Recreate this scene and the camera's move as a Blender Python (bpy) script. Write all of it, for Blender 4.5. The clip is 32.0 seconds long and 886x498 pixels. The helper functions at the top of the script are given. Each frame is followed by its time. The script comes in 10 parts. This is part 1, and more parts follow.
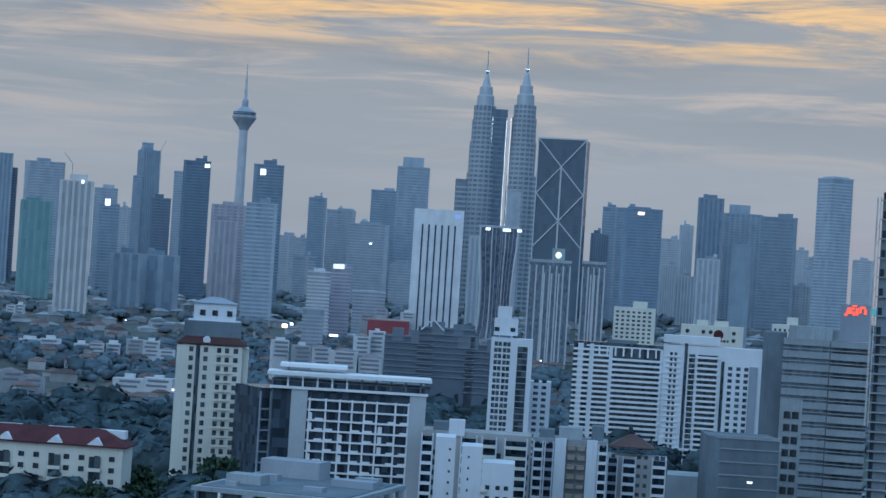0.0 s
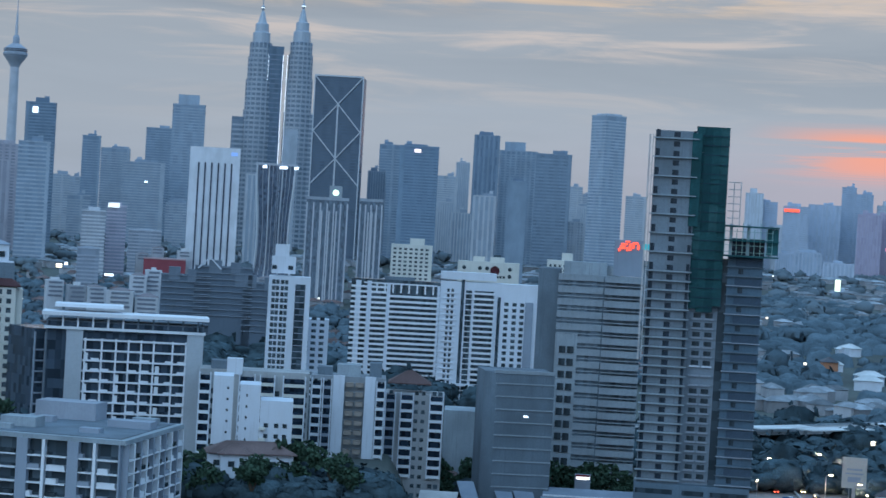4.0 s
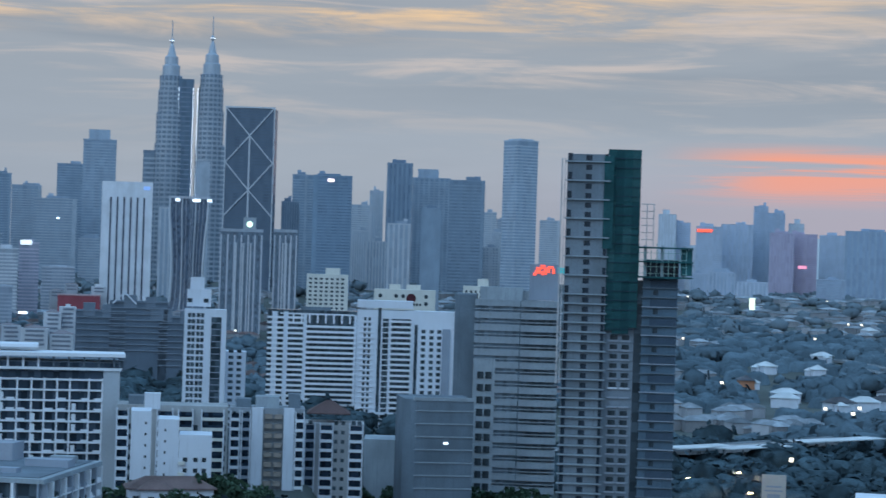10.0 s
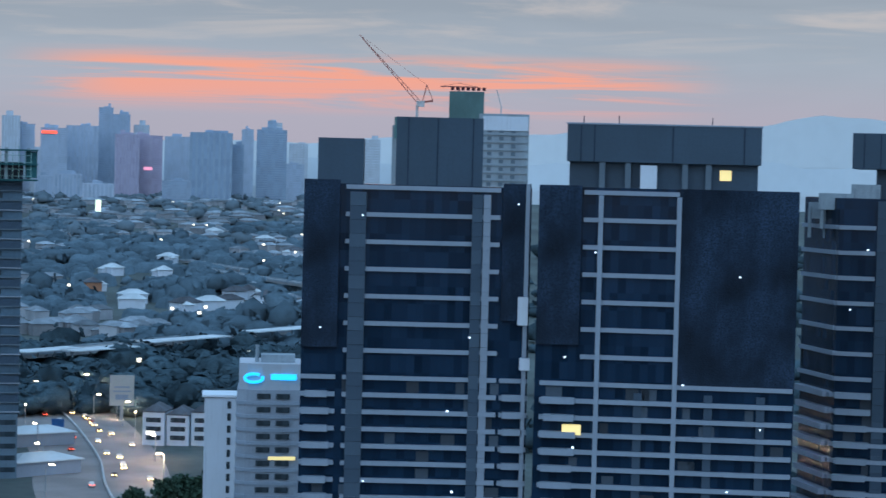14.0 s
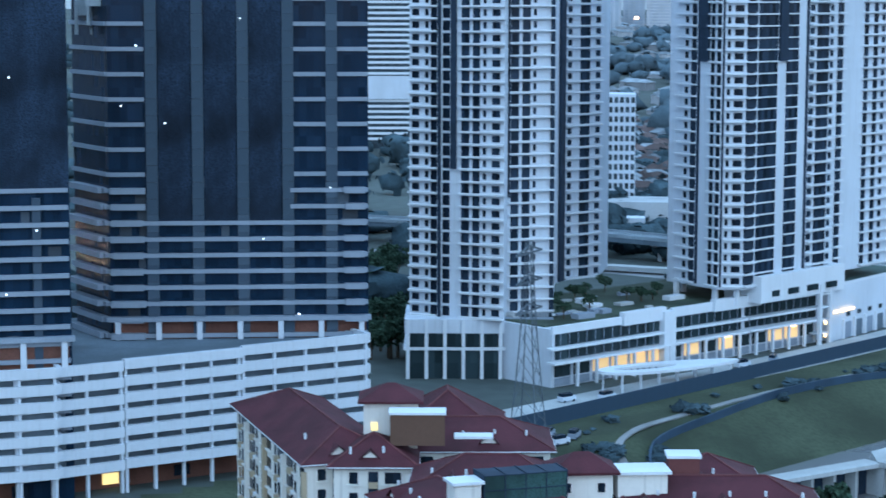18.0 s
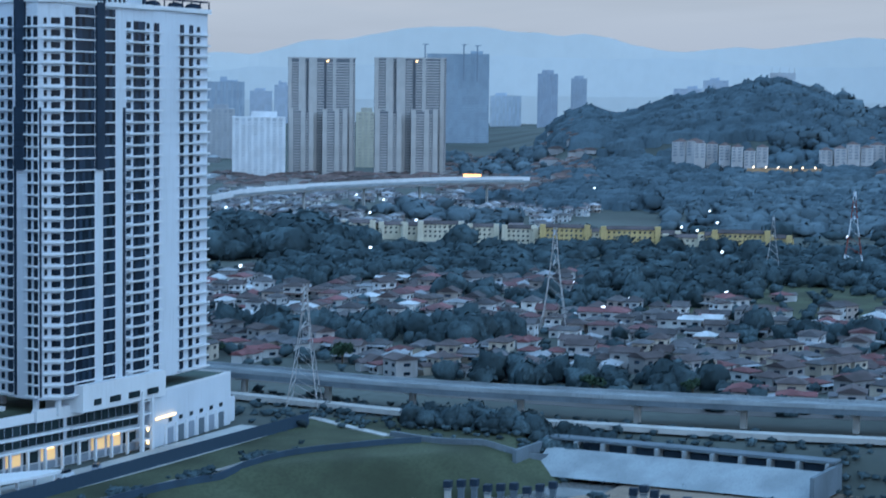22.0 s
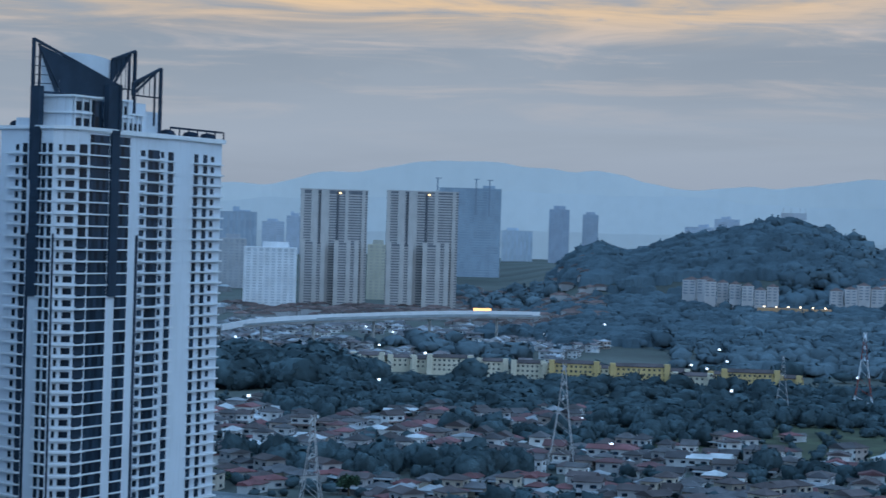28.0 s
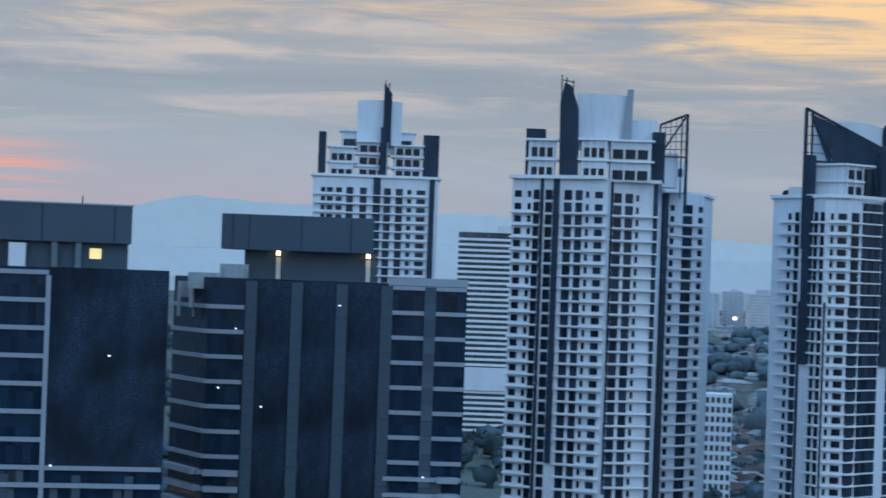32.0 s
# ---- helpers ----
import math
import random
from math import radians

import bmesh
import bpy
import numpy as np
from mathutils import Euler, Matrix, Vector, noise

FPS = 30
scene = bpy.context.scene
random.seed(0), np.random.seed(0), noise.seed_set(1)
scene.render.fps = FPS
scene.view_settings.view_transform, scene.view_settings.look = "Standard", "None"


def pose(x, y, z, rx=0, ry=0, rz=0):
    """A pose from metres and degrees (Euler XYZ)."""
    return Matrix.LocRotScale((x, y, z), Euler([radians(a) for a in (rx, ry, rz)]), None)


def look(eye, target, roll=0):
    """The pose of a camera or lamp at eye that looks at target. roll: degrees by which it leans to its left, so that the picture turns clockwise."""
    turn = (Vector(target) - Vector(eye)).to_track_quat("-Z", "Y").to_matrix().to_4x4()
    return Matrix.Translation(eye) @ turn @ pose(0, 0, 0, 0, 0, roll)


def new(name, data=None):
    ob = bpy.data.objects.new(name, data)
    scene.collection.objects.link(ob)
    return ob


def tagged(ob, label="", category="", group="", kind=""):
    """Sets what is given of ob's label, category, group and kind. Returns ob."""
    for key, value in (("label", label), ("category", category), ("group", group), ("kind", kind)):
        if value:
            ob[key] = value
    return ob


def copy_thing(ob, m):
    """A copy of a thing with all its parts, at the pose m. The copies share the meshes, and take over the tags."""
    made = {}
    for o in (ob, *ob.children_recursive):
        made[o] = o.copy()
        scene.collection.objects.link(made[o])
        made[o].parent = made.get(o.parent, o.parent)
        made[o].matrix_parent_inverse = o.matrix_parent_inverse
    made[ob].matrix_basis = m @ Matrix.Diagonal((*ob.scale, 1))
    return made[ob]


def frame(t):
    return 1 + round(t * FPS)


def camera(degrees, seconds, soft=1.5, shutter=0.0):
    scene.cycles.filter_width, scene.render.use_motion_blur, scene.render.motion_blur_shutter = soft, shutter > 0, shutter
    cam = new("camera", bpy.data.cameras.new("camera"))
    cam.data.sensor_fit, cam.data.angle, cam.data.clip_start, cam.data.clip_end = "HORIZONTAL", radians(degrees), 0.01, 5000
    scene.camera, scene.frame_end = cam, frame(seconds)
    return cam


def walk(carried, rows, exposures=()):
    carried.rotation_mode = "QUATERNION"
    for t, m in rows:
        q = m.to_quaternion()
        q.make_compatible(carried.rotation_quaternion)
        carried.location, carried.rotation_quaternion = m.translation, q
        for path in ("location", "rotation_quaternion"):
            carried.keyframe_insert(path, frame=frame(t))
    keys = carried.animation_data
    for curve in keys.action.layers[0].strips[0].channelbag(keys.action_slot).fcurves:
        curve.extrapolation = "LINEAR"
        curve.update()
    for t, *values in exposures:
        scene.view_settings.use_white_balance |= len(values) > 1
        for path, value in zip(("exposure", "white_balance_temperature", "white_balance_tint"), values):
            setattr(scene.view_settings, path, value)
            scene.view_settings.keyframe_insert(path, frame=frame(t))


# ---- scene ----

import functools

EXPOSURES = ((0, -0.3, 5840, 10), (2.5, -0.18, 5820, 10), (6, -0.14, 5800, 10), (8, -0.28, 5840, 10), (9, -0.28, 5840, 10), (11, -0.15, 5780, 10), (13, -0.18, 5750, 10), (16, -0.12, 5750, 10), (17, 0.12, 5750, 10), (18, 0.45, 5800, 10), (19, 0.48, 5850, 10), (20, 0.6, 5800, 10), (21, 0.56, 5800, 10), (22, 0.12, 5650, 10), (23, -0.26, 5650, 10), (24, -0.26, 5630, 10), (28, -0.3, 5600, 10), (30, -0.28, 5680, 10), (31, -0.25, 5740, 10), (32, -0.18, 5780, 10))
EYE = Vector((0.0, 0.0, 100.0))
cam = camera(23.330, 32.0, soft=1.5, shutter=0.3)


def aim(bearing, rise, roll):
    """The camera stays where it is and turns: degrees clockwise from +y, degrees up, lean to its left."""
    b, e = radians(bearing), radians(rise)
    way = Vector((math.sin(b) * math.cos(e), math.cos(b) * math.cos(e), math.sin(e)))
    return look(EYE, EYE + way * 100, roll)


walk(cam, [
    (0.0, aim(-0.000, 0.651, 3.604)),
    (0.5, aim(0.640, 0.762, 3.588)),
    (1.0, aim(1.527, 0.769, 3.506)),
    (1.5, aim(2.622, 0.584, 3.424)),
    (2.0, aim(3.749, 0.263, 3.319)),
    (2.5, aim(4.523, -0.037, 3.274)),
    (3.0, aim(4.967, -0.231, 3.318)),
    (3.5, aim(5.278, -0.385, 3.339)),
    (5.5, aim(8.331, -1.410, 3.026)),
    (6.0, aim(6.513, -0.485, 2.398)),
    (6.5, aim(5.149, 0.348, 2.239)),
    (7.0, aim(4.175, 0.959, 1.829)),
    (7.5, aim(3.773, 1.237, 1.546)),
    (8.0, aim(3.829, 1.247, 1.332)),
    (8.5, aim(4.307, 1.063, 1.225)),
    (9.0, aim(5.189, 0.815, 1.253)),
    (9.5, aim(6.531, 0.520, 1.500)),
    (10.0, aim(8.252, 0.183, 1.816)),
    (10.5, aim(10.267, -0.202, 2.206)),
    (11.0, aim(12.417, -0.597, 2.340)),
    (11.5, aim(14.667, -0.960, 2.182)),
    (12.0, aim(16.983, -1.277, 1.886)),
    (12.5, aim(19.370, -1.547, 1.554)),
    (13.0, aim(21.699, -1.772, 1.433)),
    (13.5, aim(23.798, -1.928, 1.378)),
    (15.5, aim(31.603, -2.371, 1.683)),
    (16.0, aim(34.352, -3.087, 1.451)),
    (16.5, aim(37.264, -4.129, 0.987)),
    (17.0, aim(40.053, -5.238, 0.590)),
    (17.5, aim(42.616, -6.240, 0.229)),
    (18.0, aim(44.980, -7.076, 0.137)),
    (18.5, aim(47.332, -7.740, 0.034)),
    (19.0, aim(49.746, -8.328, -0.037)),
    (19.5, aim(52.284, -8.835, -0.152)),
    (20.0, aim(54.840, -9.104, -0.085)),
    (20.5, aim(57.338, -8.881, 0.055)),
    (21.0, aim(59.584, -7.865, 0.442)),
    (21.5, aim(61.480, -6.125, 0.783)),
    (22.0, aim(63.053, -4.064, 0.647)),
    (22.5, aim(64.263, -2.234, 0.854)),
    (23.0, aim(65.248, -1.041, 1.052)),
    (23.5, aim(66.045, -0.446, 1.230)),
    (24.0, aim(66.630, -0.246, 1.425)),
    (24.5, aim(66.954, -0.186, 1.390)),
    (26.5, aim(66.783, -0.396, 0.984)),
    (27.0, aim(65.953, -0.433, 1.193)),
    (27.5, aim(64.494, -0.468, 1.512)),
    (28.0, aim(62.712, -0.508, 1.711)),
    (28.5, aim(60.474, -0.501, 1.925)),
    (29.0, aim(58.105, -0.434, 1.966)),
    (29.5, aim(55.740, -0.299, 1.962)),
    (30.0, aim(53.326, -0.111, 1.992)),
    (30.5, aim(50.756, 0.094, 2.031)),
    (31.0, aim(48.023, 0.325, 2.062)),
    (31.5, aim(45.167, 0.527, 2.047)),
    (32.0, aim(42.280, 0.653, 2.066)),
], EXPOSURES)
# ------------------------------------------------------------------ light
def link(tree, a, ai, b, bi):
    tree.links.new(a.outputs[ai], b.inputs[bi])


def math_node(tree, op, a, b=None, clamp=False):
    n = tree.nodes.new("ShaderNodeMath")
    n.operation, n.use_clamp = op, clamp
    for i, v in enumerate((a, b)):
        if v is None:
            continue
        if isinstance(v, (int, float)):
            n.inputs[i].default_value = v
        else:
            tree.links.new(v, n.inputs[i])
    return n.outputs[0]


def mix_node(tree, fac, a, b, mode="MIX"):
    n = tree.nodes.new("ShaderNodeMix")
    n.data_type, n.blend_type = "RGBA", mode
    for i, v in ((0, fac), (6, a), (7, b)):
        if isinstance(v, (int, float)):
            n.inputs[i].default_value = v
        elif isinstance(v, tuple):
            n.inputs[i].default_value = (*v, 1)
        else:
            tree.links.new(v, n.inputs[i])
    return n.outputs[2]


def ramp_node(tree, fac, stops):
    n = tree.nodes.new("ShaderNodeValToRGB")
    el = n.color_ramp.elements
    while len(el) < len(stops):
        el.new(0.5)
    for e, (pos, col) in zip(el, stops):
        e.position, e.color = pos, (*col, 1)
    tree.links.new(fac, n.inputs[0])
    return n.outputs[0]


def smooth_node(tree, value, lo, hi):
    n = tree.nodes.new("ShaderNodeMapRange")
    n.interpolation_type = "SMOOTHSTEP"
    n.inputs[1].default_value, n.inputs[2].default_value = lo, hi
    tree.links.new(value, n.inputs[0])
    return n.outputs[0]


def build_sky():
    world = bpy.data.worlds.new("evening_sky")
    scene.world = world
    world.use_nodes = True
    t = world.node_tree
    t.nodes.clear()
    co = t.nodes.new("ShaderNodeTexCoord")
    xyz = t.nodes.new("ShaderNodeSeparateXYZ")
    link(t, co, "Generated", xyz, 0)
    x, y, z = xyz.outputs
    bearing = math_node(t, "MULTIPLY", math_node(t, "ARCTAN2", x, y), 57.2958)   # degrees
    rise = math_node(t, "MULTIPLY", math_node(t, "ARCSINE", z), 57.2958)

    def field(sx, sy, detail, rough, seed, warp=0.6):
        c = t.nodes.new("ShaderNodeCombineXYZ")
        t.links.new(math_node(t, "MULTIPLY", bearing, sx), c.inputs[0])
        t.links.new(math_node(t, "MULTIPLY", rise, sy), c.inputs[1])
        c.inputs[2].default_value = seed
        n = t.nodes.new("ShaderNodeTexNoise")
        n.inputs["Scale"].default_value = 1.0
        n.inputs["Detail"].default_value = detail
        n.inputs["Roughness"].default_value = rough
        n.inputs["Distortion"].default_value = warp
        t.links.new(c.outputs[0], n.inputs["Vector"])
        return n.outputs[0]

    broad = field(0.07, 0.55, 4, 0.55, 3.0)
    wisps = field(0.16, 1.5, 5, 0.6, 11.0)
    patches = field(0.11, 1.0, 6, 0.62, 31.0, 1.2)
    # clear tone from the hazy horizon upward
    low = ramp_node(t, smooth_node(t, rise, -1.5, 9.0), SKY_LOW)
    veil = math_node(t, "ADD", math_node(t, "MULTIPLY", smooth_node(t, rise, 3.2, 6.2), 0.7), 0.3)
    cloud = mix_node(t, math_node(t, "MULTIPLY", smooth_node(t, broad, 0.40, 0.64), veil), low, SKY_GREY)
    tint = mix_node(t, math_node(t, "MULTIPLY", smooth_node(t, wisps, 0.46, 0.72), math_node(t, "MULTIPLY", smooth_node(t, rise, 1.8, 5.6), 0.74)), cloud, SKY_PEACH)
    # gold under the cloud deck, brightest in two parts of the sky
    east = math_node(t, "SUBTRACT", 1.0, smooth_node(t, math_node(t, "ABSOLUTE", math_node(t, "SUBTRACT", bearing, 3.0)), 7.0, 15.0))
    west = math_node(t, "SUBTRACT", 1.0, smooth_node(t, math_node(t, "ABSOLUTE", math_node(t, "SUBTRACT", bearing, 60.0)), 8.0, 20.0))
    parts = math_node(t, "MAXIMUM", east, math_node(t, "MULTIPLY", west, 0.85))
    parts = math_node(t, "MAXIMUM", parts, 0.3)
    patches = math_node(t, "ADD", patches, math_node(t, "MULTIPLY", west, 0.13))
    gold = math_node(t, "MULTIPLY", smooth_node(t, math_node(t, "ADD", rise, math_node(t, "MULTIPLY", west, 0.55)), 5.3, 7.1), math_node(t, "MULTIPLY", parts, math_node(t, "MULTIPLY", smooth_node(t, wisps, 0.30, 0.60), smooth_node(t, patches, 0.40, 0.58))))
    tint = mix_node(t, gold, tint, SKY_GOLD)
    # the sunset streak low over the far town
    band = math_node(t, "SUBTRACT", 1.0, smooth_node(t, math_node(t, "ABSOLUTE", math_node(t, "SUBTRACT", rise, 2.4)), 0.3, 0.95))
    span = math_node(t, "SUBTRACT", 1.0, smooth_node(t, math_node(t, "ABSOLUTE", math_node(t, "SUBTRACT", bearing, 23.5)), 6.0, 10.0))
    streak = field(0.11, 2.3, 6, 0.6, 21.0)
    pink = math_node(t, "MULTIPLY", math_node(t, "MULTIPLY", band, span), smooth_node(t, streak, 0.41, 0.57))
    tint = mix_node(t, pink, tint, SKY_STREAK)
    glow = math_node(t, "MULTIPLY", math_node(t, "SUBTRACT", 1.0, smooth_node(t, math_node(t, "ABSOLUTE", math_node(t, "SUBTRACT", bearing, 27.0)), 6.0, 22.0)),
                     math_node(t, "SUBTRACT", 1.0, smooth_node(t, math_node(t, "ABSOLUTE", math_node(t, "SUBTRACT", rise, 1.2)), 0.2, 2.2)))
    tint = mix_node(t, math_node(t, "MULTIPLY", glow, 0.45), tint, SKY_ROSE)
    # the open blue dome overhead
    dome = mix_node(t, smooth_node(t, rise, 8.4, 12.5), tint, SKY_DOME)
    air = t.nodes.new("ShaderNodeTexSky")
    air.sky_type, air.sun_disc = "NISHITA", False
    air.sun_elevation, air.sun_rotation = radians(18.0), radians(213.0)
    both = mix_node(t, SKY_AIR, dome, air.outputs[0], "ADD")
    bg = t.nodes.new("ShaderNodeBackground")
    bg.inputs[1].default_value = 1.0
    t.links.new(both, bg.inputs[0])
    out = t.nodes.new("ShaderNodeOutputWorld")
    link(t, bg, 0, out, 0)


# colours of the sky as light (linear)
SKY_LOW = ((0.0, (0.381, 0.413, 0.467)), (0.3, (0.447, 0.476, 0.509)), (0.6, (0.400, 0.425, 0.446)), (1.0, (0.425, 0.425, 0.420)))
SKY_GREY = (0.335, 0.362, 0.388)
SKY_PEACH = (0.760, 0.618, 0.513)
SKY_GOLD = (1.24, 0.75, 0.30)
SKY_STREAK = (1.12, 0.40, 0.22)
SKY_ROSE = (0.610, 0.444, 0.483)
SKY_DOME = (0.58, 0.90, 1.22)
SKY_AIR = 0.004
build_sky()

sun = new("sun", bpy.data.lights.new("sun", "SUN"))
sun.data.energy, sun.data.angle, sun.data.color = 0.85, radians(70), (0.83, 0.95, 1.0)
sun.matrix_world = look((0, 0, 300), (200 * math.sin(radians(33)), 200 * math.cos(radians(33)), 235))

# ------------------------------------------------------------------ materials
def surface(name, colour, rough=0.8, vary=0.12, scale=0.25, streak=0.0, bump=0.15, metal=0.0, spec=0.3, island=0.0, each=0.0):
    """A weathered surface: broad patches, fine grain, rain streaks down the face, slight relief."""
    m = bpy.data.materials.new(name)
    m.use_nodes = True
    t = m.node_tree
    b = t.nodes["Principled BSDF"]
    co = t.nodes.new("ShaderNodeTexCoord")
    def noise_at(sc, stretch, detail):
        mp = t.nodes.new("ShaderNodeMapping")
        mp.inputs["Scale"].default_value = (sc, sc, sc * stretch)
        link(t, co, "Object", mp, 0)
        n = t.nodes.new("ShaderNodeTexNoise")
        n.inputs["Scale"].default_value, n.inputs["Detail"].default_value = 1.0, detail
        link(t, mp, 0, n, 0)
        return n.outputs[0]
    broad, fine = noise_at(scale * 0.25, 0.6, 3), noise_at(scale * 6, 1, 3)
    dark, light = tuple(c * (1 - vary) for c in colour), tuple(min(1, c * (1 + vary)) for c in colour)
    col = mix_node(t, smooth_node(t, broad, 0.3, 0.7), dark, light)
    col = mix_node(t, math_node(t, "MULTIPLY", smooth_node(t, fine, 0.35, 0.75), vary * 1.4), col, tuple(c * 0.55 for c in colour))
    if streak:
        run = noise_at(scale * 5, 0.05, 2)
        col = mix_node(t, math_node(t, "MULTIPLY", smooth_node(t, run, 0.52, 0.8), streak), col, tuple(c * 0.4 for c in colour))
    if island or each:
        if island:
            g = t.nodes.new("ShaderNodeNewGeometry")
            r = g.outputs["Random Per Island"]
        else:
            g = t.nodes.new("ShaderNodeObjectInfo")
            r = g.outputs["Random"]
        k = max(island, each)
        v = math_node(t, "ADD", math_node(t, "MULTIPLY", r, 2 * k), 1 - k)
        h = t.nodes.new("ShaderNodeHueSaturation")
        t.links.new(v, h.inputs["Value"])
        t.links.new(col, h.inputs["Color"])
        col = h.outputs[0]
    t.links.new(col, b.inputs["Base Color"])
    b.inputs["Roughness"].default_value, b.inputs["Metallic"].default_value = rough, metal
    b.inputs["Specular IOR Level"].default_value = spec
    if bump:
        bp = t.nodes.new("ShaderNodeBump")
        bp.inputs["Strength"].default_value, bp.inputs["Distance"].default_value = bump, 0.15
        t.links.new(fine, bp.inputs["Height"])
        link(t, bp, 0, b, "Normal")
    return m


def glazing(name, colour, rough=0.12, vary=0.5, cell=(1.5, 3.2)):
    """Dark window glass, pane to pane a little different (blinds, rooms, tilt)."""
    m = bpy.data.materials.new(name)
    m.use_nodes = True
    t = m.node_tree
    b = t.nodes["Principled BSDF"]
    co = t.nodes.new("ShaderNodeTexCoord")
    mp = t.nodes.new("ShaderNodeMapping")
    mp.inputs["Scale"].default_value = (1 / cell[0], 1 / cell[0], 1 / cell[1])
    link(t, co, "Object", mp, 0)
    fl = t.nodes.new("ShaderNodeVectorMath")
    fl.operation = "FLOOR"
    link(t, mp, 0, fl, 0)
    wn = t.nodes.new("ShaderNodeTexWhiteNoise")
    wn.noise_dimensions = "3D"
    link(t, fl, 0, wn, 0)
    col = mix_node(t, wn.outputs[0], tuple(c * (1 - vary) for c in colour), tuple(c * (1 + vary) for c in colour))
    t.links.new(col, b.inputs["Base Color"])
    t.links.new(math_node(t, "ADD", math_node(t, "MULTIPLY", wn.outputs[0], 0.12), rough), b.inputs["Roughness"])
    b.inputs["Specular IOR Level"].default_value = 0.16
    return m


def lamp_glow(name, colour, strength):
    m = bpy.data.materials.new(name)
    m.use_nodes = True
    b = m.node_tree.nodes["Principled BSDF"]
    b.inputs["Base Color"].default_value = (*colour, 1)
    b.inputs["Emission Color"].default_value = (*colour, 1)
    b.inputs["Emission Strength"].default_value = strength
    return m


@functools.cache
def paint(r, g, b):
    """Painted or rendered wall of that colour."""
    return surface("wall_paint", (r, g, b), 0.85, 0.10, 0.3, 0.25)


@functools.cache
def glass_of(r, g, b):
    return glazing("window_glass", (r, g, b), 0.15, 0.35)


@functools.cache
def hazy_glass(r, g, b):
    """Curtain walls far off: haze put in as faint contrast between bays a few storeys high."""
    return glazing("hazed_window_glass", (r, g, b), 0.25, 0.10, (7.0, 13.0))


WHITE = surface("white_paint", (0.56, 0.62, 0.70), 0.8, 0.06, 0.3, 0.25)
CREAM = surface("cream_paint", (0.55, 0.57, 0.54), 0.8, 0.08, 0.3, 0.3)
CONCRETE = surface("bare_concrete", (0.265, 0.32, 0.365), 0.9, 0.18, 0.35, 0.4)
DARK_CONCRETE = surface("dark_concrete", (0.125, 0.165, 0.205), 0.9, 0.2, 0.3, 0.3)
SLAB_GREY = surface("slab_edge_paint", (0.25, 0.30, 0.37), 0.75, 0.08, 0.4, 0.2)
CLADDING = surface("slate_cladding", (0.038, 0.066, 0.100), 0.55, 0.12, 0.3, 0.1, spec=0.3)
NIGHT_GLASS = glazing("dark_curtain_glass", (0.007, 0.021, 0.046), 0.12, 0.4, (1.55, 3.4))
# Lighter copies of the dark glasses, with haze put into their colour.
HAZED_GLASS = glazing("haze_lifted_glass", (0.050, 0.072, 0.092), 0.18, 0.5, (2.6, 3.2))
HAZED_PANE = glazing("haze_lifted_pane", (0.055, 0.075, 0.092), 0.15, 0.55, (1.4, 3.15))
# Tone for glazed bays, and for shade painted into holes and recesses.
SHADE_GLASS = glazing("shaded_room_glass", (0.034, 0.052, 0.076), 0.2, 0.5, (2.0, 3.1))
POCKET_GLASS = glazing("window_glass_dark", (0.018, 0.031, 0.052), 0.12, 0.6, (1.4, 3.15))
GREEN_NET = surface("green_safety_net", (0.022, 0.082, 0.092), 0.95, 0.45, 0.5, 0.3, 0.4)
BLACK_NET = surface("black_scaffold_net", (0.017, 0.031, 0.057), 0.85, 0.75, 0.5, 0.35, 0.9, spec=0.2)
ROOF_RED = surface("red_roof_tiles", (0.070, 0.017, 0.025), 0.8, 0.25, 0.8, 0.2, 0.4)
ROOF_MIX = surface("mixed_house_roofs", (0.115, 0.085, 0.085), 0.85, 0.3, 0.5, 0.1, 0.3, island=0.55)
STEEL = surface("galvanised_steel", (0.42, 0.43, 0.45), 0.5, 0.15, 1.0, 0.2, 0.1, 0.6)
DARK_STEEL = surface("dark_painted_steel", (0.024, 0.040, 0.066), 0.6, 0.15, 1.0, 0.1, 0.1, 0.0, spec=0.12)
ASPHALT = surface("asphalt", (0.085, 0.085, 0.09), 0.9, 0.2, 0.2, 0, 0.3)
WARM_LIGHT = lamp_glow("warm_lamp", (1.0, 0.62, 0.25), 3.0)
WHITE_LIGHT = lamp_glow("white_lamp", (0.85, 0.95, 1.0), 2.2)
RED_LIGHT = lamp_glow("red_sign_light", (1.0, 0.10, 0.05), 1.5)
BLUE_LIGHT = lamp_glow("blue_sign_light", (0.05, 0.55, 1.0), 1.4)
YELLOW_LIGHT = lamp_glow("lit_room", (1.0, 0.75, 0.28), 0.8)


# ------------------------------------------------------------------ building blocks
def spot(bearing, dist):
    b = radians(bearing)
    return Vector((dist * math.sin(b), dist * math.cos(b), 0))


def smooth(v):
    v = min(1.0, max(0.0, v))
    return v * v * (3 - 2 * v)


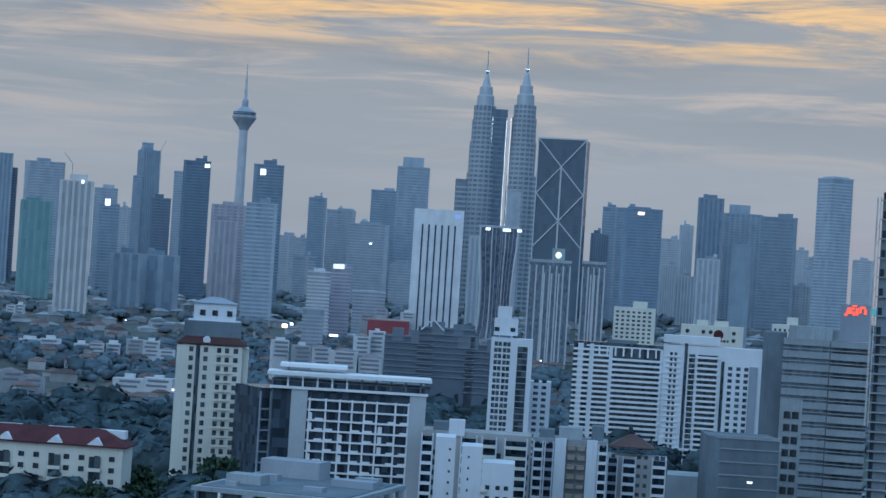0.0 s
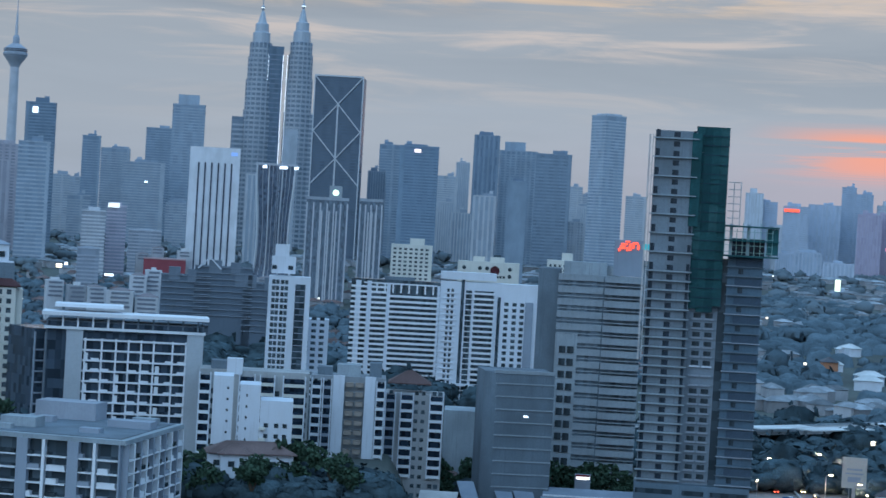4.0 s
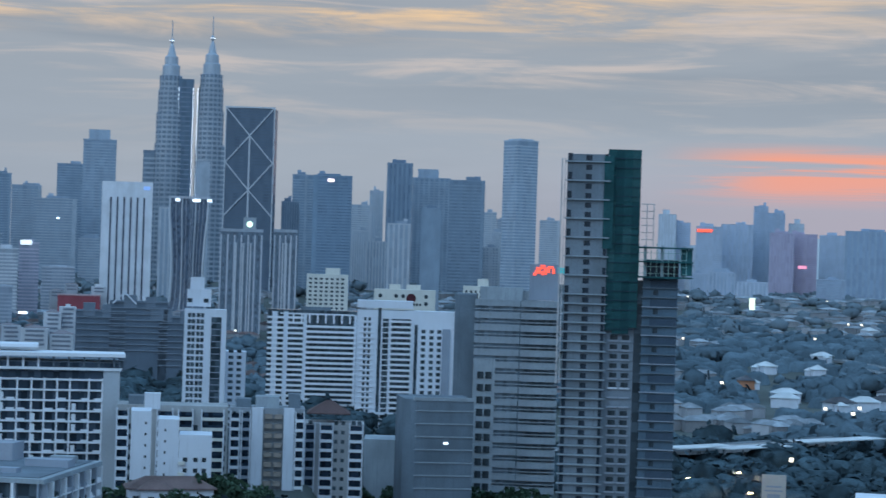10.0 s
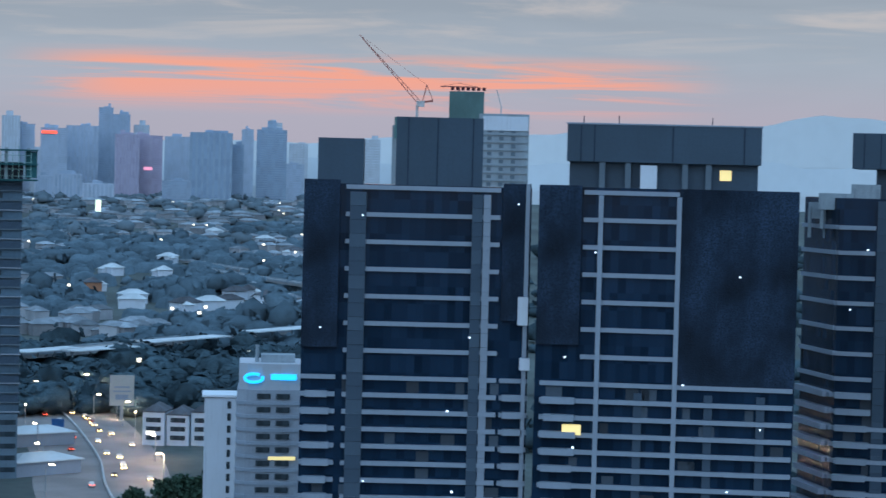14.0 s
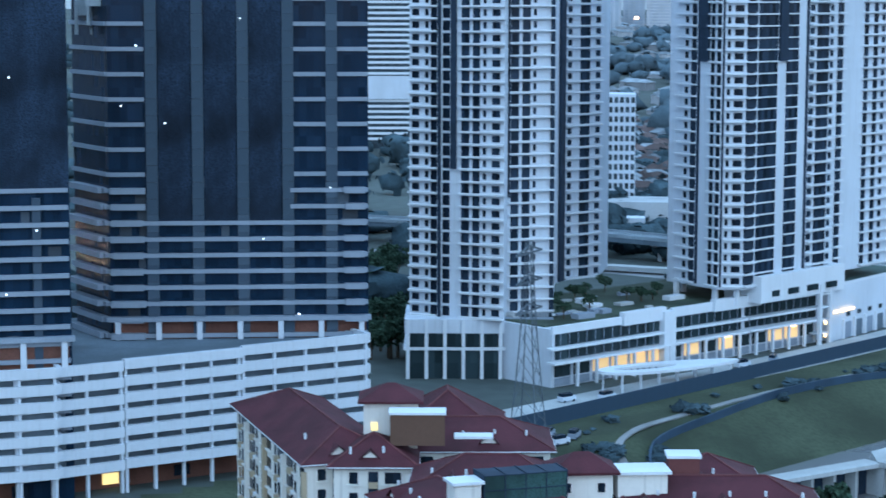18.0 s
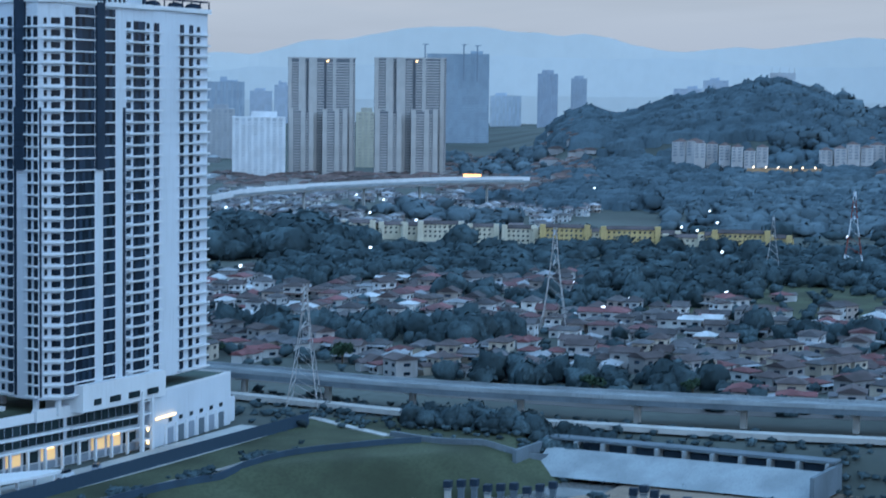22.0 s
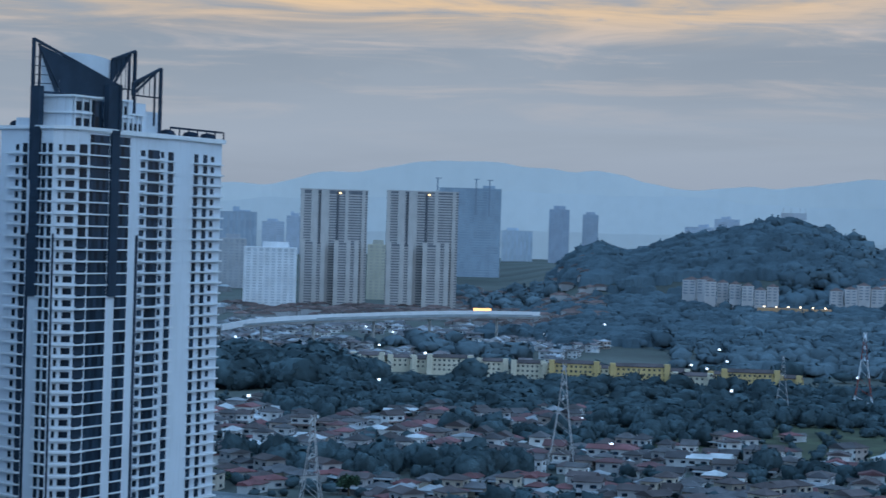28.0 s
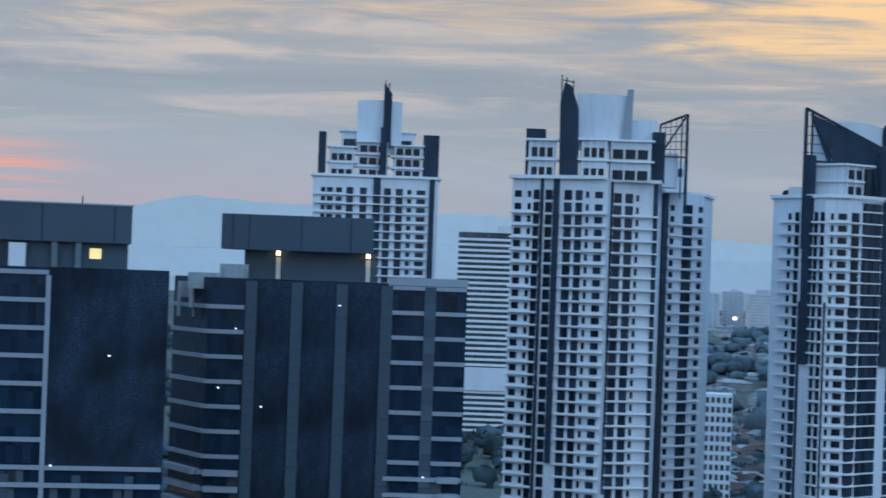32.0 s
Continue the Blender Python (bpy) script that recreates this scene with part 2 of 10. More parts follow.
def ground_z(x, y):
    """Height of the land: a rise on the town side, the river flat, and rolling country far off."""
    d = math.hypot(x, y)
    b = math.degrees(math.atan2(x, y))
    z = 42 * smooth((d - 1500 - 1050 * smooth((b - 52) / 3) * smooth((67 - b) / 3)) / 2000)
    # the wooded rise under the near town
    z += 20 * smooth((d - 545) / 45) * smooth((860 - d) / 80) * smooth((b + 19) / 4) * smooth((5.8 - b) / 1.0)
    # wooded hill on the far side of the valley, with lower shoulders
    if 62.5 < b < 77 and 2560 < d < 3200:
        z += max(0.0, 1 - ((d - 2880) / 320) ** 2) * float(np.interp(b, HILL_AT, HILL_TOP))
    # the basin of the pond, its bank and the sand flats in it
    if 300 < x < 590 and 60 < y < 330:
        shore = float(np.interp(x, SHORE_X, SHORE_Y))
        edge = smooth((590 - x) / 13) * smooth((d - 392) / 22)
        z -= edge * min(11.4, 9.6 * max(0.0, (shore + 22 - y) / 22))
        z += edge * sand_at(x, y) * 2.6
    return z


HILL_AT = (62.5, 63.2, 64.6, 65.8, 66.1, 66.9, 67.6, 68.2, 69.0, 70.1, 71.1, 71.9, 72.7, 73.7, 74.3, 75.6, 77.0)
HILL_TOP = (0, 20, 14, 20, 36, 48, 36, 43, 60, 68, 80, 88, 74, 57, 42, 12, 0)
SHORE_X = (300, 450, 475, 490, 505, 515, 533, 560)
SHORE_Y = (284, 285, 287, 279, 270, 259, 247, 244)


def sand_at(x, y):
    """0 to 1: the tan flat before the spillway, and the bar that runs out from it."""
    rag = 5.0 * noise.noise((x * 0.05, y * 0.06, 3.0)) + 2.0 * noise.noise((x * 0.16, y * 0.16, 1.0))
    flat = min(smooth((x - 449 + rag) / 8), smooth((246 - 0.16 * (x - 480) - y + rag) / 8), smooth((y - 150) / 20))
    bar = smooth(1.5 - math.hypot((x - 462) / 13, (y - 265 - rag * .4) / 5.5))
    neck = smooth(1.4 - math.hypot((x - 456) / 6, (y - 250 - rag * .4) / 9))
    return max(flat, 0.75 * bar, 0.7 * neck)


UNIT = [(-.5, -.5, 0), (.5, -.5, 0), (.5, .5, 0), (-.5, .5, 0), (-.5, -.5, 1), (.5, -.5, 1), (.5, .5, 1), (-.5, .5, 1)]
QUADS = [(0, 3, 2, 1), (4, 5, 6, 7), (0, 1, 5, 4), (1, 2, 6, 5), (2, 3, 7, 6), (3, 0, 4, 7)]
MESHES = {}


def mesh_of(name, verts, faces, mat):
    me = bpy.data.meshes.new(name)
    me.from_pydata(verts, [], faces)
    me.materials.append(mat)
    return me


def put(name, me, parent, loc=(0, 0, 0), rz=0.0, label=""):
    ob = new(name, me)
    ob.parent = parent
    ob.location = loc
    ob.rotation_euler = (0, 0, rz)
    if label:
        ob["label"] = label
    return ob


def box(name, parent, mat, size, loc, rz=0.0, label=""):
    """A block of that size (x, y, z) standing with its foot's centre at loc; alike blocks share a mesh."""
    key = (name, mat.name, *(round(s, 3) for s in size))
    if key not in MESHES:
        sx, sy, sz = size
        MESHES[key] = mesh_of(name, [(a * sx, b * sy, c * sz) for a, b, c in UNIT], QUADS, mat)
    return put(name, MESHES[key], parent, loc, rz, label)


def under(child, parent):
    """Hang a piece on a part without moving it."""
    child.parent = parent
    child.matrix_parent_inverse = parent.matrix_basis.inverted()
    return child


def part(name, bm, material, parent, label=""):
    me = bpy.data.meshes.new(name)
    bm.to_mesh(me)
    bm.free()
    me.materials.append(material)
    return put(name, me, parent, label=label)


def many(name, parent, mat, items, label="", kind="stuff"):
    """Blocks (size, foot, turn) joined into one mesh, for pieces too small to pick apart."""
    if not items:
        return None
    base = np.array(UNIT)
    v, f = [], []
    for i, (s, loc, rz) in enumerate(items):
        c, n = math.cos(rz), math.sin(rz)
        p = base * np.array(s)
        v.append(np.stack([p[:, 0] * c - p[:, 1] * n, p[:, 0] * n + p[:, 1] * c, p[:, 2]], 1) + np.array(loc))
        f += [tuple(8 * i + k for k in q) for q in QUADS]
    ob = put(name, mesh_of(name, np.concatenate(v).tolist(), f, mat), parent, label=label)
    if kind:
        ob["kind"] = kind
    return ob


def prism(name, parent, mat, plan, z0, z1, label=""):
    """An upright block over a plan of corners, counter-clockwise from above."""
    n = len(plan)
    v = [(x, y, z0) for x, y in plan] + [(x, y, z1) for x, y in plan]
    f = [tuple(reversed(range(n))), tuple(range(n, 2 * n))] + [(i, (i + 1) % n, n + (i + 1) % n, n + i) for i in range(n)]
    return put(name, mesh_of(name, v, f, mat), parent, label=label)


def rect(w, d, x=0, y=0):
    return [(x - w / 2, y), (x + w / 2, y), (x + w / 2, y + d), (x - w / 2, y + d)]


def thing(name, bearing, dist, turn=0, label="", category="", group="", kind="", z=None):
    """An Empty at the foot of a thing. Its x runs to the right and its y away, as seen from the eye, before the turn."""
    p = spot(bearing, dist)
    ob = new(name)
    ob.empty_display_size = 2
    ob.location = (p.x, p.y, ground_z(p.x, p.y) if z is None else z)
    ob.rotation_euler = (0, 0, radians(turn - bearing))
    return tagged(ob, label, category, group, kind)


def site(name, x, y, turn=0, label="", category="", group="", kind="", z=None):
    """An Empty at map metres x, y; its own x runs along the turn, counter-clockwise from +x."""
    ob = new(name)
    ob.empty_display_size = 2
    ob.location = (x, y, ground_z(x, y) if z is None else z)
    ob.rotation_euler = (0, 0, radians(turn))
    return tagged(ob, label, category, group, kind)


def seen_at(ob, bearing, p, q):
    """How far along the wall from p to q of ob the sight line of that bearing meets it."""
    r = ob.rotation_euler.z
    b = radians(bearing)
    w = Vector((math.sin(b), math.cos(b)))
    c, s = math.cos(r), math.sin(r)
    P = Vector((ob.location.x + p[0] * c - p[1] * s, ob.location.y + p[0] * s + p[1] * c))
    Q = Vector((ob.location.x + q[0] * c - q[1] * s, ob.location.y + q[0] * s + q[1] * c))
    u = (Q - P).normalized()
    return (P.y * w.x - P.x * w.y) / (u.x * w.y - u.y * w.x)


def on_wall(p, q, a0, a1, z0, z1, proud, sink=0.05):
    """A block on the wall from p to q (left to right from outside), between a0 and a1 metres along it."""
    p, q = Vector(p), Vector(q)
    u = (q - p).normalized()
    n = Vector((u.y, -u.x))
    c = p + u * (a0 + a1) / 2 + n * (proud - sink) / 2
    return (a1 - a0, proud + sink, z1 - z0), (c.x, c.y, z0), math.atan2(u.y, u.x)


def length(p, q):
    return math.hypot(q[0] - p[0], q[1] - p[1])


def fix(name, parent, mat, items, joined, label=""):
    if joined:
        return many(name, parent, mat, items, label)
    for s, loc, rz in items:
        box(name, parent, mat, s, loc, rz, label)


def bands(parent, mat, p, q, z0, z1, pitch, high, proud, name="spandrel", joined=True, a0=0.0, a1=None, first=0.0):
    a1 = length(p, q) if a1 is None else a1
    n = int((z1 - z0 - first) / pitch + 1e-6)
    fix(name, parent, mat, [on_wall(p, q, a0, a1, z0 + first + i * pitch, z0 + first + i * pitch + high, proud) for i in range(n)], joined)


def piers(parent, mat, p, q, z0, z1, count, wide, proud, name="pier", joined=True, a0=0.0, a1=None):
    a1 = length(p, q) if a1 is None else a1
    step = (a1 - a0 - wide) / max(1, count - 1)
    fix(name, parent, mat, [on_wall(p, q, a0 + i * step, a0 + i * step + wide, z0, z1, proud) for i in range(count)], joined)


def panes(parent, mat, p, q, z0, rows, pitch, cols, wide, high, proud=0.06, name="window_pane", joined=True, skip=0.0, seed=1):
    """Window panes: cols gives where each column starts along the wall."""
    rng = random.Random(seed)
    items = [on_wall(p, q, c, c + wide, z0 + r * pitch, z0 + r * pitch + high, proud) for r in range(rows) for c in cols if rng.random() >= skip]
    fix(name, parent, mat, items, joined)


def tower(name, bearing, dist, width, top, depth=None, turn=0, wall=(0.3, 0.35, 0.42), glass=(0.10, 0.14, 0.19), style="bands", floor=4.2,
          cols=8, cap=(), label="hazy office tower on the skyline", category="tower", solid=0.45, group=""):
    """A tower of the skyline: glass body with storey bands, piers or both, parapet and roof blocks (share of width, offset, height)."""
    ob = thing(name, bearing, dist, turn, label, category, group)
    base = ob.location.z
    h = top - base
    depth = depth or width * 0.8
    # haze put into the colours: paler walls, glass pulled towards them
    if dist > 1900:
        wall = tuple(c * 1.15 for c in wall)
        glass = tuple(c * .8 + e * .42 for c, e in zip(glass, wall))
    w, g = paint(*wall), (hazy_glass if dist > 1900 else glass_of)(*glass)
    prism("body", ob, g if style != "plain" else w, rect(width, depth), -3, h)
    c = [(-width / 2, 0), (width / 2, 0), (width / 2, depth), (-width / 2, depth)]
    for p, q in ((c[0], c[1]), (c[1], c[2]), (c[3], c[0])):
        L = length(p, q)
        if style in ("bands", "grid"):
            bands(ob, w, p, q, 0, h, floor, floor * solid, 0.35)
        if style in ("stripes", "grid"):
            n = cols if L > 0.8 * width else max(2, int(cols * L / width))
            piers(ob, w, p, q, 0, h, n, L / n * solid, 0.6)
    box("parapet", ob, w, (width + 0.9, depth + 0.9, 1.6), (0, depth / 2, h - 0.4))
    for share, off, high in cap:
        box("roof_block", ob, w, (width * share, depth * min(0.8, share + 0.1), high), (off * width, depth / 2, h + 0.4))
    if dist > 2500 and not cap and width > 24:      # plant rooms and a pale corner, as most of these roofs have
        r = random.Random(int(bearing * 100))
        a, b = r.uniform(.3, .6), r.uniform(-.18, .18)
        box("plant_room", ob, g, (width * a, depth * .6, r.uniform(3, 7)), (width * b, depth / 2, h + .4))
        box("lift_housing", ob, w, (width * r.uniform(.1, .2), depth * .3, r.uniform(5, 10)), (width * (b + r.choice((-1, 1)) * a * .3), depth / 2, h + .4))
        if style != "stripes":
            box("corner_pier", ob, w, (width * r.uniform(.07, .13), 1.2, h), (width * r.choice((-.44, .44, .1)), -.1, 0))
    return ob

# ------------------------------------------------------------------ land
def build_ground():
    rings, r = [14.0], 14.0
    while r < 4960:
        r *= 1.007 if 430 < r < 640 else 1.012 if 380 < r < 640 else 1.03
        rings.append(r)
    rings.append(4985)
    turns = [-22 + 0.28 * i for i in range(400)]
    turns += [turns[-1] + 5 + i * (360 - 112 - 5) / 44 for i in range(44)]
    n = len(turns)
    v, f, tone = [(0, 0, 0)], [], []
    for r in rings:
        for a in turns:
            x, y = r * math.sin(radians(a)), r * math.cos(radians(a))
            v.append((x, y, ground_z(x, y)))
    f += [(0, 1 + (k + 1) % n, 1 + k) for k in range(n)]
    tone += [0] * n
    for i in range(len(rings) - 1):
        for k in range(n):
            a, b = 1 + i * n + k, 1 + i * n + (k + 1) % n
            f.append((a, b, b + n, a + n))
            x, y, z = v[a]
            bank = 335 < x < 575 and 90 < y < 330 and rings[i] > 380
            bare = bank and z < -5 and (sand_at(x, y) > .25 or z < -10.7)
            far_lawn = (x - 1000) ** 2 + ((y - 330) * 2) ** 2 < 130 ** 2 or (180 < x < 290 and 240 < y < 330)
            tone.append(2 if bare else 1 if bank or far_lawn else 0)
    me = mesh_of("ground", v, f, surface("ground_cover", (0.072, 0.090, 0.088), 0.95, 0.3, 0.03, 0, 0.3))
    me.materials.append(surface("mown_grass", (0.052, 0.068, 0.042), 0.95, 0.4, 0.15, 0, 0.4))
    me.materials.append(surface("wet_sand", (0.20, 0.165, 0.135), 0.9, 0.35, 0.25, 0, 0.3))
    me.polygons.foreach_set("material_index", tone)
    me.polygons.foreach_set("use_smooth", [True] * len(tone))
    ob = new("ground", me)
    tagged(ob, "grassy built-up land reaching to the hazy horizon", "ground", kind="structure")


build_ground()


def ridge(name, dist, b0, b1, heights, mat, label):
    """Far mountains: a long slope whose crest follows heights from bearing b0 to b1."""
    n = 260
    v, f = [], []
    for i in range(n + 1):
        s = i / n
        k = s * (len(heights) - 1)
        j = min(len(heights) - 2, int(k))
        u = k - j
        h = heights[j] * (1 - smooth(u)) + heights[j + 1] * smooth(u)
        h += 14 * noise.noise((s * 30, dist, 0)) + 6 * noise.noise((s * 90, dist, 2))
        b = b0 + (b1 - b0) * s
        for back, hh in ((0, -20), (25, 0.55 * h), (60, h), (61, -30)):
            p = spot(b, dist + back)
            v.append((p.x, p.y, hh))
    for i in range(n):
        for j in range(3):
            a = i * 4 + j
            f.append((a, a + 4, a + 5, a + 1))
    ob = new(name, mesh_of(name, v, f, mat))
    return tagged(ob, label, "mountains", kind="structure")


# Haze is put into both ridge colours: pale blue-grey forest.
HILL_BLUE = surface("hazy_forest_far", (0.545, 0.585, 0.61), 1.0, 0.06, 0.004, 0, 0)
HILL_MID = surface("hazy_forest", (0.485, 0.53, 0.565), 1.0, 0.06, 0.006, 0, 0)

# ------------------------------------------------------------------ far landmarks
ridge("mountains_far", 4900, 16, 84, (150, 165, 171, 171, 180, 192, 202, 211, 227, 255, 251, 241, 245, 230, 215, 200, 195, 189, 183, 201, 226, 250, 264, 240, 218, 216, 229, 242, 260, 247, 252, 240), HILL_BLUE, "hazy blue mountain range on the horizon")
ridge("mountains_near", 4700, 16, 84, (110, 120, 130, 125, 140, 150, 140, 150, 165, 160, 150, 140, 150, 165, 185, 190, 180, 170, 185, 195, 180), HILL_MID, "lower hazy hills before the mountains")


def lathe(name, parent, mat, profile, seg=20, label="", at=(0, 0, 0)):
    """A round body from (radius, height) pairs."""
    v, f = [], []
    for r, z in profile:
        v += [(r * math.cos(2 * math.pi * k / seg), r * math.sin(2 * math.pi * k / seg), z) for k in range(seg)]
    for i in range(len(profile) - 1):
        for k in range(seg):
            a, b = i * seg + k, i * seg + (k + 1) % seg
            f.append((a, b, b + seg, a + seg))
    f.append(tuple(reversed(range(seg))))
    f.append(tuple((len(profile) - 1) * seg + k for k in range(seg)))
    return put(name, mesh_of(name, v, f, mat), parent, at, label=label)


def beam(p, q, wide):
    """Corners and faces of a square bar from p to q."""
    p, q = Vector(p), Vector(q)
    m = (q - p).to_track_quat("Z", "Y").to_matrix()
    L = (q - p).length
    return [tuple(p + m @ Vector((a * wide, b * wide, c * L))) for a, b, c in UNIT]


def lattice(name, parent, mat, bars, label="", kind=""):
    v, f = [], []
    for p, q, w in bars:
        n = len(v)
        v += beam(p, q, w)
        f += [tuple(n + k for k in quad) for quad in QUADS]
    ob = put(name, mesh_of(name, v, f, mat), parent, label=label)
    if kind:
        ob["kind"] = kind
    return ob


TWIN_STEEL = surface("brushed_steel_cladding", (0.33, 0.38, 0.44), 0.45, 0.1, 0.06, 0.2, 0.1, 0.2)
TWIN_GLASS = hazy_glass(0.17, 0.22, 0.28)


def twin_tower(bearing, dist, roof, tip, label):
    """One of a pair of tapering round towers: set-backs, ring cornices, bustle, pinnacle ball and mast."""
    ob = thing("twin_tower", bearing, dist, 0, label, "skyscraper", "pair of tapering towers")
    h = roof - ob.location.z
    steps = ((0, 25.0), (0.66, 25.0), (0.66, 23.0), (0.82, 23.0), (0.82, 21.0), (0.93, 21.0), (0.93, 19.0), (1.0, 19.0))
    lathe("shaft", ob, TWIN_GLASS, [(r, s * h) for s, r in steps], 32)
    rings = []
    seg = 16
    for i in range(int(h / 8.4)):
        z = i * 8.4
        r = next(rr for (s, rr) in reversed(steps) if s * h <= z + 0.01) + 0.15
        for k in range(seg):
            a = 2 * math.pi * k / seg
            rings.append(((2 * r * math.tan(math.pi / seg), 0.9, 3.6), (r * math.sin(a), -r * math.cos(a), z), a))
    many("storey_ring", ob, TWIN_STEEL, rings)
    fins = []
    for k in range(16):
        a = 2 * math.pi * (k + .5) / 16
        for (s0, r0), (s1, r1) in zip(steps[::2], steps[1::2]):
            fins.append(((1.8, 1.6, (s1 - s0) * h), (r0 * math.sin(a), -r0 * math.cos(a), s0 * h), a))
    many("edge_fin", ob, TWIN_STEEL, fins)
    top = tip - ob.location.z - h
    lathe("pinnacle", ob, TWIN_STEEL, [(18, h), (15.5, h + .01 * top), (15, h + .18 * top), (12, h + .2 * top), (11.5, h + .34 * top), (8, h + .36 * top), (3.4, h + .54 * top), (1.6, h + .58 * top),
                                       (3.0, h + .61 * top), (3.5, h + .63 * top), (3.0, h + .65 * top), (1.0, h + .68 * top), (0.7, h + top)], 16)
    lathe("beacon", ob, WHITE_LIGHT, [(1.6, h + .61 * top), (3.9, h + .63 * top), (1.6, h + .65 * top)], 12, "white beacon light")
    for s in (-1, 1):
        box("light_line", ob, WHITE_LIGHT, (0.4, 0.5, h * 0.36), (s * 8.0, -22.6, h * 0.14))
    return ob


twin_tower(0.89, 3780, 399, 497, "tapering silver skyscraper with pinnacle and white beacon")
twin_tower(1.957, 3780, 404, 506, "tapering silver skyscraper with pinnacle beside its twin")
b = thing("bustle_tower", 1.30, 3765, 0, "dark annex tower between the tapering pair", "tower")
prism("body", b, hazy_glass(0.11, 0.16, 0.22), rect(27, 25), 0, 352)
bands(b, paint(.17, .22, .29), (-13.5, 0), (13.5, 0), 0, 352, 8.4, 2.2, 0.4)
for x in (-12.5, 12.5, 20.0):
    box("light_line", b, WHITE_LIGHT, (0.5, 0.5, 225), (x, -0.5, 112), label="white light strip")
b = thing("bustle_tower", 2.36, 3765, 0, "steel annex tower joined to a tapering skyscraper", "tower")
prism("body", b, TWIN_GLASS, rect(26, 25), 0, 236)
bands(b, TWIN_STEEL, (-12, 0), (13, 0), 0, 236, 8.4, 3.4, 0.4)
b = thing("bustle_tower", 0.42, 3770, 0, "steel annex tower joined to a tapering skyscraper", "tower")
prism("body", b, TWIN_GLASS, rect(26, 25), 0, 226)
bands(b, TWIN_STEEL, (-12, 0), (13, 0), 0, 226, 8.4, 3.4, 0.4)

k = thing("telecom_tower", -5.5, 4600, 0, "slender concrete telecom tower with round pod and mast", "tower")
z0 = k.location.z
pale = paint(0.42, 0.46, 0.52)
lathe("shaft", k, pale, [(14, 0), (11, 120 - z0), (9.0, 365 - z0), (9.0, 390 - z0)], 20)
lathe("pod", k, paint(0.30, 0.35, 0.42), [(9, 378 - z0), (13, 386 - z0), (19, 394 - z0), (24, 401 - z0), (25.5, 405 - z0), (25.5, 408 - z0), (23, 410 - z0), (24, 413 - z0), (24, 417 - z0), (18, 421 - z0), (11, 426 - z0), (7, 428 - z0), (7, 440 - z0), (4, 446 - z0)], 28)
lathe("mast", k, pale, [(3.4, 440 - z0), (3.2, 466 - z0), (2.4, 466 - z0), (2.0, 490 - z0), (1.2, 490 - z0), (0.8, 522 - z0)], 10)
many("pod_windows", k, glass_of(0.09, 0.12, 0.16), [((6.0, 0.5, 1.6), (24.3 * math.sin(a), -24.3 * math.cos(a), z - z0), a) for a in [2 * math.pi * i / 24 for i in range(24)] for z in (402, 411.5, 415)])

# the cross-braced tower
ib = thing("braced_tower", 3.014, 3000, -6, "dark glass tower with white diagonal bracing", "skyscraper")
z0 = ib.location.z
H = 297 - z0
prism("body", ib, hazy_glass(0.10, 0.135, 0.18), rect(69, 40), 0, H)
bands(ib, paint(.10, .14, .20), (-34.5, 0), (34.5, 0), 0, H, 4.2, 1.4, 0.2)
PALE_BRACE = surface("white_steel_brace", (0.46, 0.50, 0.55), 0.6, 0.05, 0.1)
for x0, x1, za, zb in ((-33, 0, H, H - 38), (33, 0, H, H - 38), (0, -33, H - 38, H - 76), (0, 33, H - 38, H - 76), (-33, 0, H - 76, H - 114), (33, 0, H - 76, H - 114), (0, -33, H - 114, H - 150), (0, 33, H - 114, H - 150)):
    lattice("brace", ib, PALE_BRACE, [((x0, -0.9, za), (x1, -0.9, zb), 1.5)])
for x, w, top in ((-33.8, 1.5, H + 1), (33.8, 1.5, H + 1), (0, 2.2, H - 38)):
    box("column", ib, PALE_BRACE, (w, 1.4, top), (x, -0.8, 0))
box("top_edge", ib, PALE_BRACE, (69.5, 1.6, 2.2), (0, -0.6, H))

# white slab with dark slots
ws = thing("slab_tower", -0.157, 2500, 0, "white office slab with dark vertical window slots", "tower")
z0 = ws.location.z
H = 174 - z0
prism("body", ws, paint(0.62, 0.66, 0.72), rect(58, 30), 0, H)
for i in range(6):
    box("window_slot", ws, glass_of(0.06, 0.08, 0.12), (1.9, 0.5, H - 20), (-18.5 + i * 7.6, -0.1, 2), label="dark full-height window slot")
for i in range(5):
    box("fin", ws, paint(0.66, 0.70, 0.75), (1.2, 1.2, H - 20), (-14.7 + i * 7.6, -0.4, 2))
box("sign", ws, lamp_glow("pale_blue_sign", (0.25, 0.4, 0.75), 0.6), (7, 0.4, 4), (22, -0.3, H - 9), label="pale blue unreadable sign")

# waisted tower with white ribs
hg = thing("waisted_tower", 1.47, 2300, 0, "waisted tower with four white outer ribs and lit crown", "tower")
z0 = hg.location.z
H = 152 - z0
v_ = 14
def waist(s):
    return 20.0 - 3.6 * math.sin(math.pi * min(1, s * 1.15)) + (7.5 * max(0, 0.22 - s) / 0.22 if s < .22 else 0)
plan_rows = []
for i in range(v_ + 1):
    s = i / v_
    plan_rows.append((s * H, waist(s)))
vv, ff = [], []
for z, r in plan_rows:
    vv += [(-r, -r * .7, z), (r, -r * .7, z), (r, r * .7, z), (-r, r * .7, z)]
for i in range(v_):
    for j in range(4):
        a, c = i * 4 + j, i * 4 + (j + 1) % 4
        ff.append((a, c, c + 4, a + 4))
ff.append((v_ * 4, v_ * 4 + 1, v_ * 4 + 2, v_ * 4 + 3))
put("body", mesh_of("body", vv, ff, glass_of(0.10, 0.13, 0.18)), hg)
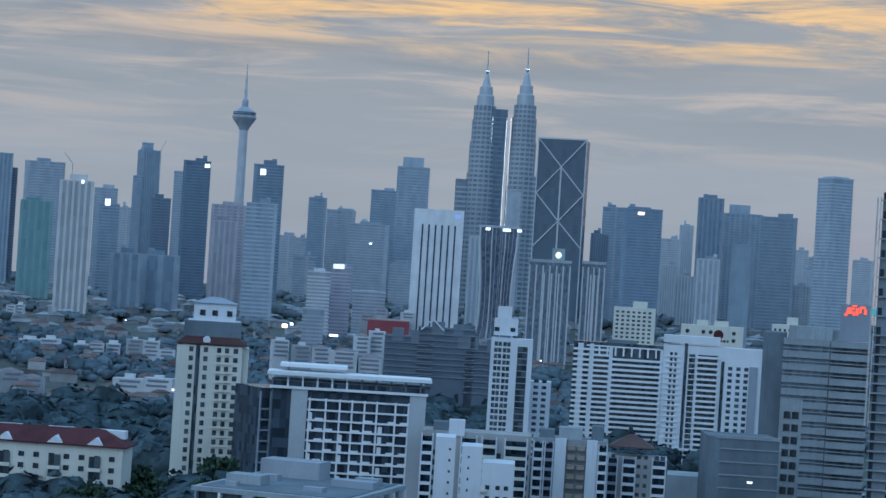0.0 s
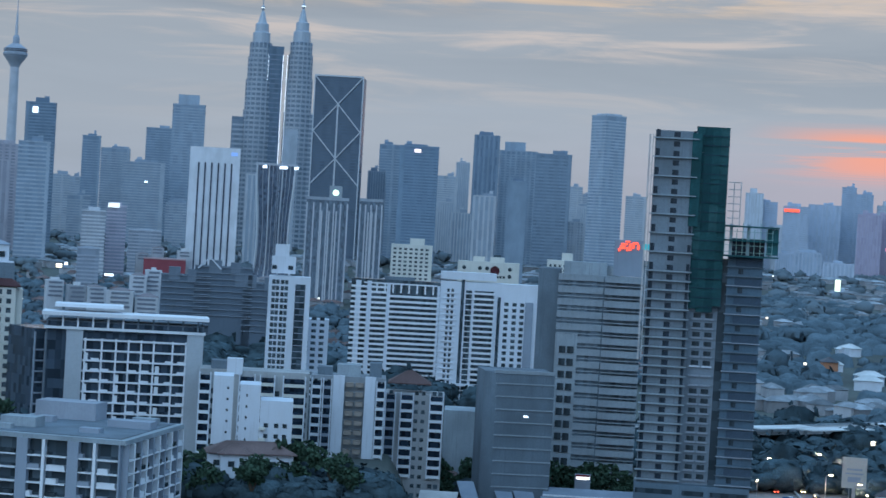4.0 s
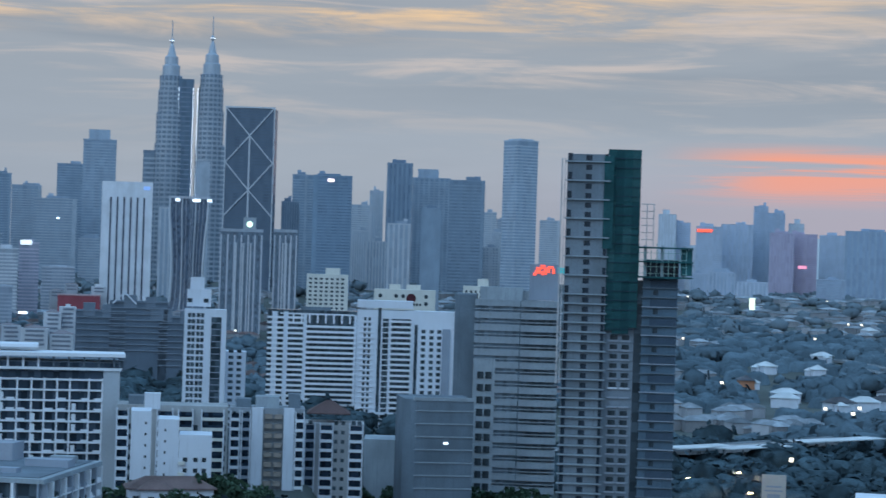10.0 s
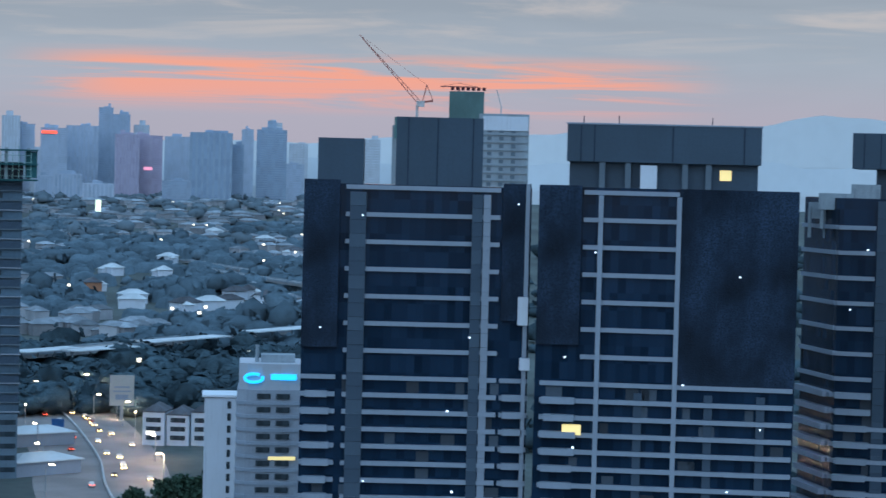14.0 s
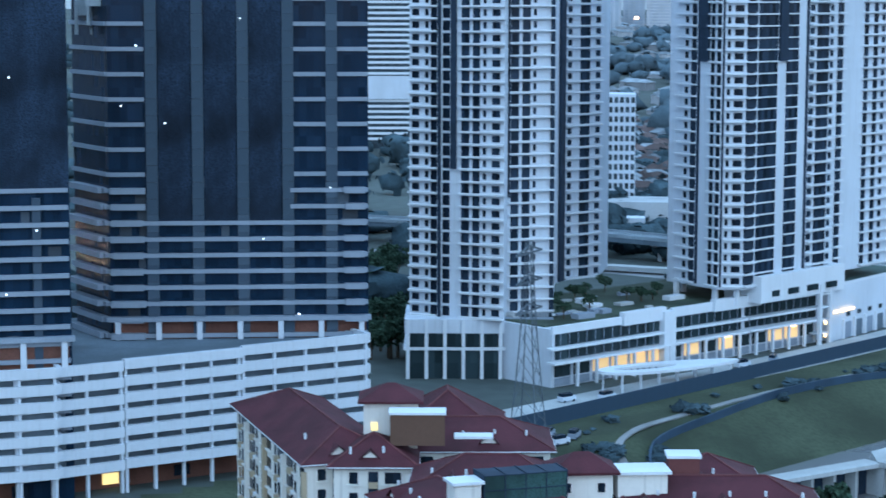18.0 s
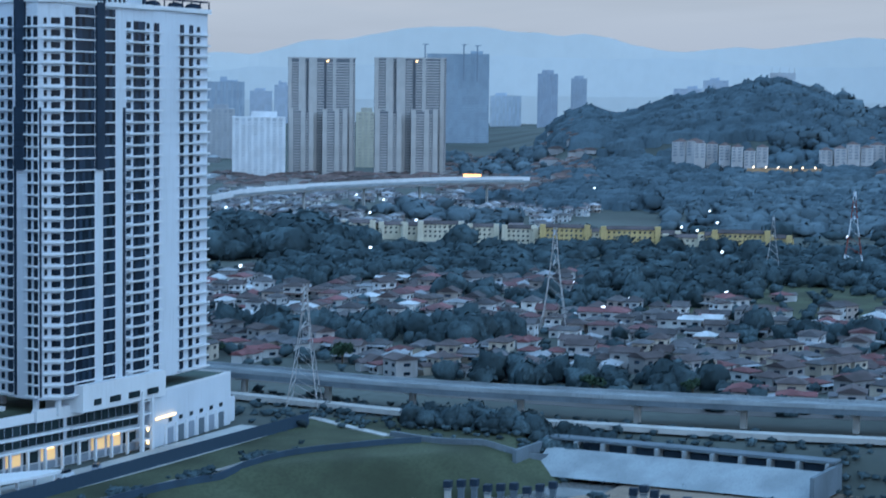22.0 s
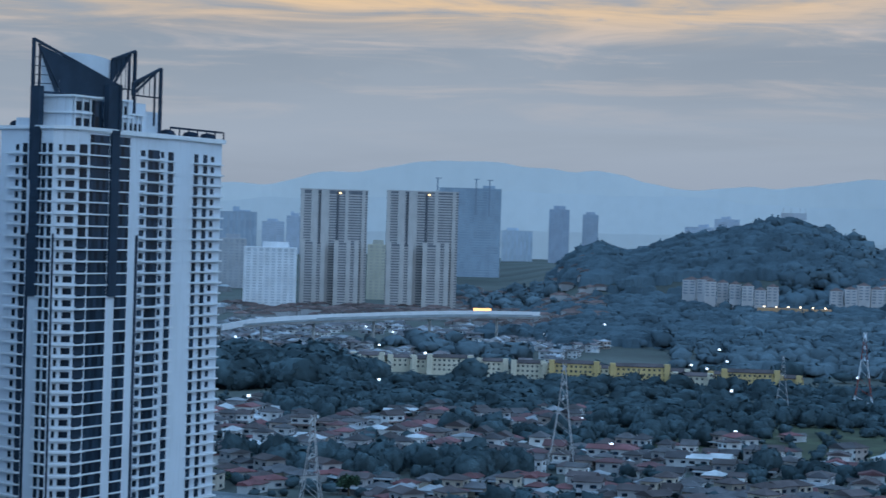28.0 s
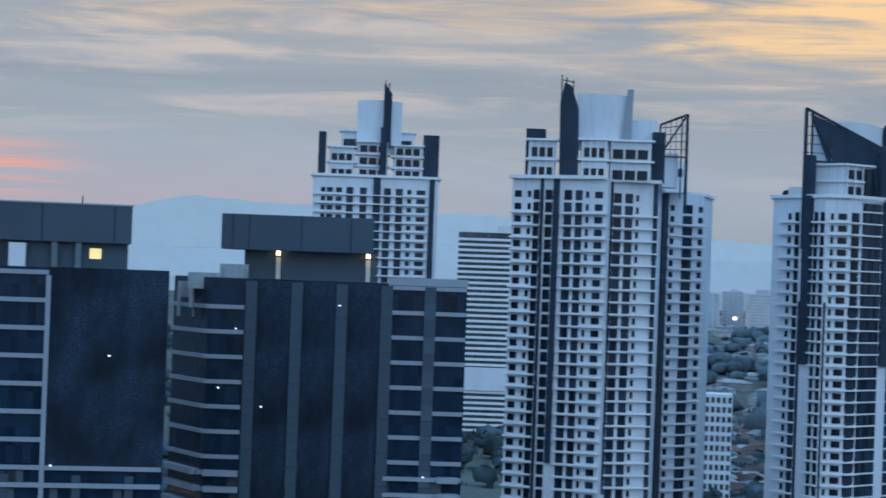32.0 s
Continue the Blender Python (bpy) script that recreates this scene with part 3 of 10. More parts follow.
for fx in (-1.0, -0.36, 0.36, 1.0):
    lattice("rib", hg, PALE_BRACE, [((fx * r0, -r0 * .7 - 0.6, z0_), (fx * r1, -r1 * .7 - 0.6, z1_), 1.9 if abs(fx) == 1 else 1.1) for (z0_, r0), (z1_, r1) in zip(plan_rows, plan_rows[1:])])
for fx in (-.68, -.15, .1, .2, .55, .75):
    lattice("mullion", hg, paint(.3, .34, .4), [((fx * r0, -r0 * .7 - 0.3, z0_), (fx * r1, -r1 * .7 - 0.3, z1_), 0.6) for (z0_, r0), (z1_, r1) in zip(plan_rows, plan_rows[1:])])
box("crown", hg, paint(.4, .44, .5), (44, 30, 2.5), (0, 0, H))
for x in (-12, 6, 9.5, 21.5):
    box("crown_light", hg, WHITE_LIGHT, (4.5, 1, 2.6), (x, -15.5, H - 3), label="white crown light")

# pair with vertical ribs and a lit sign
for bear, dist, wide, top, cols, nm in ((2.88, 2200, 43, 121, 7, True), (4.05, 2210, 24, 122, 5, False)):
    st = thing("ribbed_tower", bear, dist, 0, "grey tower with white vertical ribs", "tower", "ribbed office towers")
    z0 = st.location.z
    H = top - z0
    prism("body", st, glass_of(0.13, 0.17, 0.22), rect(wide, 24), 0, H)
    piers(st, paint(.42, .46, .52), (-wide / 2, 0), (wide / 2, 0), 0, H - 6, cols, 1.6, 0.8, joined=False)
    piers(st, PALE_BRACE, (-wide / 2, 0), (wide / 2, 0), 0, H - 14, 3, 1.5, 1.2, "white_rib", False, wide * .36, wide * .74)
    box("parapet", st, paint(.3, .35, .41), (wide + 1, 25, 3), (0, 12, H - 3))
    if nm:
        box("sign_block", st, paint(.3, .35, .4), (13, 8, 12), (8, 6, H))
        lathe("sign_light", st, lamp_glow("green_white_sign", (0.75, 1.0, 0.75), 1.6), [(0.1, 0), (3.0, 0.05), (3.0, .6), (.1, .65)], 16, "round lit sign", (8, 1.6, H + 5)).rotation_euler = (radians(90), 0, 0)

# twin residential slabs under the hills
def ribbed_block(bearing, dist, wide, top, label):
    ob = thing("apartment_block", bearing, dist, 0, label, "apartment block", "beige apartment towers")
    z0 = ob.location.z
    H = top - z0
    conc, rib = paint(.40, .405, .42), paint(.44, .445, .455)
    gl = hazy_glass(.15, .17, .205)
    prism("body", ob, gl, rect(wide, 26), 0, H)
    p, q = (-wide / 2, 0), (wide / 2, 0)
    bands(ob, conc, p, q, 0, H, 3.2, 1.8, 0.5)
    for s, w in ((-.47, .05), (-.29, .10), (-.13, .12), (.19, .05), (.44, .05)):
        box("rib", ob, rib, (wide * w, 2.4, H), (wide * s, -0.6, 0))
    # dark strips on the face paint the shade of upright recesses
    for s, w in ((.055, .035), (-.21, .02)):
        box("dark_recess", ob, paint(.10, .115, .14), (wide * w, 2.6, H - 2), (wide * s, -0.4, 0))
    low = H * .56
    for s in (-.3, .2):
        prism("wing", ob, gl, rect(wide * .34, 14, wide * s, -13), 0, low)
        bands(ob, conc, (wide * (s - .17), -13), (wide * (s + .17), -13), 0, low, 3.2, 1.8, 0.5)
        for e in (-.15, .03, .15):
            box("rib", ob, rib, (wide * .065, 2.2, low + 3), (wide * (s + e), -13.4, 0))
    box("parapet", ob, conc, (wide + 1, 27, 1.5), (0, 13, H))
    for s in (-.12, .08):
        box("roof_light", ob, WARM_LIGHT, (4, 1, 2), (wide * s, -0.8, H - 4), label="warm roof light")
    return ob


ribbed_block(59.775, 2600, 81, 144, "tall beige apartment tower with ribbed face")
ribbed_block(62.135, 2600, 87, 145, "broad beige apartment tower with ribbed face")


# ------------------------------------------------------------------ the dark towers
def dark_tower(bearing, dist, plan, roof, bays, label, floor, tall, split):
    """Glass tower; bays are (wall, from, to, low, high) for the pale slab edges, tall storeys above the split."""
    ob = thing("glass_tower", bearing, dist, 0, label, "apartment tower", "dark glass towers", z=0)
    prism("body", ob, NIGHT_GLASS, plan, 0, roof)
    for i, a0, a1, low, high in bays:
        p, q = plan[i], plan[(i + 1) % len(plan)]
        zs = [(split - (k + 1) * floor, 0.85, 1.0) for k in range(40)] + [(split + k * tall, 0.85, 0.6) for k in range(9)]
        for z, h, proud in zs:
            if low <= z <= high:
                s, loc, rz = on_wall(p, q, a0, a1, z, z + h, proud)
                box("slab_edge", ob, SLAB_GREY, s, loc, rz)
    return ob


def pier_on(ob, plan, i, a, wide, z0, z1, mat, proud=0.9, name="pier", label=""):
    p, q = plan[i], plan[(i + 1) % len(plan)]
    s, loc, rz = on_wall(p, q, a - wide / 2, a + wide / 2, z0, z1, proud)
    return box(name, ob, mat, s, loc, rz, label)


def balconies(ob, plan, i, a0, a1, low, split, floor, seed):
    """Balcony trays that step in and out from storey to storey."""
    rng = random.Random(seed)
    p, q = plan[i], plan[(i + 1) % len(plan)]
    k = 1
    while split - k * floor > low:
        z = split - k * floor
        s, loc, rz = on_wall(p, q, a0 + rng.uniform(0, .8), a1 - rng.uniform(0, .8), z - .15, z + 1.05, rng.choice((1.5, 1.9, 2.3)))
        box("balcony", ob, SLAB_GREY, s, loc, rz)
        k += 1


PIER = surface("grey_pier_paint", (0.045, 0.072, 0.108), 0.7, 0.1, 0.4, 0.2)
PIER_PALE = surface("pier_panel_paint", (0.060, 0.092, 0.132), 0.7, 0.1, 0.4, 0.2)
BLIND = surface("drawn_blinds", (0.05, 0.07, 0.095), 0.7, 0.2, 0.4, 0.1, each=.5)
d1 = rect(44.5, 30)
D1 = dark_tower(24.95, 420, d1, 98, ((0, 8.2, 38.4, 12, 98), (0, 0.0, 6.8, 12, 62), (0, 39.0, 44.5, 12, 62)), "dark glass tower with pale floor edges and netted top", 3.36, 5.33, 59.7)
d2 = rect(49.8, 30)
D2 = dark_tower(31.615, 415, d2, 98.5, ((0, 8.7, 27.0, 12, 98), (0, 1.0, 8.7, 12, 62), (0, 27.0, 49.5, 12, 60)), "dark glass tower beside its twin with blank netted upper bay", 3.30, 5.30, 60.0)
d3 = [(-40.5, 17), (-31.9, 0), (22.2, 0), (22.2, 30), (-40.5, 30)]
D3 = dark_tower(40.148, 450, d3, 97.5, ((1, 37.7, 54.0, 12, 97), (1, 0, 37.7, 12, 50), (0, 0, 19, 12, 92), (1, 0.0, 7.5, 50, 92)), "dark glass tower with stepped balconies at its side", 3.40, 5.22, 59.7)
for a, w in ((10.6, 3.2), (33.9, 2.0), (35.8, 1.4)):
    for k in range(34):           # pier cladding, panel by panel
        z_ = 96.5 - k * 2.72
        pier_on(D1, d1, 0, a, w, z_ - 2.66, z_, (PIER, PIER_PALE, PIER)[(k + int(a)) % 3] if w != 1.4 else SLAB_GREY, 1.1 if w > 1.5 else .8, "pier_panel")
for a in (12.0, 27.0):
    pier_on(D2, d2, 0, a, 0.9, 6, 97, SLAB_GREY, 1.1)
for a in (20.0, 33.5, 43.5):
    pier_on(D2, d2, 0, a, 1.6, 6, 59, PIER, 0.6)
for j, a in enumerate((9.0, 18.5, 27.9, 37.3, 46.4)):
    for k in range(26):
        pier_on(D3, d3, 1, a, 2.4, 97 - k * 3.5 - 3.44, 97 - k * 3.5, ((PIER, PIER_PALE)[(k + j) % 2] if j == 4 or 97 - k * 3.5 < 52 else CLADDING), .9, "pier_panel")
pier_on(D2, d2, 0, 38.4, 22.6, 60.8, 98.6, BLACK_NET, 0.5, "safety_net", "dark wrinkled safety net over the upper bay")
pier_on(D1, d1, 0, 3.5, 7.0, 66, 98.8, BLACK_NET, 1.2, "safety_net")
pier_on(D1, d1, 0, 41.6, 5.4, 72, 98.8, BLACK_NET, 1.2, "safety_net")
pier_on(D1, d1, 0, 43.7, 0.8, 20, 98.8, SLAB_GREY, 1.5, "rain_pipe", "pale vertical pipe")
pier_on(D2, d2, 0, 4.2, 8.2, 68, 98.8, BLACK_NET, 1.0, "safety_net")
for a0, a1 in ((10.4, 17.1), (19.9, 26.6), (29.2, 36.0)):
    pier_on(D3, d3, 1, (a0 + a1) / 2, a1 - a0, 50, 97.2, BLACK_NET, 0.45, "safety_net")
balconies(D1, d1, 0, 39.4, 44.0, 10, 59.7, 3.36, 1)
balconies(D1, d1, 0, 0.2, 6.0, 10, 59.7, 3.36, 2)
balconies(D2, d2, 0, 1.2, 8.2, 10, 60.0, 3.30, 3)
balconies(D3, d3, 1, 0.0, 7.6, 10, 59.7, 3.40, 4)
balconies(D3, d3, 1, 48.5, 54.0, 10, 59.7, 3.40, 5)
balconies(D3, d3, 0, 1.0, 18, 10, 59.7, 3.40, 6)
_r = random.Random(9)
for ob_, pl_, wi_, L_, sp_ in ((D1, d1, 0, 44, 59.7), (D2, d2, 0, 49, 60.0), (D3, d3, 1, 53, 59.7)):
    for _ in range(26):           # drawn blinds and cluttered rooms
        k_ = _r.randrange(1, 14)
        a_ = _r.uniform(1.5, L_ - 1.5)
        pier_on(ob_, pl_, wi_, a_, _r.uniform(1.4, 3.2), sp_ - k_ * 3.42 + 1.0, sp_ - k_ * 3.42 + 3.2, BLIND, 0.04, "blind")
    for _ in range(7):            # small lights left on
        zl_ = _r.uniform(30, 95)
        pier_on(ob_, pl_, wi_, _r.uniform(2, L_ - 2), 0.3, zl_, zl_ + 0.25, WHITE_LIGHT, 1.25, "work_lamp", "small white lamp")
for a_, z_, w_ in ((7.4, 50.6, 3.6),):
    pier_on(D2, d2, 0, a_, w_, z_, z_ + 1.9, YELLOW_LIGHT, 1.3, "lit_window", "lit yellow window")
pier_on(D2, d2, 0, 31.2, 3.2, 34.9, 36.6, lamp_glow("dim_orange_room", (.55, .22, .10), .16), .1, "lit_window", "dim orange lit window")
for x, z, h in ((43.2, 71.2, 5.5), (43.8, 62.4, 2.3)):
    pier_on(D1, d1, 0, x, 2.0, z, z + h, WHITE, 2.2, "rubbish_chute", "white chute on the facade")
box("roof_block", D1, CLADDING, (17.2, 14, 13.5), (4.0, 12, 98), label="slate roof block")
for x in (-2.2, 3.6, 10.6):
    box("panel_seam", D1, DARK_STEEL, (.22, 14.2, 13.4), (x, 12, 98.05))
box("roof_block", D1, CLADDING, (9, 10, 9), (-15.5, 10, 98), label="slate roof block")
box("crown_block", D2, CLADDING, (37.4, 20, 7.2), (-1.2, 12, 103.5), label="slate crown block")
for x in (-17.2, -14.6, 0.5, 14.2):
    box("panel_seam", D2, DARK_STEEL, (.25, 20.2, 7.1), (x, 12, 103.55))
box("crown_lip", D2, SLAB_GREY, (37.8, 20.4, .3), (-1.2, 12, 110.7))
box("roof_core", D2, CLADDING, (36.4, 16, 5.2), (-1.2, 12, 98.3))
box("water_tank", D2, WHITE, (3.2, 3, 4.6), (-4.0, 2.6, 98.4))
box("lit_window", D2, YELLOW_LIGHT, (2.2, 0.3, 2.0), (10.8, 3.9, 100.4))
for x in (-13, -8, 3, 7.5):
    box("roof_column", D2, DARK_CONCRETE, (1.1, 1.1, 5.4), (x, 2.8, 98.4))
box("crown_block", D3, CLADDING, (32, 20, 7.4), (-13.8, 12, 103.6), label="slate crown block")
for x in (-27.4, -24.0, -13.0, -2.6):
    box("panel_seam", D3, DARK_STEEL, (.22, 20.2, 7.3), (x, 12, 103.65))
box("roof_core", D3, CLADDING, (28, 14, 6.4), (-11, 13, 97.3))
for x in (-17.8, 1.2):
    box("roof_lamp", D3, lamp_glow("amber_flood", (1, .62, .25), 9), (0.7, 0.5, 0.9), (x, 4.4, 102.6), label="amber flood lamp")
    # cream strip paints the flood lamp's light on the wall
    box("lit_wall", D3, CREAM, (0.9, 0.4, 4.6), (x, 5.6, 97.6))
for x0, y0, z0, s in ((-33, 2, 92, 7), (-27, 3, 94, 6), (-37, 6, 90, 4)):
    box("roof_frame", D3, CONCRETE, (s, s, 3.4), (x0, y0 + 4, z0 + 3))
    for e in (-.4, .4):
        box("roof_post", D3, CONCRETE, (0.7, 0.7, 6.5), (x0 + e * s, y0 + 1, z0 - 1))
box("parapet", D3, SLAB_GREY, (16.8, 1.4, 1.6), (14.0, 0.4, 97.2))
for x, y in ((-10, 3), (8, 4), (-17, 8)):
    lattice("antenna", D2, DARK_STEEL, [((x, y, 110), (x, y, 112.5), .18)])

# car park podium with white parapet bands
# Dark brown paints the dim inside of the open storeys.
BRICK_VOID = surface("brown_void_shade", (0.14, 0.065, 0.05), 0.9, 0.3, 0.4, 0.2)


def car_park(bearing, dist, wide, top, turn, label, rise=0.0):
    """Decks behind white parapet bands; the facade steps at two joints; columns between bands; open ground storey."""
    ob = thing("car_park", bearing, dist, turn, label, "car park", "white banded car park", z=0)
    prism("body", ob, DARK_CONCRETE, rect(wide, 60, 0, 1.0), 4.6, top - 1)
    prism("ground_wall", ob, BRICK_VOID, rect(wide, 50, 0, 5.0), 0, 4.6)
    cuts = (0, wide * .29, wide * .62, wide)
    for j in range(3):
        a0, a1 = cuts[j], cuts[j + 1]
        p, q = (-wide / 2, 0), (wide / 2, 0)
        lift = rise * j
        for k in range(7):
            z = top - 1.95 - k * 3.3 + lift
            s_, loc, rz = on_wall(p, q, a0 + .05, a1 - .05, z, z + 1.95, 1.0 + .35 * (j % 2))
            box("parapet_band", ob, WHITE, s_, loc, rz)
            if j == 2:
                s_, loc, rz = on_wall((wide / 2, 0), (wide / 2, 60), 0, 60, z, z + 1.95, 0.9)
                box("parapet_band", ob, WHITE, s_, loc, rz)
        n = max(2, round((a1 - a0) / 7.2))
        for k in range(n + 1):
            x = -wide / 2 + a0 + .5 + k * (a1 - a0 - 1) / n
            box("column", ob, WHITE, (0.55, 0.8, top - 0.4 + lift), (x, -.3, 0))
    for k in range(5):
        box("shop_light", ob, YELLOW_LIGHT if k in (1, 3) else POCKET_GLASS, (3.4, .3, 2.2), (-wide * .42 + k * wide * .2, 4.8, .8), label="lit opening" if k in (1, 3) else "")
    return ob


car_park(38.38, 426, 78, 26.4, 25.5, "white banded car park podium below a dark tower", .35)
car_park(30.75, 408, 56, 26.4, 5, "white banded car park podium along the street", .2)
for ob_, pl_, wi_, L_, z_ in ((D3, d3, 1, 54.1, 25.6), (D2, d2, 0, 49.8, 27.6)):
    # flat brown panel on the facade gives the shade of an open storey
    pier_on(ob_, pl_, wi_, L_ / 2, L_ - 1, z_ - 2, z_ + 3.6, BRICK_VOID, 0.3, "void_wall", "brown panel in place of the dim open storey")
    for k in range(7):
        pier_on(ob_, pl_, wi_, 1.5 + k * (L_ - 3) / 6, 1.1, z_ - 3, z_ + 3.8, WHITE, 2.0, "column")
    pier_on(ob_, pl_, wi_, L_ / 2, L_ + 1, z_ + 3.7, z_ + 4.6, SLAB_GREY, 2.2, "slab_edge")


# ------------------------------------------------------------------ the white towers
W_LEDGE = surface("white_ledge_paint", (0.64, 0.69, 0.75), 0.8, 0.05, 0.4, 0.2)


def white_walls(ob, plan, foot, roof, cols, floor=3.15, cap=240):
    """Dress the walls: cols are (wall, bearing from, bearing to, kind); w small window, d tall window, b balcony bay, s dark strip, l ledges."""
    body = next(c for c in bpy.data.objects if c.parent is ob and c.name.startswith("body"))
    rows = int((roof - foot - 1.5) / floor)
    made = 0
    for i, b0, b1, kind, up in cols:
        p, q = plan[i], plan[(i + 1) % len(plan)]
        a0, a1 = seen_at(ob, b0, p, q), seen_at(ob, b1, p, q)
        if kind in "sS":
            s, loc, rz = on_wall(p, q, a0, a1, foot + up if kind == "s" else foot, roof + 0.4 if kind == "s" else up, 0.8 if kind == "s" else 0.1)
            box("dark_strip", body, DARK_STEEL, s, loc, rz)
        elif kind == "l":
            bands(body, W_LEDGE, p, q, foot, roof, floor * 2, 0.45, 1.35, "floor_ledge", False, a0, a1)
            bands(body, W_LEDGE, p, q, foot + floor, roof, floor * 2, 0.38, 1.1, "string_course", True, a0, a1)
        elif kind == "b":
            s, loc, rz = on_wall(p, q, a0, a1, foot + up, roof - 1.2, 0.12)
            box("balcony_recess", body, POCKET_GLASS, s, loc, rz)
            bands(body, W_LEDGE, p, q, foot, roof, floor, 0.34, 0.6, "balcony_front", False, a0, a1)
        elif kind == "p":
            s, loc, rz = on_wall(p, q, a0, a1, foot, roof, 0.7)
            box("pier", body, WHITE, s, loc, rz)
        elif kind == "B":
            # B: flat dark panels paint the shade of recessed bays
            bands(body, DARK_STEEL, p, q, foot + .75, up, floor, floor - 0.75, 0.15, "dark_panel", False, a0, a1)
        else:
            high, lift = (1.65, 0.9) if kind == "w" else (2.5, 0.35)
            grow_ = .09 * (a1 - a0)
            a0, a1 = a0 - grow_, a1 + grow_
            joined = made + rows > cap
            panes(body, POCKET_GLASS, p, q, foot + lift, rows, floor, (a0,), a1 - a0, high, joined=joined)
            if not joined:
                made += rows


def cornice(ob, plan, z, out=.9):
    """An overhanging roof slab round a tower's plan."""
    cx, cy = sum(x for x, _ in plan) / len(plan), sum(y for _, y in plan) / len(plan)
    wide = [(x + out * (1 if x > cx else -1), y + out * (1 if y > cy else -1)) for x, y in plan]
    prism("cornice", ob, W_LEDGE, wide, z, z + .9)


def local_plan(ob, marks):
    """Corners given as (bearing, distance) turned into the thing's own metres."""
    r = -ob.rotation_euler.z
    out = []
    for b, d in marks:
        p = spot(b, d)
        x, y = p.x - ob.location.x, p.y - ob.location.y
        out.append((x * math.cos(r) - y * math.sin(r), x * math.sin(r) + y * math.cos(r)))
    return out


def crown_storey(ob, x0, x1, y0, y1, z0, z1):
    """Stepped penthouse storeys with slab edges and deep windows."""
    core = box("penthouse", ob, WHITE, (x1 - x0, y1 - y0, z1 - z0), ((x0 + x1) / 2, (y0 + y1) / 2, z0))
    n = max(1, int((z1 - z0) / 4.0))
    for k in range(n):
        z = z0 + k * (z1 - z0) / n
        under(box("penthouse_glass", ob, POCKET_GLASS, (x1 - x0 - 1.6, 0.3, 2.4), ((x0 + x1) / 2, y0 - 0.05, z + 0.5)), core)
        under(box("penthouse_slab", ob, W_LEDGE, (x1 - x0 + 1.6, y1 - y0 + 1.6, 0.5), ((x0 + x1) / 2, (y0 + y1) / 2 - 0.3, z + (z1 - z0) / n - 0.4)), core)
        for j in range(4):
            under(box("post", ob, W_LEDGE, (0.4, 0.4, (z1 - z0) / n), (x0 + 0.6 + j * (x1 - x0 - 1.2) / 3, y0 - 0.5, z)), core)


def sail(ob, x0, x1, y, z0, za, zb, solid=True):
    """A mesh sail on the roof: frame posts, rails and a dark screen that slopes from za to zb."""
    v = [(x0, y, z0), (x1, y, z0), (x1, y, zb), (x0, y, za), (x0, y + .3, z0), (x1, y + .3, z0), (x1, y + .3, zb), (x0, y + .3, za)]
    if solid:
        put("sail_screen", mesh_of("sail_screen", v, QUADS, DARK_STEEL), ob, label="dark mesh screen")
    lattice("sail_frame", ob, DARK_STEEL, [((x0, y, z0 - 3), (x0, y, za), .5), ((x1, y, z0 - 3), (x1, y, zb), .5), ((x0, y, za), (x1, y, zb), .5),
                                           ((x0, y, z0), (x1, y, z0), .35), ((x0, y, z0), (x1, y, zb), .3), ((x1, y, z0), (x0, y, za), .3)]
            + [((x0, y, z0 + (za - z0) * i / 5), (x1, y, z0 + (zb - z0) * i / 5), .18) for i in range(1, 5)])


def curved_screen(ob, x0, x1, y, z0, z1, rise=2.0):
    v, f, n = [], [], 10
    for i in range(n + 1):
        s = i / n
        x = x0 + (x1 - x0) * s
        z = z1 + rise * math.sin(math.pi * (0.25 + 0.6 * s))
        v += [(x, y - 1.2 * math.sin(math.pi * s), z0), (x, y - 1.2 * math.sin(math.pi * s), z), (x, y + 6, z), (x, y + 6, z0)]
    for i in range(n):
        for j in range(4):
            a, c = 4 * i + j, 4 * i + (j + 1) % 4
            f.append((a, a + 4, c + 4, c))
    f += [(0, 1, 2, 3), tuple(4 * n + k for k in (3, 2, 1, 0))]
    put("water_tank_screen", mesh_of("water_tank_screen", v, f, WHITE), ob, label="curved white roof screen")


# tower by the mall, seen down its long side
W2 = thing("white_tower", 45.5, 540, 0, "white apartment tower with dark strips and mesh crown", "apartment tower", "white apartment towers", z=0)
w2 = local_plan(W2, ((44.08, 546), (46.62, 536), (46.70, 549), (47.95, 553), (47.98, 606), (48.20, 612), (49.16, 622), (49.4, 645), (44.6, 590)))
prism("body", W2, WHITE, w2, 15, 125.2)
white_walls(W2, w2, 15.3, 125, (
    (0, 44.16, 44.32, "w", 0), (0, 44.50, 44.58, "w", 0), (0, 44.66, 44.80, "d", 0), (0, 44.98, 45.14, "d", 0), (0, 45.20, 45.34, "s", 38), (0, 45.48, 45.66, "d", 0),
    (0, 45.78, 45.94, "d", 0), (0, 46.05, 46.12, "w", 0), (0, 46.30, 46.48, "w", 0), (0, 44.08, 44.84, "l", 0), (0, 45.44, 46.62, "l", 0), (0, 44.86, 44.92, "s", 0),
    (2, 46.71, 46.75, "s", 30), (2, 46.80, 46.98, "d", 0), (2, 47.10, 47.28, "d", 0), (2, 47.38, 47.45, "w", 0), (2, 46.72, 47.93, "l", 0), (2, 47.84, 47.93, "s", 0),
    (4, 48.06, 48.18, "s", 0), (5, 48.30, 48.39, "w", 0), (5, 48.64, 48.86, "d", 0), (5, 49.04, 49.14, "w", 0), (5, 48.21, 49.16, "l", 0)), cap=150)
cornice(W2, w2, 124.9)
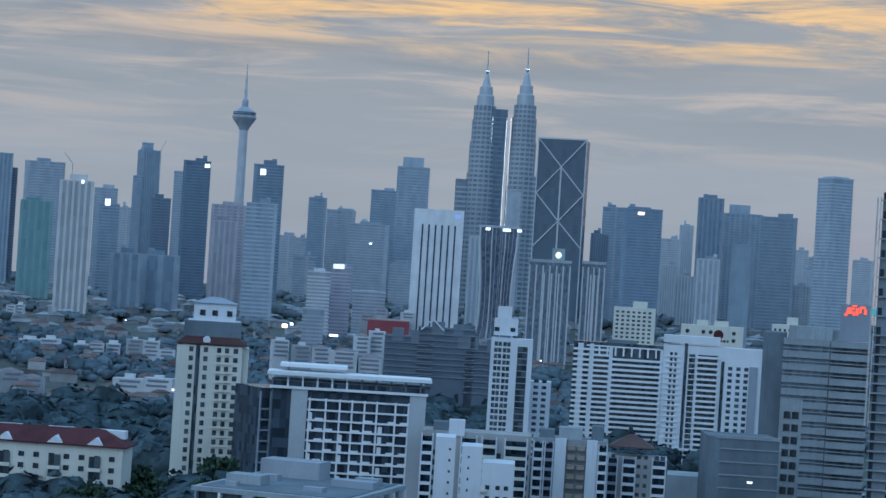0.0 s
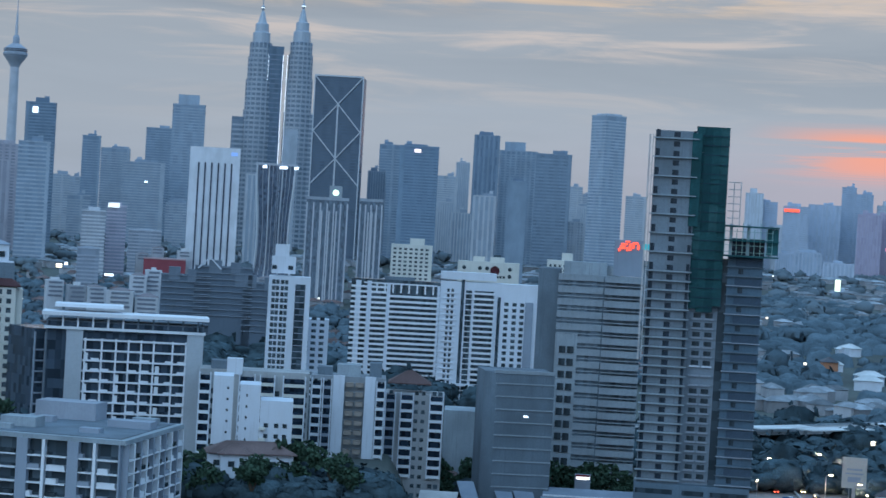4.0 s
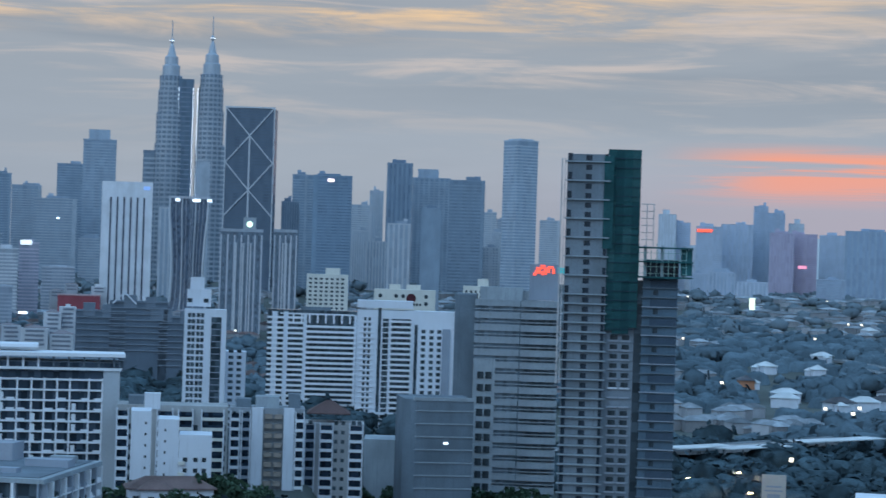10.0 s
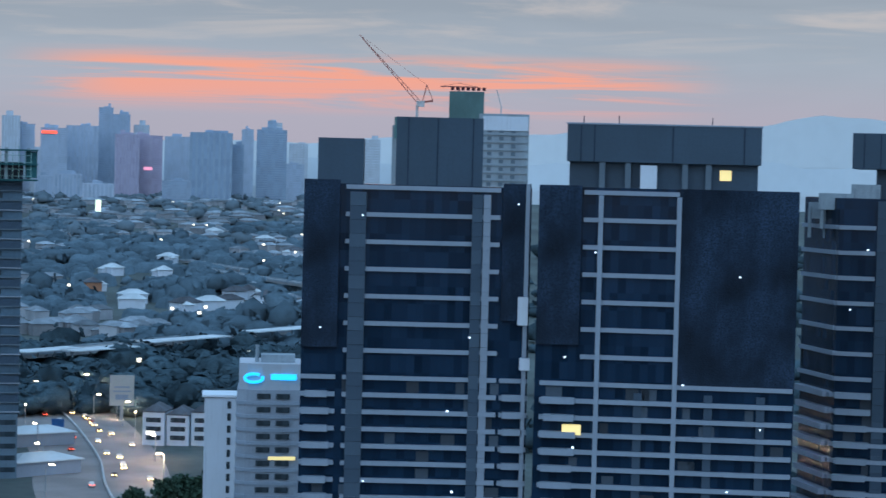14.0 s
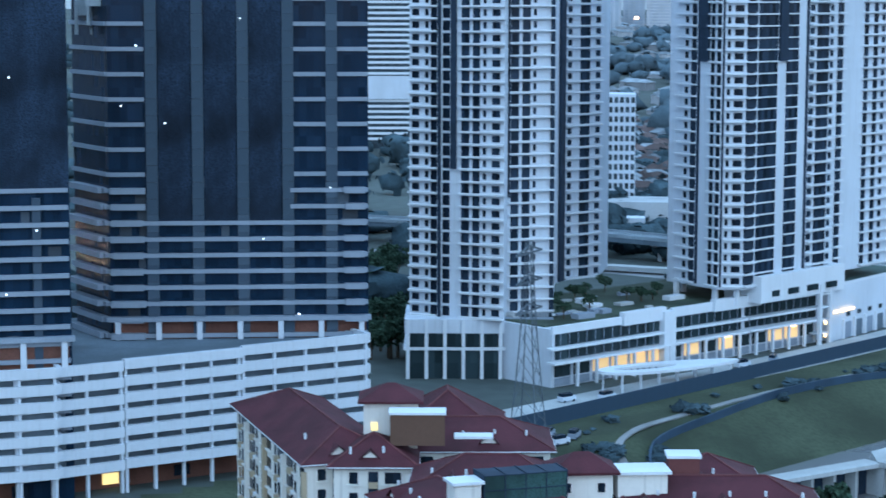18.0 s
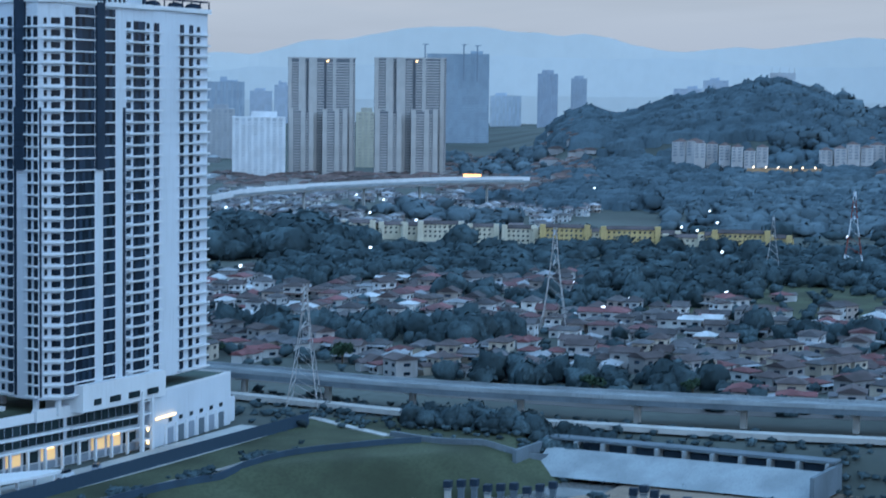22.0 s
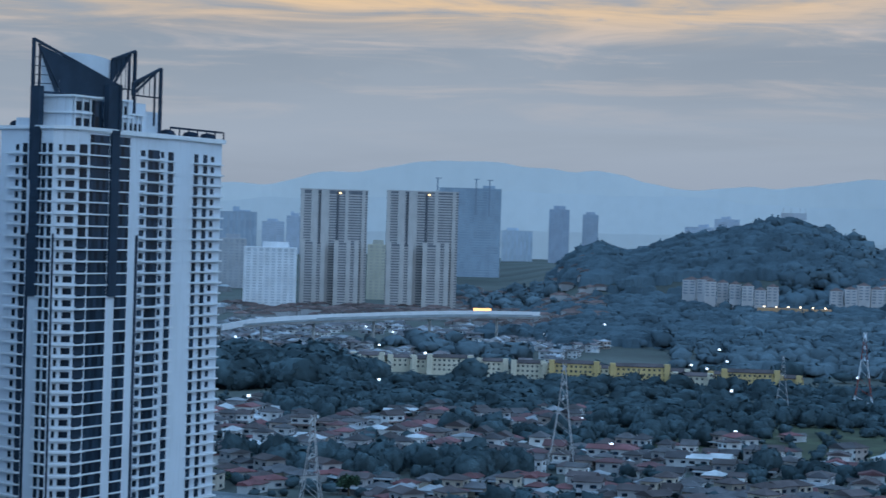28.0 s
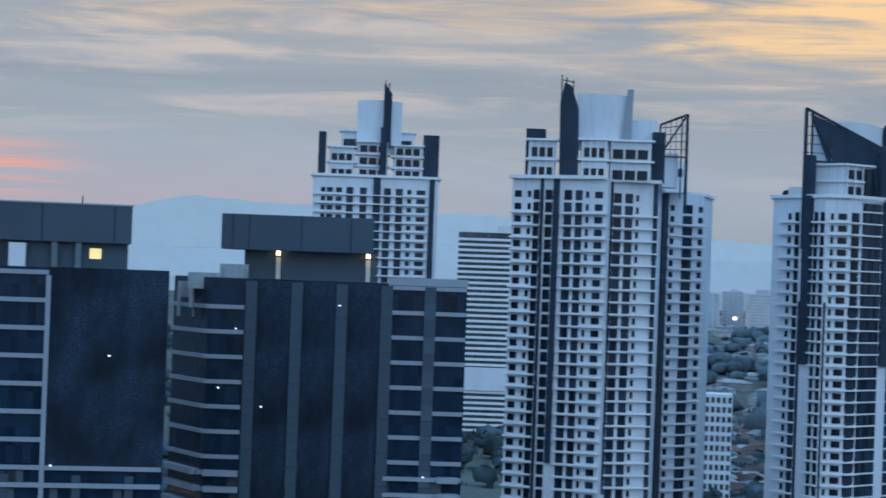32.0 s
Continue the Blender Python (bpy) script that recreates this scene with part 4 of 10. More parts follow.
box("penthouse", W2, DARK_STEEL, (5.0, 8, 12.5), (-8.1, 13, 125.4), label="dark panelled roof room")
crown_storey(W2, -9.8, -2.8, 4, 9, 125, 135)
crown_storey(W2, 3.4, 10.2, 3, 15, 125, 135.4)
crown_storey(W2, 10.8, 21.4, 8, 20, 125, 135.6)
curved_screen(W2, 2.1, 15.6, 10, 133, 146.7, .6)
curved_screen(W2, 16.4, 23.2, 18, 131, 141.3, .3)
edge_v = [(13.6, 8.2, 135.5), (16.2, 8.2, 135.5), (16.4, 8.2, 148.6), (14.9, 8.2, 148.6)]
put("screen_edge", mesh_of("screen_edge", edge_v + [(x, y + .6, z) for x, y, z in edge_v], QUADS, SLAB_GREY), W2, label="grey raking edge of the roof screen")
fin_v = [(-1.9, 2, 125.4), (3.0, 2, 125.4), (2.6, 2, 142.6), (.6, 2, 148.6), (-1.2, 2, 149.2), (-2.2, 2, 144.2)]
put("mesh_fin", mesh_of("mesh_fin", fin_v + [(x, y + 3, z) for x, y, z in fin_v], [(0, 1, 2, 3, 4, 5), (11, 10, 9, 8, 7, 6)] + [(i, i + 6, (i + 1) % 6 + 6, (i + 1) % 6) for i in range(6)], DARK_STEEL), W2, label="dark tapering mesh fin")
lattice("fin_frame", W2, DARK_STEEL, [((-1.9, 1.8, 143), (-1.9, 1.8, 151.2), .3), ((-.7, 1.8, 146), (-.7, 1.8, 150.6), .3), ((1.0, 1.8, 146), (1.0, 1.8, 150.0), .3), ((-1.9, 1.8, 150.0), (1.0, 1.8, 149.4), .25)])
box("mesh_fin", W2, DARK_STEEL, (3.4, 3.0, 13), (23.4, 14, 125.2), label="dark mesh fin")
lattice("corner_frame", W2, DARK_STEEL, [((24.4, 30, 141.4), (31.5, 30, 144.3), .6), ((31.5, 30, 120), (31.5, 30, 144.4), .8), ((30.1, 30, 122), (30.1, 30, 143.6), .4), ((24.4, 30, 133), (31.5, 30, 133), .4), ((24.4, 30, 133), (31.0, 30, 143.6), .5), ((24.4, 30, 133), (24.4, 30, 141.4), .5)]
        + [((24.4, 30, 133 + i * 1.9), (31.5, 30, 133 + i * 2.1), .2) for i in range(1, 5)] + [((25.8 + 1.4 * i, 30, 133), (25.8 + 1.4 * i, 30, 141.9 + .6 * i), .18) for i in range(3)])
box("penthouse", W2, WHITE, (6.2, 12, 8.6), (30.7, 68, 125))
box("penthouse_glass", W2, POCKET_GLASS, (3.6, .3, 2.2), (30.5, 61.9, 129.4))
box("roof_block", W2, WHITE, (6, 8, 9), (26.5, 36, 125))

MALL_GLASS = glazing("mall_glass", (0.03, 0.05, 0.06), 0.08, 0.5, (3, 4))
# tower over the mall corner
W3 = site("white_tower", 455.3, 346.2, 0, "white apartment tower with dark balcony bay and sail crown", "apartment tower", "white apartment towers", z=0)
w3 = [(2.4, 24.5), (-1.5, 4), (2.5, -1), (43.5, 0), (43.5, 10), (47, 10), (47, 3), (79, 4), (79, 26), (10, 30)]
prism("body", W3, WHITE, w3, 18.6, 124)
prism("base", W3, W_LEDGE, [(8, -3.4), (48, -2.6), (48, 9), (8, 9)], 14.6, 21.8)
for i in range(4):
    box("base_window", W3, MALL_GLASS, (5.0, .3, 1.7), (14 + i * 9, -3.15, 15.9))
for x_, y_ in ((0, 6), (3, 1), (1, 20), (9, 24), (44, 6), (30, 20)):
    box("base_column", W3, W_LEDGE, (1.2, 1.2, 5.6), (x_, y_, 14.4))
white_walls(W3, w3, 19.3, 123.8, (
    (0, 51.40, 51.47, "w", 0), (0, 51.56, 51.70, "B", 84), (0, 51.58, 51.68, "d", 0), (0, 51.72, 51.79, "S", 96), (0, 51.82, 52.04, "s", 60), (0, 51.22, 51.70, "l", 0), (0, 52.08, 52.16, "d", 0), (0, 52.24, 52.33, "d", 0), (0, 52.06, 52.34, "l", 0),
    (1, 52.37, 52.43, "S", 96), (1, 52.50, 52.57, "w", 0), (1, 52.70, 52.90, "w", 0), (1, 52.46, 52.97, "l", 0),
    (2, 53.05, 53.22, "d", 0), (2, 53.0, 53.27, "B", 96), (2, 52.99, 53.28, "l", 0), (2, 53.31, 53.80, "b", 0), (2, 53.82, 54.02, "s", 60), (2, 54.03, 54.34, "b", 0),
    (2, 54.54, 54.61, "S", 96), (2, 54.64, 54.74, "w", 0), (2, 54.84, 55.10, "d", 0), (2, 55.16, 55.23, "w", 0), (2, 54.62, 55.24, "l", 0),
    (6, 55.36, 55.48, "d", 0), (6, 55.33, 55.5, "l", 0), (6, 56.04, 56.13, "d", 0), (6, 56.28, 56.37, "d", 0), (6, 56.48, 56.55, "w", 0), (6, 56.0, 56.74, "l", 0)))
cornice(W3, w3, 123.6, .7)
crown_storey(W3, 3.5, 15, 2, 14, 124, 132.8)
crown_storey(W3, 21.5, 30, 3, 16, 124, 133)
crown_storey(W3, 30.5, 38, 4, 16, 124, 129.5)
box("bay_window", W3, POCKET_GLASS, (4.2, 1.2, 7.4), (13.4, 1.2, 124.4))
box("mesh_fin", W3, DARK_STEEL, (2.2, 2.8, 25), (0.2, 11, 110), label="dark mesh fin")
box("mesh_fin", W3, DARK_STEEL, (5.2, 1.6, 12), (18.2, -0.2, 124.3), label="dark mesh fin")
box("side_terrace", W3, WHITE, (3, 5, 2.6), (2.6, 16, 124))
lathe("roof_planter", W3, BLACK_NET, [(1.2, 0), (1.8, .8), (1.4, 1.6), (.4, 2.0)], 10, "dark roof shrub in a planter", (3.6, 20.5, 124))
sail_v = [(5.0, 8.4, 132.6), (18.5, -0.9, 133.2), (18.5, -0.9, 136.8), (0.4, 11.4, 146.2)]
put("sail_screen", mesh_of("sail_screen", sail_v + [(x + .2, y + .35, z) for x, y, z in sail_v], QUADS, DARK_STEEL), W3, label="dark triangular mesh sail")
lattice("sail_frame", W3, DARK_STEEL, [((-.5, 12, 120), (-.5, 12, 147.6), .75), ((.9, 11, 124), (.9, 11, 146.4), .5), ((20.6, -1, 124), (20.6, -1, 136.6), .9), ((-.5, 12, 147.4), (20.6, -1, 136.2), .7), ((-.5, 12, 133.4), (20.6, -1, 133.4), .6),
                                       ((.9, 11, 145.5), (6.4, 7.5, 133.4), .7)] + [((-.5, 12, 133.4 + i * 2.3), (.6 + (5.6 - i), 11 - (3.4 - .55 * i), 133.4 + i * 2.3), .22) for i in range(1, 5)])
curved_screen(W3, 5.5, 29.0, 8, 130, 143.2, 1.5)
# two open corner frames, braced, half covered with mesh
for xa, xb, ya, zl, za, zb in ((27.6, 38.2, 7, 132.5, 144.2, 147.4), (36, 49.5, 6, 131, 138.2, 143.4)):
    lattice("corner_frame", W3, DARK_STEEL, [((xa, ya, zl + 4), (xa, ya, za), .55), ((xb, ya, zl - 6), (xb, ya, zb), .8), ((xb - 2.0, ya + .6, zl - 4), (xb - 2.0, ya + .6, zb - .6), .45), ((xa, ya, za), (xb, ya, zb), .7), ((xa, ya, zl + 4), (xb, ya, zl + 4), .4), ((xa, ya, zl + 4), (xb - 2, ya, zb - 1), .55)]
            + [((xa + (xb - xa) * i / 5, ya, zl + 4), (xa + (xb - xa) * i / 5, ya, za + (zb - za) * i / 5 - .4), .16) for i in range(1, 5)])
    tri = [(xa, ya + .2, zl + 5), (xa + (xb - xa) * .8, ya + .2, zb - 1.2), (xa + .4, ya + .2, za - .2)]
    put("mesh_panel", mesh_of("mesh_panel", tri + [(x, y + .2, z) for x, y, z in tri], [(0, 1, 2), (5, 4, 3), (0, 3, 4, 1), (1, 4, 5, 2), (2, 5, 3, 0)], DARK_STEEL), W3, label="dark mesh infill")
box("roof_block", W3, WHITE, (16.5, 12, 7.2), (47.5, 16, 124))
box("roof_block", W3, WHITE, (8, 10, 9), (40, 12, 124))
lattice("roof_rail", W3, DARK_STEEL, [((51, 3.2, 126.8), (79, 4.2, 126.8), .55)] + [((51 + i * 4.6, 3.3, 124), (51 + i * 4.6, 3.3, 126.9), .3) for i in range(7)])
for x in (54, 66, 75):
    lathe("roof_planter", W3, BLACK_NET, [(1.9, 0), (2.6, 1.0), (2.0, 2.0), (0.5, 2.4)], 10, "dark roof shrub in a planter", (x, 6.5, 124))
box("parapet", W3, W_LEDGE, (34, .5, 1.3), (62.5, 3.2, 123.4))
box("parapet", W3, W_LEDGE, (42, .5, 1.3), (23, -.9, 123.2))

W1 = thing("white_tower", 40.432, 760, 0, "white apartment tower behind the dark glass towers", "apartment tower", "white apartment towers", z=0)
w1 = rect(44.4, 25)
prism("body", W1, WHITE, w1, 0, 133.4)
white_walls(W1, w1, 10, 133.2, (
    (0, 38.98, 39.08, "w", 0), (0, 39.14, 39.28, "w", 0), (0, 39.38, 39.52, "w", 0), (0, 39.66, 39.82, "d", 0), (0, 40.02, 40.18, "d", 0), (0, 40.36, 40.56, "s", 0), (0, 40.66, 40.82, "d", 0),
    (0, 40.98, 41.14, "d", 0), (0, 41.28, 41.38, "w", 0), (0, 41.54, 41.74, "w", 0), (0, 41.86, 42.0, "s", 0), (0, 38.8, 41.8, "l", 0)), cap=80)
cornice(W1, w1, 133.1)
crown_storey(W1, -17, -8, 4, 16, 133, 144)
crown_storey(W1, -7, 4, 3, 16, 133, 146)
crown_storey(W1, 6, 16, 3, 16, 133, 145)
for x, w_ in ((-19.6, 2.6), (19.2, 5.6)):
    box("mesh_fin", W1, DARK_STEEL, (w_, 8, 15.5), (x, 6, 133.4), label="dark mesh fin")
curved_screen(W1, -7.5, 8.5, 6, 142, 160, 1.0)
box("mesh_fin", W1, DARK_STEEL, (2.4, 2.4, 18), (2.2, 1.0, 133), label="dark mesh fin")
sail(W1, 2.0, 4.4, 1.5, 146, 166.5, 163, True)
lattice("fin_mast", W1, DARK_STEEL, [((2.2, 1.4, 160), (2.2, 1.4, 168), .3), ((3.6, 1.4, 160), (3.6, 1.4, 167), .3)])
crown_storey(W1, -13, 13, 8, 20, 144, 150)

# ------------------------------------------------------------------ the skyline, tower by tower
# Pale blue wall and glass colours carry the haze of distance.
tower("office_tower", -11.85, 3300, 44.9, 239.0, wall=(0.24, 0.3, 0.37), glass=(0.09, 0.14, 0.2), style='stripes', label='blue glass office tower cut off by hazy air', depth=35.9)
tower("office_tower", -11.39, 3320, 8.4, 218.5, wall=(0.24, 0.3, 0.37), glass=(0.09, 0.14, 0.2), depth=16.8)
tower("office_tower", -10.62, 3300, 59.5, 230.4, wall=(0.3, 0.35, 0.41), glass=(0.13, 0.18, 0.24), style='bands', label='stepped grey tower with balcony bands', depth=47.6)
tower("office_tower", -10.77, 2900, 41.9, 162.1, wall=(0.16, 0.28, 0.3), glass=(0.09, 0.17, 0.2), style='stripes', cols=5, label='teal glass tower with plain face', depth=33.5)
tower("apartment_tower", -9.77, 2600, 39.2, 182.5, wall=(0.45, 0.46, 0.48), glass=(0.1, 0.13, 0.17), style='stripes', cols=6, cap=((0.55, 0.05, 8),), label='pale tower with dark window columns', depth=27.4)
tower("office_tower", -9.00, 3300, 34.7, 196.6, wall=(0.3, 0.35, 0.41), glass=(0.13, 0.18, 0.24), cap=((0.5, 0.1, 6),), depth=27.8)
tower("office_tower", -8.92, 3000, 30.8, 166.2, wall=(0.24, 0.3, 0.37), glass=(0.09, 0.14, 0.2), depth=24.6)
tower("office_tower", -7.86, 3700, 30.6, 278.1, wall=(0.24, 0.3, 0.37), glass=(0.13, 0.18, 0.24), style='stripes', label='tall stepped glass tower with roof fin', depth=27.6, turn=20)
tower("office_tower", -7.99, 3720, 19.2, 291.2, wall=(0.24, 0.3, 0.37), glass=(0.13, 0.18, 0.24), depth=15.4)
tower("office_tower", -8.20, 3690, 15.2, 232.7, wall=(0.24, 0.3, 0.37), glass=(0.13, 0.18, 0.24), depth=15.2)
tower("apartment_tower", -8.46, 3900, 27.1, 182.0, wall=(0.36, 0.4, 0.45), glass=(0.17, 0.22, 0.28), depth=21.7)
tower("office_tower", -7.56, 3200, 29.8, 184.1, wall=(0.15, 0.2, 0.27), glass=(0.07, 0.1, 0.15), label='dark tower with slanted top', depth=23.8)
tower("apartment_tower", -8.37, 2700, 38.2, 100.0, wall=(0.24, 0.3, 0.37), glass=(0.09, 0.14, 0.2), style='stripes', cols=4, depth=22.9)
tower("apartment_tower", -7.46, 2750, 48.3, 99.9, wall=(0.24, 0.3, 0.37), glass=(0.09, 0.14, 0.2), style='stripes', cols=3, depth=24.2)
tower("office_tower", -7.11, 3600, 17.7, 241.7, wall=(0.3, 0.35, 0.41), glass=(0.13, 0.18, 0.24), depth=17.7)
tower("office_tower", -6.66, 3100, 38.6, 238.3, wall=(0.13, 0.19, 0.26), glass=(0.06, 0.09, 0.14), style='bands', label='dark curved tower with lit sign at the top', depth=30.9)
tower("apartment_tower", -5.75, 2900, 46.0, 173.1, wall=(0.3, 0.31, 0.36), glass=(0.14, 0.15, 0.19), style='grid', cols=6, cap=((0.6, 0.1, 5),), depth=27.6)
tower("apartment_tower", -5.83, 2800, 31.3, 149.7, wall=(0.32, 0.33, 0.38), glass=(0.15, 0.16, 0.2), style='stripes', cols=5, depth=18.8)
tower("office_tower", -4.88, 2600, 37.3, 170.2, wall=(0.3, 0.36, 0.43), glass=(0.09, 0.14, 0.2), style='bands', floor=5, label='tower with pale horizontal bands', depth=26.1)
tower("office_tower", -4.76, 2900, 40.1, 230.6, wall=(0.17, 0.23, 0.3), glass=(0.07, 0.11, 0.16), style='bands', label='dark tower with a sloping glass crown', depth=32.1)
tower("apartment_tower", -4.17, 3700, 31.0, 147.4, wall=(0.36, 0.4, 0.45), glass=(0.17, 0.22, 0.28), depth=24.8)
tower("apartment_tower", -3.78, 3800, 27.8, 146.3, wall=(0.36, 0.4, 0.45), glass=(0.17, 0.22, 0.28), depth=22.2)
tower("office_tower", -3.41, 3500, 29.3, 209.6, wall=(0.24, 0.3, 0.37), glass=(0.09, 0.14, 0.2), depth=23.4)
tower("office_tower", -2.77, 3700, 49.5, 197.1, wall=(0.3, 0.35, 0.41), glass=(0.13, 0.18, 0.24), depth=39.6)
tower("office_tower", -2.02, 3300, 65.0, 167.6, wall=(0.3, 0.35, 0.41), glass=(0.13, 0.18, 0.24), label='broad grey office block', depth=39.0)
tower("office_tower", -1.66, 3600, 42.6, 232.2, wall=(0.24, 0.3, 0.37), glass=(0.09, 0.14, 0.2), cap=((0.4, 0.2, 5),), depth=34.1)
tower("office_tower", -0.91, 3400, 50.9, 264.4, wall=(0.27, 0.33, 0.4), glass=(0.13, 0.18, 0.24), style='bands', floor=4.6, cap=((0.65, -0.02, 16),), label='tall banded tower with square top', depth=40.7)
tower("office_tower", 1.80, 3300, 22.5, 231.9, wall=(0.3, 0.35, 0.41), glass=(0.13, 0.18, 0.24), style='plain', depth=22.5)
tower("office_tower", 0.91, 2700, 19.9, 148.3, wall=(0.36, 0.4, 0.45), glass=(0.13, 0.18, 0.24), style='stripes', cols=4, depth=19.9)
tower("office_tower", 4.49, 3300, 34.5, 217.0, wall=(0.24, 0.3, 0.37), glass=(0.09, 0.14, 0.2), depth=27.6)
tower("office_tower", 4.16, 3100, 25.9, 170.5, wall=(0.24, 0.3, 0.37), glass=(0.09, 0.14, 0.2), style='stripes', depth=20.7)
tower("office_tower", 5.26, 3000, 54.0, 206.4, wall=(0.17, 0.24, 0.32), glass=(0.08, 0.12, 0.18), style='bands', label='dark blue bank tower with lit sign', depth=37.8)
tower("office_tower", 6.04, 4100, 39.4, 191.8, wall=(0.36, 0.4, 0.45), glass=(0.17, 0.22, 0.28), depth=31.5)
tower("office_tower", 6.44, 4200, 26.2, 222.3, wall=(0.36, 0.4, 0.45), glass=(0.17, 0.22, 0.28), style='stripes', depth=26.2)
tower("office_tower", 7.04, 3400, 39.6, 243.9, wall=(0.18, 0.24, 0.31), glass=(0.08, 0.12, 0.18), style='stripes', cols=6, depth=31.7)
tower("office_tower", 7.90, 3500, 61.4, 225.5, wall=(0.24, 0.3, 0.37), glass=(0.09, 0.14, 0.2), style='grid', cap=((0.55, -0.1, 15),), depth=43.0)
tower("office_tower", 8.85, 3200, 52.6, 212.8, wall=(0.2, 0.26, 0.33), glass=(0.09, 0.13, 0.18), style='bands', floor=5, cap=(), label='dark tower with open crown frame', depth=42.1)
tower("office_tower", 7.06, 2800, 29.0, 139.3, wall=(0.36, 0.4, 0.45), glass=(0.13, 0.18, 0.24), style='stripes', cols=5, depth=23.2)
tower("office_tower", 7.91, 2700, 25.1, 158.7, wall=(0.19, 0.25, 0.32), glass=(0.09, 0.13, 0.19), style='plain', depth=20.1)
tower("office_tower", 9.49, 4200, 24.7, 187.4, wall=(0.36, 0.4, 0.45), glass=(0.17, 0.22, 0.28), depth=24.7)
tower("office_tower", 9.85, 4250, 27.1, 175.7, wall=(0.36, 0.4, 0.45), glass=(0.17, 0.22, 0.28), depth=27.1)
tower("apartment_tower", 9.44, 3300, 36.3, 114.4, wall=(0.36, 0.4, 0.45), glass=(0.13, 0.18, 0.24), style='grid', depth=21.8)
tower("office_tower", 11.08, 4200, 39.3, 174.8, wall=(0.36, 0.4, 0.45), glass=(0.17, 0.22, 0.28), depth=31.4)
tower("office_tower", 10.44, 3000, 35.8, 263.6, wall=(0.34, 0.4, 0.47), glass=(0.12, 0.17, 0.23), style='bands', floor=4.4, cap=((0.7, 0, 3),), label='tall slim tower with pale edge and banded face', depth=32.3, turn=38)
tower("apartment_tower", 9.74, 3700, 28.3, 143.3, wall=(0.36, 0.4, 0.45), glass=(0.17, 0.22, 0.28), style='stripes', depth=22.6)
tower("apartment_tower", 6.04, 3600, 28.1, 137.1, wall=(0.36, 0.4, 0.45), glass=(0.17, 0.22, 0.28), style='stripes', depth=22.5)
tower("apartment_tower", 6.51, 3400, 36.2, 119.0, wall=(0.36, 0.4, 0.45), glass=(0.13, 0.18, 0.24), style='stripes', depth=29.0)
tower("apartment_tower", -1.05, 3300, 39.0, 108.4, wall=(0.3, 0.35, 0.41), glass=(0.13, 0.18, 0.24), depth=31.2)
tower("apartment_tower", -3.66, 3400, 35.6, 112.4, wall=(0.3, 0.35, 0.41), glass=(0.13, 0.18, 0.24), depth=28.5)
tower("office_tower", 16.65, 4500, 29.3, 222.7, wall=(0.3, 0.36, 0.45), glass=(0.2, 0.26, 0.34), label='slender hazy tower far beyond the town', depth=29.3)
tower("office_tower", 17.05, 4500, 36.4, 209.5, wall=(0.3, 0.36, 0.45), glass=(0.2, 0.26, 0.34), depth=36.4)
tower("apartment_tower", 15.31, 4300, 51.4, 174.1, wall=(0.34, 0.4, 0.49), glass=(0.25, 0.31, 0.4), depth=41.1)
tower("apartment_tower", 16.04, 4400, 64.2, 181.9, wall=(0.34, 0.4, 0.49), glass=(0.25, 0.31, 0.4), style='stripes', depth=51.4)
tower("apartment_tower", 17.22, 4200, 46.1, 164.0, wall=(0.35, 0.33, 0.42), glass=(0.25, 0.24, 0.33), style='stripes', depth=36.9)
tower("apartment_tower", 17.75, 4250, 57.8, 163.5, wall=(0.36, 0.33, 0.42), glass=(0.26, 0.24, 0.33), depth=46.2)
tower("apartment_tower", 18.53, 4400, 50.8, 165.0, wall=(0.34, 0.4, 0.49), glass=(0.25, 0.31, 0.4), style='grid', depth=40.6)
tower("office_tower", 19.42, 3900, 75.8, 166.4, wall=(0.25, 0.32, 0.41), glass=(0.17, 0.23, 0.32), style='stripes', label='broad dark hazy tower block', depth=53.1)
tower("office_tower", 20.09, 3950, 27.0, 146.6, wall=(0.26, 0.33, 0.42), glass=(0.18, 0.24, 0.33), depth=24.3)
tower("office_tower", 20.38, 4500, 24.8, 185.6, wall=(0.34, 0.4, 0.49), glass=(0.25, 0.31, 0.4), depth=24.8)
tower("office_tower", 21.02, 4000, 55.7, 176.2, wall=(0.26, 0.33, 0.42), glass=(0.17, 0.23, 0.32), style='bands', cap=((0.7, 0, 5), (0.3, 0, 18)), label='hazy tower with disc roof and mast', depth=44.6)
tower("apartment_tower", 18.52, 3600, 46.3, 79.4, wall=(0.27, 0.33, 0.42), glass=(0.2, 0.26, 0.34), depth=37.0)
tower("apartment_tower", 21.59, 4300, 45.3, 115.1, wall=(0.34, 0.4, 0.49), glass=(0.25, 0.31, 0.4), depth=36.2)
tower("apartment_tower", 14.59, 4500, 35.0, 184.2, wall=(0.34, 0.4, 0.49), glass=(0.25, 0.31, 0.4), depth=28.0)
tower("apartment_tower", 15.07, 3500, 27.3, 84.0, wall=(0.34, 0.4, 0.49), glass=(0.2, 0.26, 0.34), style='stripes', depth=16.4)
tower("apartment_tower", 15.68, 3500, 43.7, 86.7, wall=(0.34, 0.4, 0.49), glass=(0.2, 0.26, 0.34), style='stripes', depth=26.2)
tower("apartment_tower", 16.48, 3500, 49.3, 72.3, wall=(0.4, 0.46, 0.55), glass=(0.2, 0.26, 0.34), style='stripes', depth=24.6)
tower("apartment_tower", 57.20, 3800, 70.1, 120.8, wall=(0.27, 0.33, 0.41), glass=(0.2, 0.26, 0.34), style='stripes', depth=42.1)
tower("apartment_tower", 57.08, 3100, 42.9, 78.1, wall=(0.33, 0.36, 0.4), glass=(0.2, 0.23, 0.28), style='grid', cols=6, depth=25.7)
